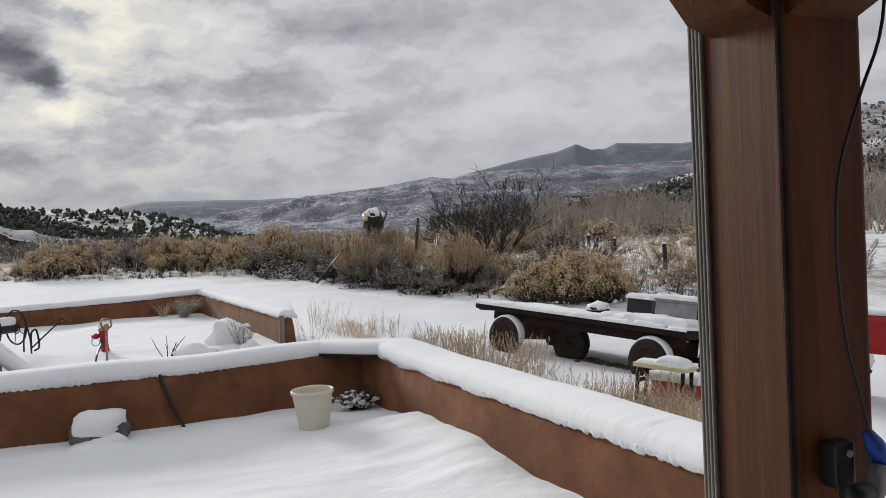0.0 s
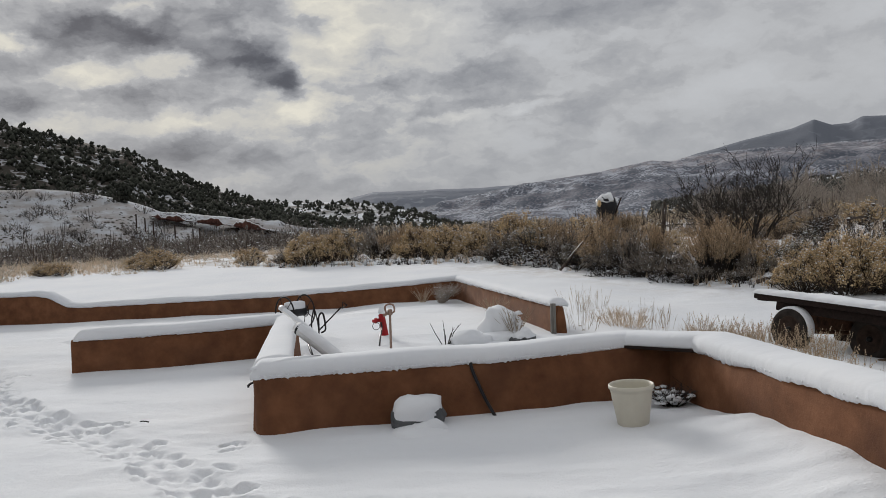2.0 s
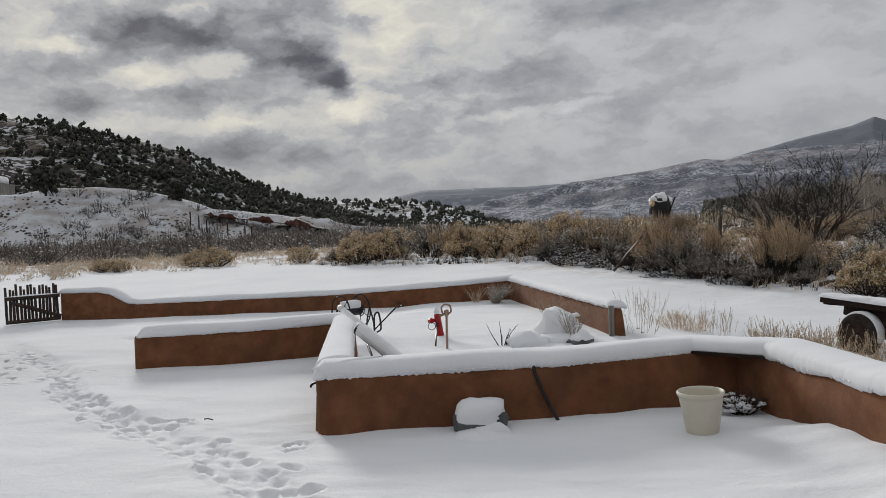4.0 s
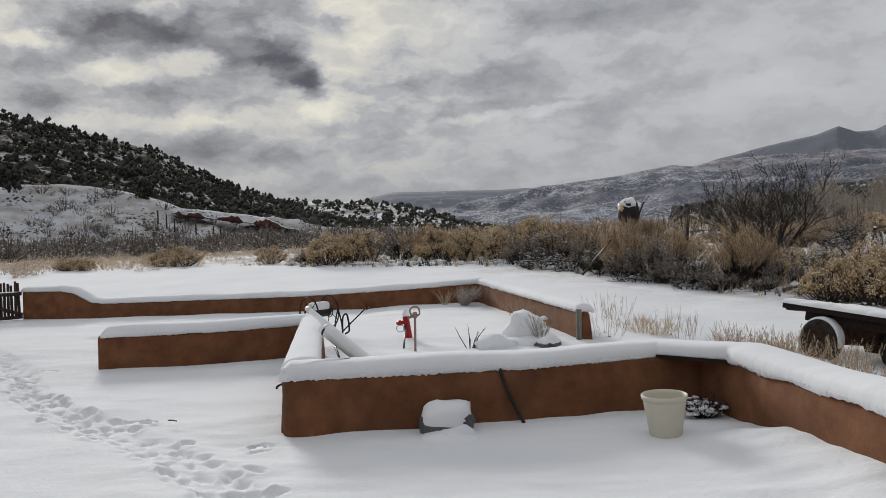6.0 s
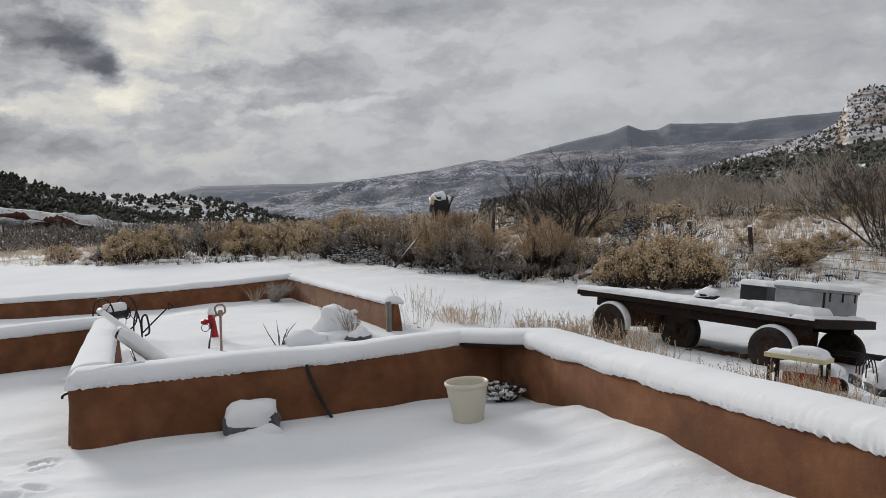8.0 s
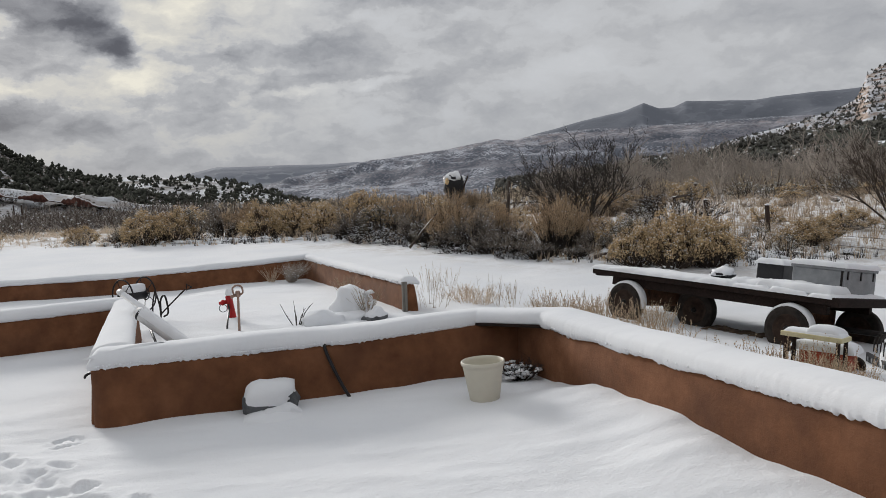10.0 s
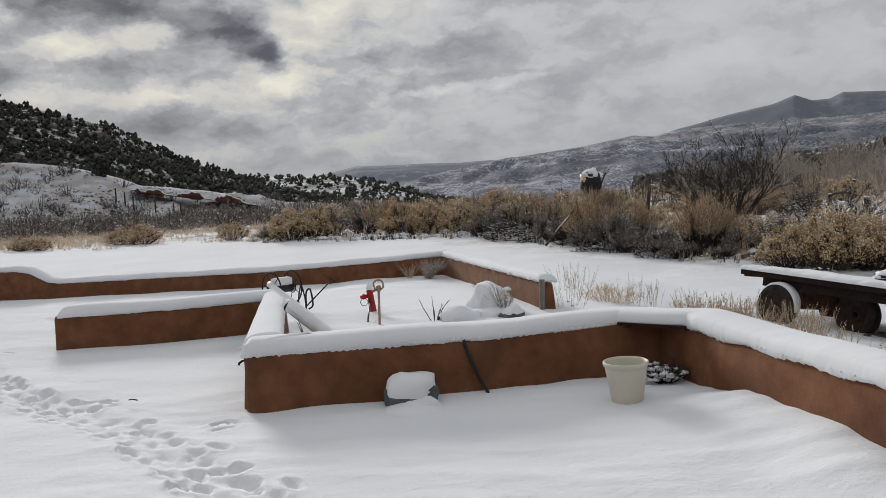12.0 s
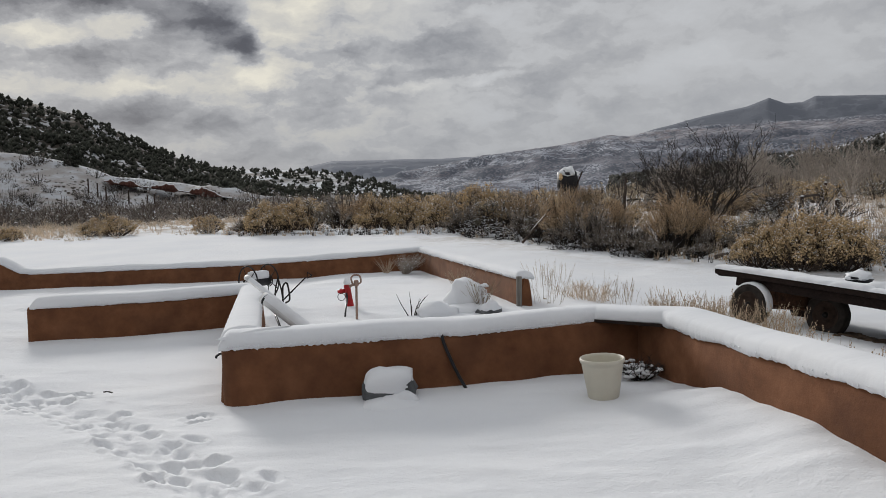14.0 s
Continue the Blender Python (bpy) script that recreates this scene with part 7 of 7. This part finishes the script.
tufts("edge_twigs", "dark twigs and litter along the edge of the brush", 420, brush_edge, 0.24, 9, DEADWOOD, 25, 0.007)
tufts("edge_grass", "pale dry grass along the edge of the brush", 240, brush_edge, 0.26, 8, STRAW, 26, 0.006)
def snow_clumps():
    """Lumps of snow lodged on twigs and stones along the edge of the brush."""
    rnd = random.Random(58)
    s2 = Shape()
    for _ in range(380):
        x, y = brush_edge(rnd)
        if y < front(x) - 0.9:
            continue
        snow_heap(s2, (x, y, lie(x, y) + rnd.uniform(-0.04, 0.05)), (rnd.uniform(0.05, 0.3), rnd.uniform(0.05, 0.2), rnd.uniform(0.03, 0.09)), 0.9, 2, rnd.randrange(10 ** 6))
    return tagged(s2.make("snow_clumps", SNOW, smooth=True), "lumps of snow lodged along the edge of the brush", "snow", kind="stuff")


snow_clumps()


def fence_field(rnd):
    while True:
        y = rnd.uniform(19.5, 46)
        az = rnd.uniform(25, 40)
        x = y * math.tan(radians(az))
        if wave(x, y, 0.35, 5.0) > rnd.uniform(-0.5, 0.4):
            return x, y


tufts("fence_scrub", "grey-brown scrub in the open field by the fence", 200, fence_field, 0.5, 8, BROWN_SCRUB, 27, 0.008)
tufts("fence_grass", "tan grass in the open field by the fence", 420, fence_field, 0.35, 7, STRAW, 28, 0.007)
tufts("field_grass", "thin straw grass over the snowy field", 1500, left_field, 0.32, 6, STRAW, 22, 0.007)


def grass_shapes(seed, height, spread, blades, ears):
    rnd = random.Random(seed)
    a, b = Shape(), Shape()
    for _ in range(blades):
        az = rnd.uniform(0, 6.28)
        out = spread * math.sqrt(rnd.random())
        h = height * rnd.uniform(0.45, 1.05)
        p0 = Vector((math.cos(az) * 0.7 * out, math.sin(az) * 0.7 * out, -0.04))
        tip = p0 + Vector((math.cos(az) * 0.35 * out + rnd.gauss(0, 0.10) * height, math.sin(az) * 0.35 * out + rnd.gauss(0, 0.10) * height, h))
        mid = p0.lerp(tip, 0.55) + Vector((rnd.gauss(0, 0.02), rnd.gauss(0, 0.02), 0.04 * h))
        a.tube([p0, mid, tip], [0.0028, 0.0022, 0.001], 3, caps=False)
        for _ in range(3):
            q = p0.lerp(mid, rnd.uniform(0.6, 1.0)).lerp(tip, rnd.random() * 0.7)
            spike(a, q, q + Vector((rnd.gauss(0, 0.05), rnd.gauss(0, 0.05), rnd.uniform(0.02, 0.12))), 0.0018)
        if ears and rnd.random() < ears:
            for k in range(9):
                q = mid.lerp(tip, k / 8)
                b.blob(tuple(q + Vector((rnd.uniform(-0.012, 0.012), rnd.uniform(-0.012, 0.012), 0))), rnd.uniform(0.004, 0.0095), (1, 1, 1.5), 0.4, 0, rnd.randrange(10 ** 6))
    return a, b


def grass_thing(name, label, group, mats, shapes):
    a, b = shapes
    ob = Shape().blob((0, 0, -0.01), 0.05, (1, 1, 0.5), 0.3, 1, 3).make(name, mats[0], smooth=True)
    tagged(a.make("stem_mass", mats[0], ob), kind="stuff")
    if b.count:
        tagged(b.make("seed_head", mats[1], ob), kind="stuff")
    return tagged(ob, label, "grass", group)


FINE = [grass_thing("grass_clump", "clump of fine pale dry grass in the snow", "dry grass clumps", (STRAW, STRAW), grass_shapes(90 + k, 0.34, 0.40, 60, 0.0)) for k in range(2)]
STALK = [grass_thing("seed_weed", "dry tan weed with small seeds up its stalks", "dry weeds", (PALE_TWIG, SEED), grass_shapes(95 + k, 0.52, 0.36, 15, 0.8)) for k in range(3)]
TALL = [grass_thing("tall_weed", "tall bare brown weed stalks in the snow", "tall weeds", (PALE_TWIG, SEED), grass_shapes(99 + k, 0.72, 0.42, 12, 0.5)) for k in range(2)]
for kinds, n, box, size in ((FINE, 3, (1.75, 2.2, 12.3, 13.0), (0.8, 1.1)), (FINE, 2, (2.9, 3.2, 12.0, 12.6), (0.6, 0.8)), (TALL, 2, (1.1, 1.35, 11.9, 13.0), (0.7, 0.9)), (TALL, 4, (1.3, 2.4, 12.0, 15.0), (0.5, 0.9)), (STALK, 7, (2.3, 3.6, 11.2, 13.6), (0.5, 0.8)),
                            (STALK, 34, (3.0, 4.5, 9.0, 12.0), (0.7, 1.1)), (FINE, 4, (3.3, 4.4, 9.0, 12.0), (0.4, 0.7)), (STALK, 18, (4.0, 5.3, 6.6, 8.4), (0.9, 1.2)), (FINE, 9, (4.2, 5.3, 6.6, 8.2), (0.8, 1.1)), (TALL, 3, (3.7, 4.4, 7.4, 9.2), (0.6, 0.8)), (STALK, 8, (4.55, 5.35, 7.75, 8.45), (0.7, 1.0)), (FINE, 5, (4.6, 5.4, 7.7, 8.3), (0.6, 0.9))):
    for _ in range(n):
        k = place.uniform(*size)
        plant(kinds, place.uniform(box[0], box[1]), place.uniform(box[2], box[3]), k, k * place.uniform(0.85, 1.1))


def bare_tree(name, label, group, seed, height, spread, stems, material, levels=4, snow=0.0, thick=0.05, twist=0.35, category="tree", slim=0.008):
    """Leafless branches: limbs that fork and fork again."""
    rnd = random.Random(seed)
    trunk, crown, white = Shape(), Shape(), Shape()

    def grow(p, d, length, r, level):
        pts, rad = [p], [r]
        for k in range(3):
            d = (d + Vector((rnd.uniform(-1, 1), rnd.uniform(-1, 1), rnd.uniform(-0.5, 0.9))) * twist * 0.55).normalized()
            p = p + d * length / 3
            pts.append(p)
            rad.append(r * (1 - 0.2 * (k + 1)))
        (trunk if level < 2 else crown).tube(pts, rad, 5 if level < 2 else 3, caps=False)
        if snow and level >= 1 and rnd.random() < snow:
            c = pts[1].lerp(pts[2], rnd.random())
            white.blob(tuple(c + Vector((0, 0, r))), 0.012 + r * 0.9, (1.5, 1.5, 0.5), 0.4, 0, rnd.randrange(10 ** 6))
        if level < levels:
            for _ in range(rnd.choice((3, 3, 4))):
                q = pts[1].lerp(pts[3], rnd.random())
                e = (d + Vector((rnd.uniform(-1, 1), rnd.uniform(-1, 1), rnd.uniform(-0.5, 0.8))) * 0.85).normalized()
                grow(q, e, length * rnd.uniform(0.5, 0.75), max(rad[2] * 0.62, slim), level + 1)

    for k in range(stems):
        az = 2 * math.pi * (k + rnd.random()) / stems
        out = spread * rnd.uniform(0.5, 1.0)
        d = Vector((math.cos(az) * out, math.sin(az) * out, height * 0.75)).normalized()
        grow(Vector((0.15 * math.cos(az), 0.15 * math.sin(az), -0.1)), d, height * 0.5, thick * rnd.uniform(0.6, 1.0), 0)
    ob = trunk.make(name, material)
    tagged(crown.make("crown", material, ob), kind="stuff")
    if white.count:
        tagged(white.make("snow", SNOW, ob, "snow lying on the branches"), kind="stuff")
    return tagged(ob, label, category, group)


ob = bare_tree("dead_tree", "dark leafless many-stemmed tree above the brush", "", 7, 3.7, 2.5, 17, DEADWOOD, 4, 0.06, 0.075, 0.36, slim=0.0075)
ob.matrix_basis = pose(8.5, 26.8, 0.1)
ob = bare_tree("dead_tree", "low dark tangle of dead branches with snow", "", 8, 2.0, 3.0, 12, DEADWOOD, 4, 0.3, 0.05, slim=0.007)
ob.matrix_basis = pose(11.3, 25.6, 0.0)
ob = bare_tree("bare_shrub_tree", "bare grey-brown tree with fine branches", "", 9, 3.7, 2.2, 13, TWIG, 4, 0.0, 0.055, slim=0.0065)
ob.matrix_basis = pose(17.4, 22.3, -0.2)
ob = bare_tree("bare_shrub_tree", "low bare thicket with snow along its branches", "", 10, 1.7, 2.4, 8, GREY_BARK, 4, 0.35, 0.035)
ob.matrix_basis = pose(15.6, 18.2, -0.3)
for a, b, r in (((2.1, 23.5, 0.25), (3.0, 23.6, 1.25), 0.04), ((5.2, 24.4, 0.3), (5.46, 24.5, 2.1), 0.07), ((6.2, 18.9, 0.0), (7.1, 18.6, 0.25), 0.05)):
    a, b = Vector(a), Vector(b)
    log = Shape().tube([a, a.lerp(b, 0.5) + Vector((0.03, 0, 0.03)), b], [r, r * 0.85, r * 0.5], 8).make("dead_log", TWIG, at=tuple(a))
    side = (b - a).cross(Vector((0, 0, 1))).normalized()
    lid = [[tuple(a.lerp(b, 0.1 + 0.07 * i) + side * r * 0.7 * c + Vector((0, 0, r * 0.6 + h * r * 0.8 * math.sin(math.pi * (i + 0.5) / 12)))) for c, h in ((-1, 0), (-0.5, 0.8), (0, 1.1), (0.5, 0.8), (1, 0))] for i in range(12)]
    Shape().sweep(lid).make("snow", SNOW, log, "thin snow along the top", smooth=True)
    tagged(log, "bleached dead log with snow lying among the brush", "log", "dead logs")
for x, z in ((-55.1, 5.0), (-53.7, 4.3), (-52.4, 3.7), (-48.9, 3.0), (-46.0, 2.2), (-44.9, 2.2)):
    fence_post((x, 125.0, z), 2.0, 0.12, "far dark fence post below the snowy bank")
ob = bare_tree("brush_pile", "dark heap of cut branches holding snow", "brush piles", 11, 1.1, 2.2, 14, DEADWOOD, 3, 0.7, 0.05, 0.5, "branches", slim=0.012)
ob.matrix_basis = pose(1.0, 26.7, 0.2)
for x, y, spin, k in ((2.0, 25.5, 130, 0.8), (3.3, 21.9, 60, 0.55), (4.4, 20.3, 200, 0.5), (7.3, 19.0, 300, 0.55)):
    twin = copy_thing(ob, pose(x, y, lie(x, y) - 0.05, 0, 0, spin))
    twin.scale = (k, k, k * 0.8)
BARE = [bare_tree("bare_tree", "bare grey cottonwood standing in the brush", "bare trees", 120 + k, 5.2, 2.4, 4, GREY_BARK, 3, 0.0, 0.11, 0.4, slim=0.018) for k in range(3)]
for _ in range(26):
    d = place.uniform(46, 110)
    az = radians(place.uniform(21, 44))
    k = place.uniform(0.6, 1.05)
    plant(BARE, d * math.sin(az), d * math.cos(az), k, k)


def far_tree(seed):
    """A leafless tree for the distance: forked limbs and a haze of fine twigs."""
    rnd = random.Random(seed)
    a = Shape()
    for _ in range(4):
        az, out = rnd.uniform(0, 2 * math.pi), rnd.uniform(0.15, 0.5)
        p1 = Vector((math.cos(az) * out * 0.5, math.sin(az) * out * 0.5, rnd.uniform(0.4, 0.6)))
        a.tube([(0, 0, -0.05), p1], [0.022, 0.014], 3, caps=False)
        for _ in range(4):
            p2 = p1 + Vector((rnd.gauss(0, 0.17), rnd.gauss(0, 0.17), rnd.uniform(0.1, 0.42)))
            a.tube([p1.lerp(p2, -0.2), p2], [0.011, 0.006], 3, caps=False)
            for _ in range(4):
                s0 = p1.lerp(p2, rnd.random())
                a.tube([s0, s0 + Vector((rnd.gauss(0, 0.09), rnd.gauss(0, 0.09), rnd.uniform(0.03, 0.2)))], [0.006, 0.0025], 3, caps=False)
    return a


spots = [(x, y, z, r * 0.8, r, t) for x, y, z, r, h, t in far_spots(330, 15, 44, 52, 175, (2.6, 5.0), 41)]
replicate([far_tree(200 + k) for k in range(5)], spots, "cottonwoods", "bare grey cottonwoods below the wooded slope", GREY_BARK)
spots = [(x, y, z, r, r, t) for x, y, z, r, h, t in far_spots(300, 14, 44, 50, 150, (1.0, 2.0), 42)]
replicate([far_tree(210 + k) for k in range(5)], spots, "bare_scrub", "bare brown scrub among the cottonwoods", BROWN_SCRUB)
